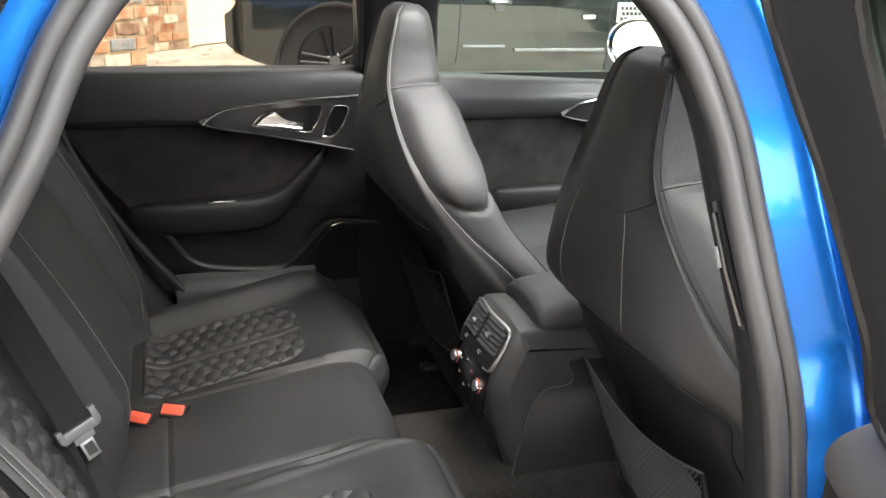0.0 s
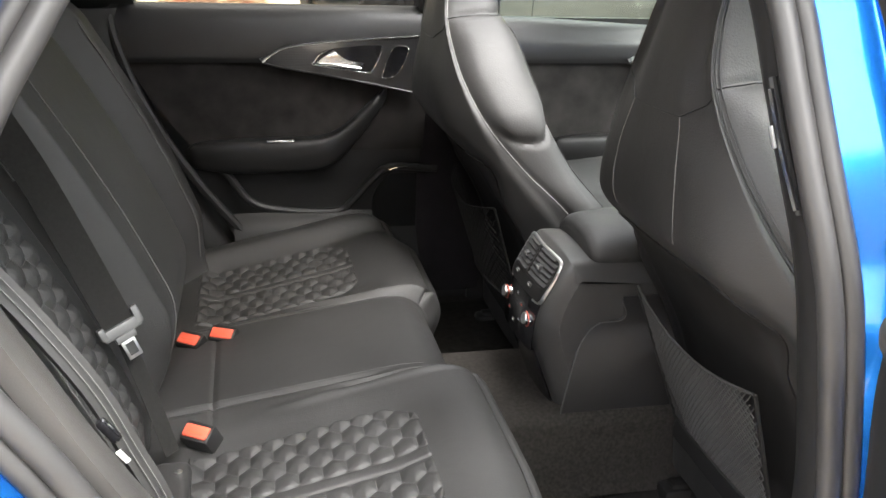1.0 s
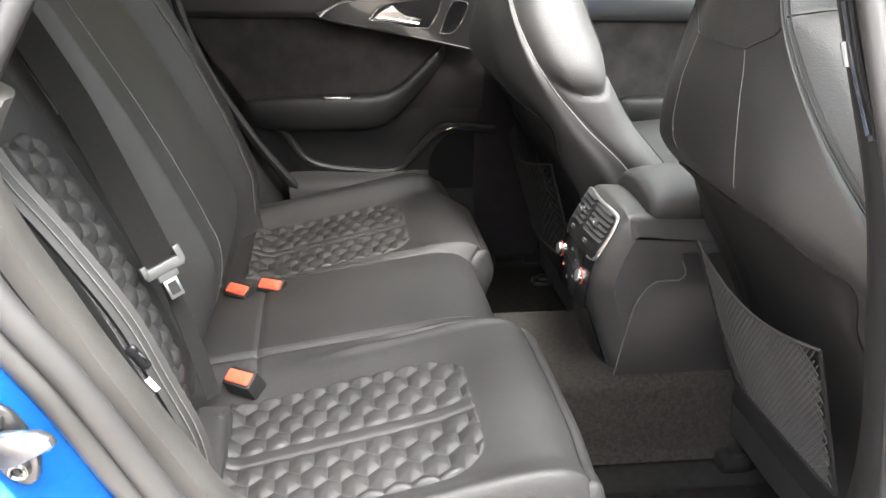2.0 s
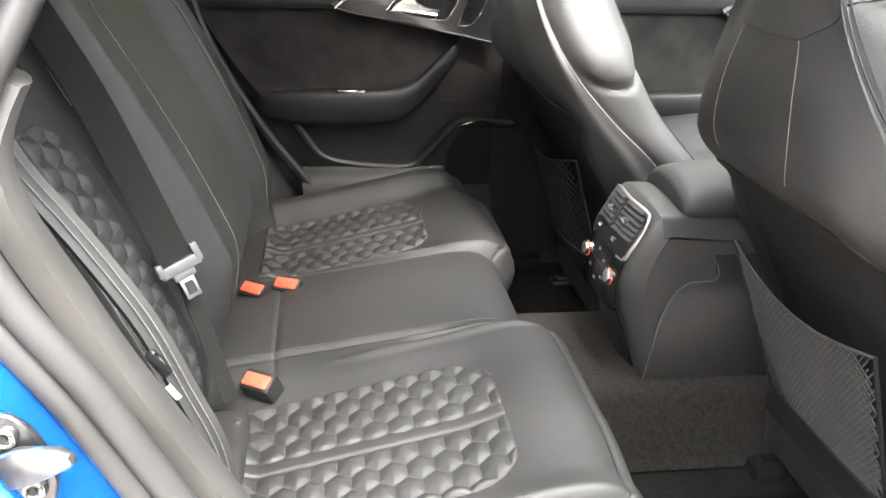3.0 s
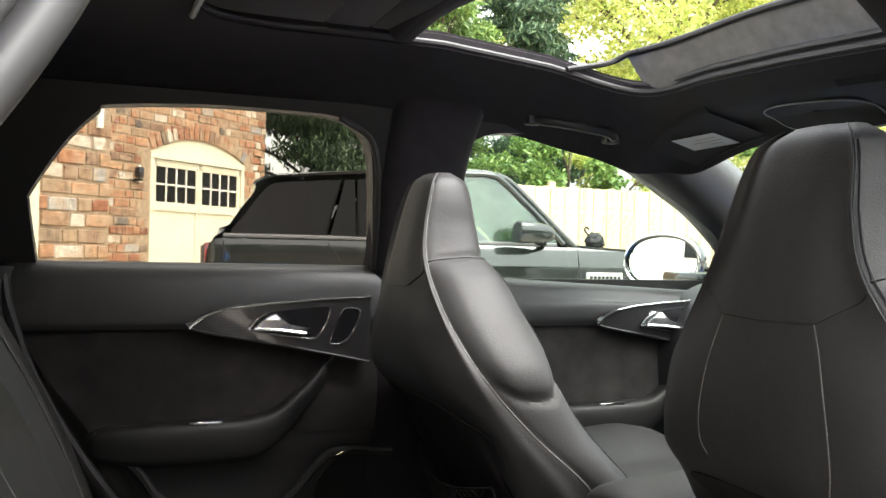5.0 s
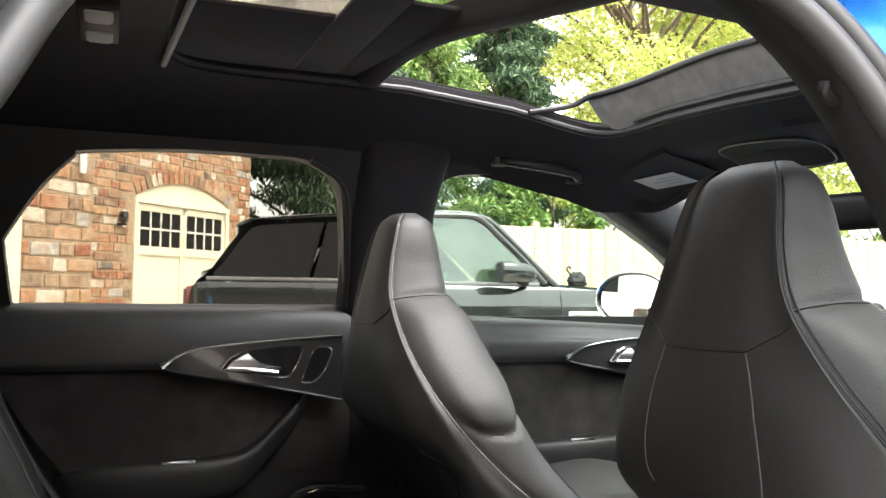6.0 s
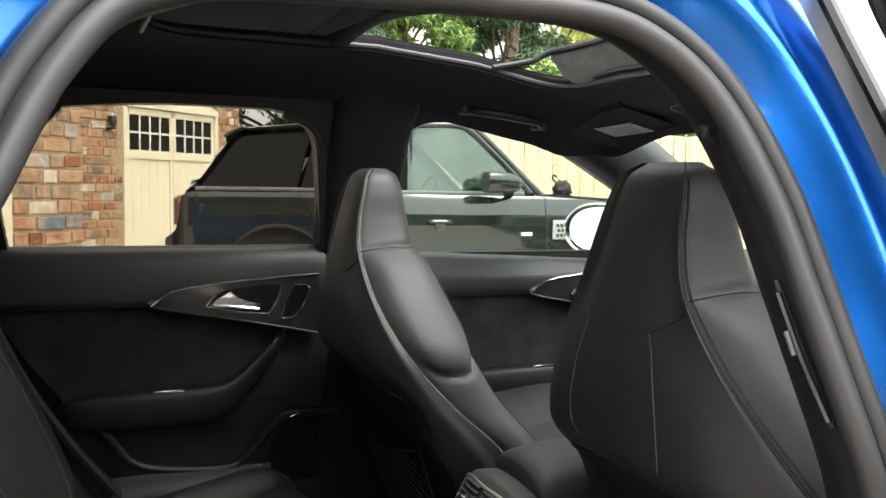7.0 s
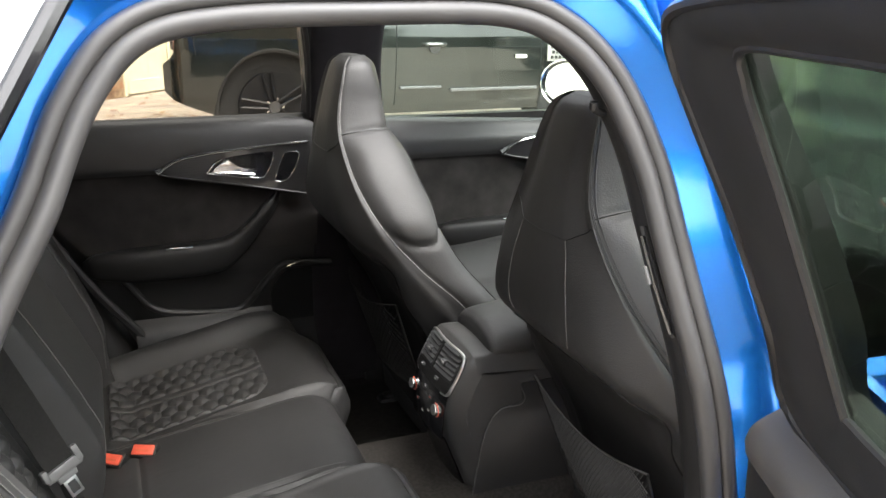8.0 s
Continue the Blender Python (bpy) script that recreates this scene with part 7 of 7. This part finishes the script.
# tall unseen hedge across the drive, added so the cars mirror something dark
hr = np.random.RandomState(31)
hc = np.c_[hr.uniform(-14, 18, 260), hr.uniform(-11.2, -9.4, 260), hr.uniform(0.3, 3.6, 260)]
# Unseen wall, added to keep low sky light out of the open doorway.
SHADEWALLM = mat("shade_wall_brickwork", (0.30, 0.21, 0.15), 0.9, var=0.3, scale=14, bump=0.6, bscale=40, bdist=0.01)
shade_wall = part("wall_shade", box((-9.0, -5.3, 0.0), (4.5, -5.0, 2.0)), SHADEWALLM, smooth=False)
tagged(shade_wall, "plain unseen brick wall added to block low sky light", "brick wall", kind="structure")
hedge = empty("hedge", (2, -10.3, 0), label="tall dark green hedge added out of view to darken reflections", category="hedge", kind="stuff")
leaf_part("hedge_leaves", leaf_cloud(hc, hr.uniform(0.5, 0.9, (260, 3)), 30000, 0.22, 32), CONIFERLEAF, hedge)
part("hedge_wood", box((-14, -10.6, -0.05), (18, -10.2, 3.4), 0.1), BARK, hedge)

# fallen leaves by the garage
fl = np.random.RandomState(8)
k = 170
c = np.c_[fl.uniform(-0.6, 1.6, k), fl.uniform(6.6, 9.2, k), np.full(k, 0.006)]
w = fl.rand(k) * 6.28
s = 0.02 + 0.02 * fl.rand(k)
v = np.stack([c + np.c_[np.cos(w + q) * s, np.sin(w + q) * s, fl.rand(k) * 0.015] for q in (0, 1.6, 3.1, 4.7)], 1).reshape(-1, 3)
lit = bpy.data.meshes.new("fallen_leaves")
lit.from_pydata(v.tolist(), [], (np.arange(k)[:, None] * 4 + np.arange(4)[None]).tolist())
lit.materials.append(island_mat("dry_leaves", ((0.0, (0.14, 0.07, 0.03)), (0.5, (0.24, 0.13, 0.05)), (1.0, (0.30, 0.20, 0.08))), 0.8, 0, 0, "island"))
tagged(new("fallen_leaves", lit), "scattered dry brown leaves on the drive", "leaves", kind="stuff")

# ---- bricks, laid last ----
lay(G0, -0.95, 2.06, 0.05, 3.0, wall_g, lambda c, z: z > 0.6 and z < 2.75, in_door)
lay(G0, -2.25, -0.95, 0.05, 3.0, wall_g, lambda c, z: False, in_door)
lay(P0, -0.57, 0.0, 0.05, 2.6, pier, lambda c, z: z > 0.5, lambda a0, a1, z: False)
for a in np.linspace(0.02, 1.62, 19):
    s = -2 * 0.20 * (a - 0.82) / 0.82**2
    m = Matrix.Translation(G0 + GD * a + UP * (arch_z(a) + 0.085) - GN * 0.012) @ turn_g @ Matrix.Rotation(-math.atan(s) * 1.0 + math.pi / 2, 4, "Y") @ Matrix.Diagonal((0.72, 1, 0.88, 1))
    o = new("brick", brick_me)
    o.parent = wall_g
    o.matrix_world = m
tagged(part("brick_courses", rest, BRICKJOIN, wall_g, smooth=False), kind="stuff")
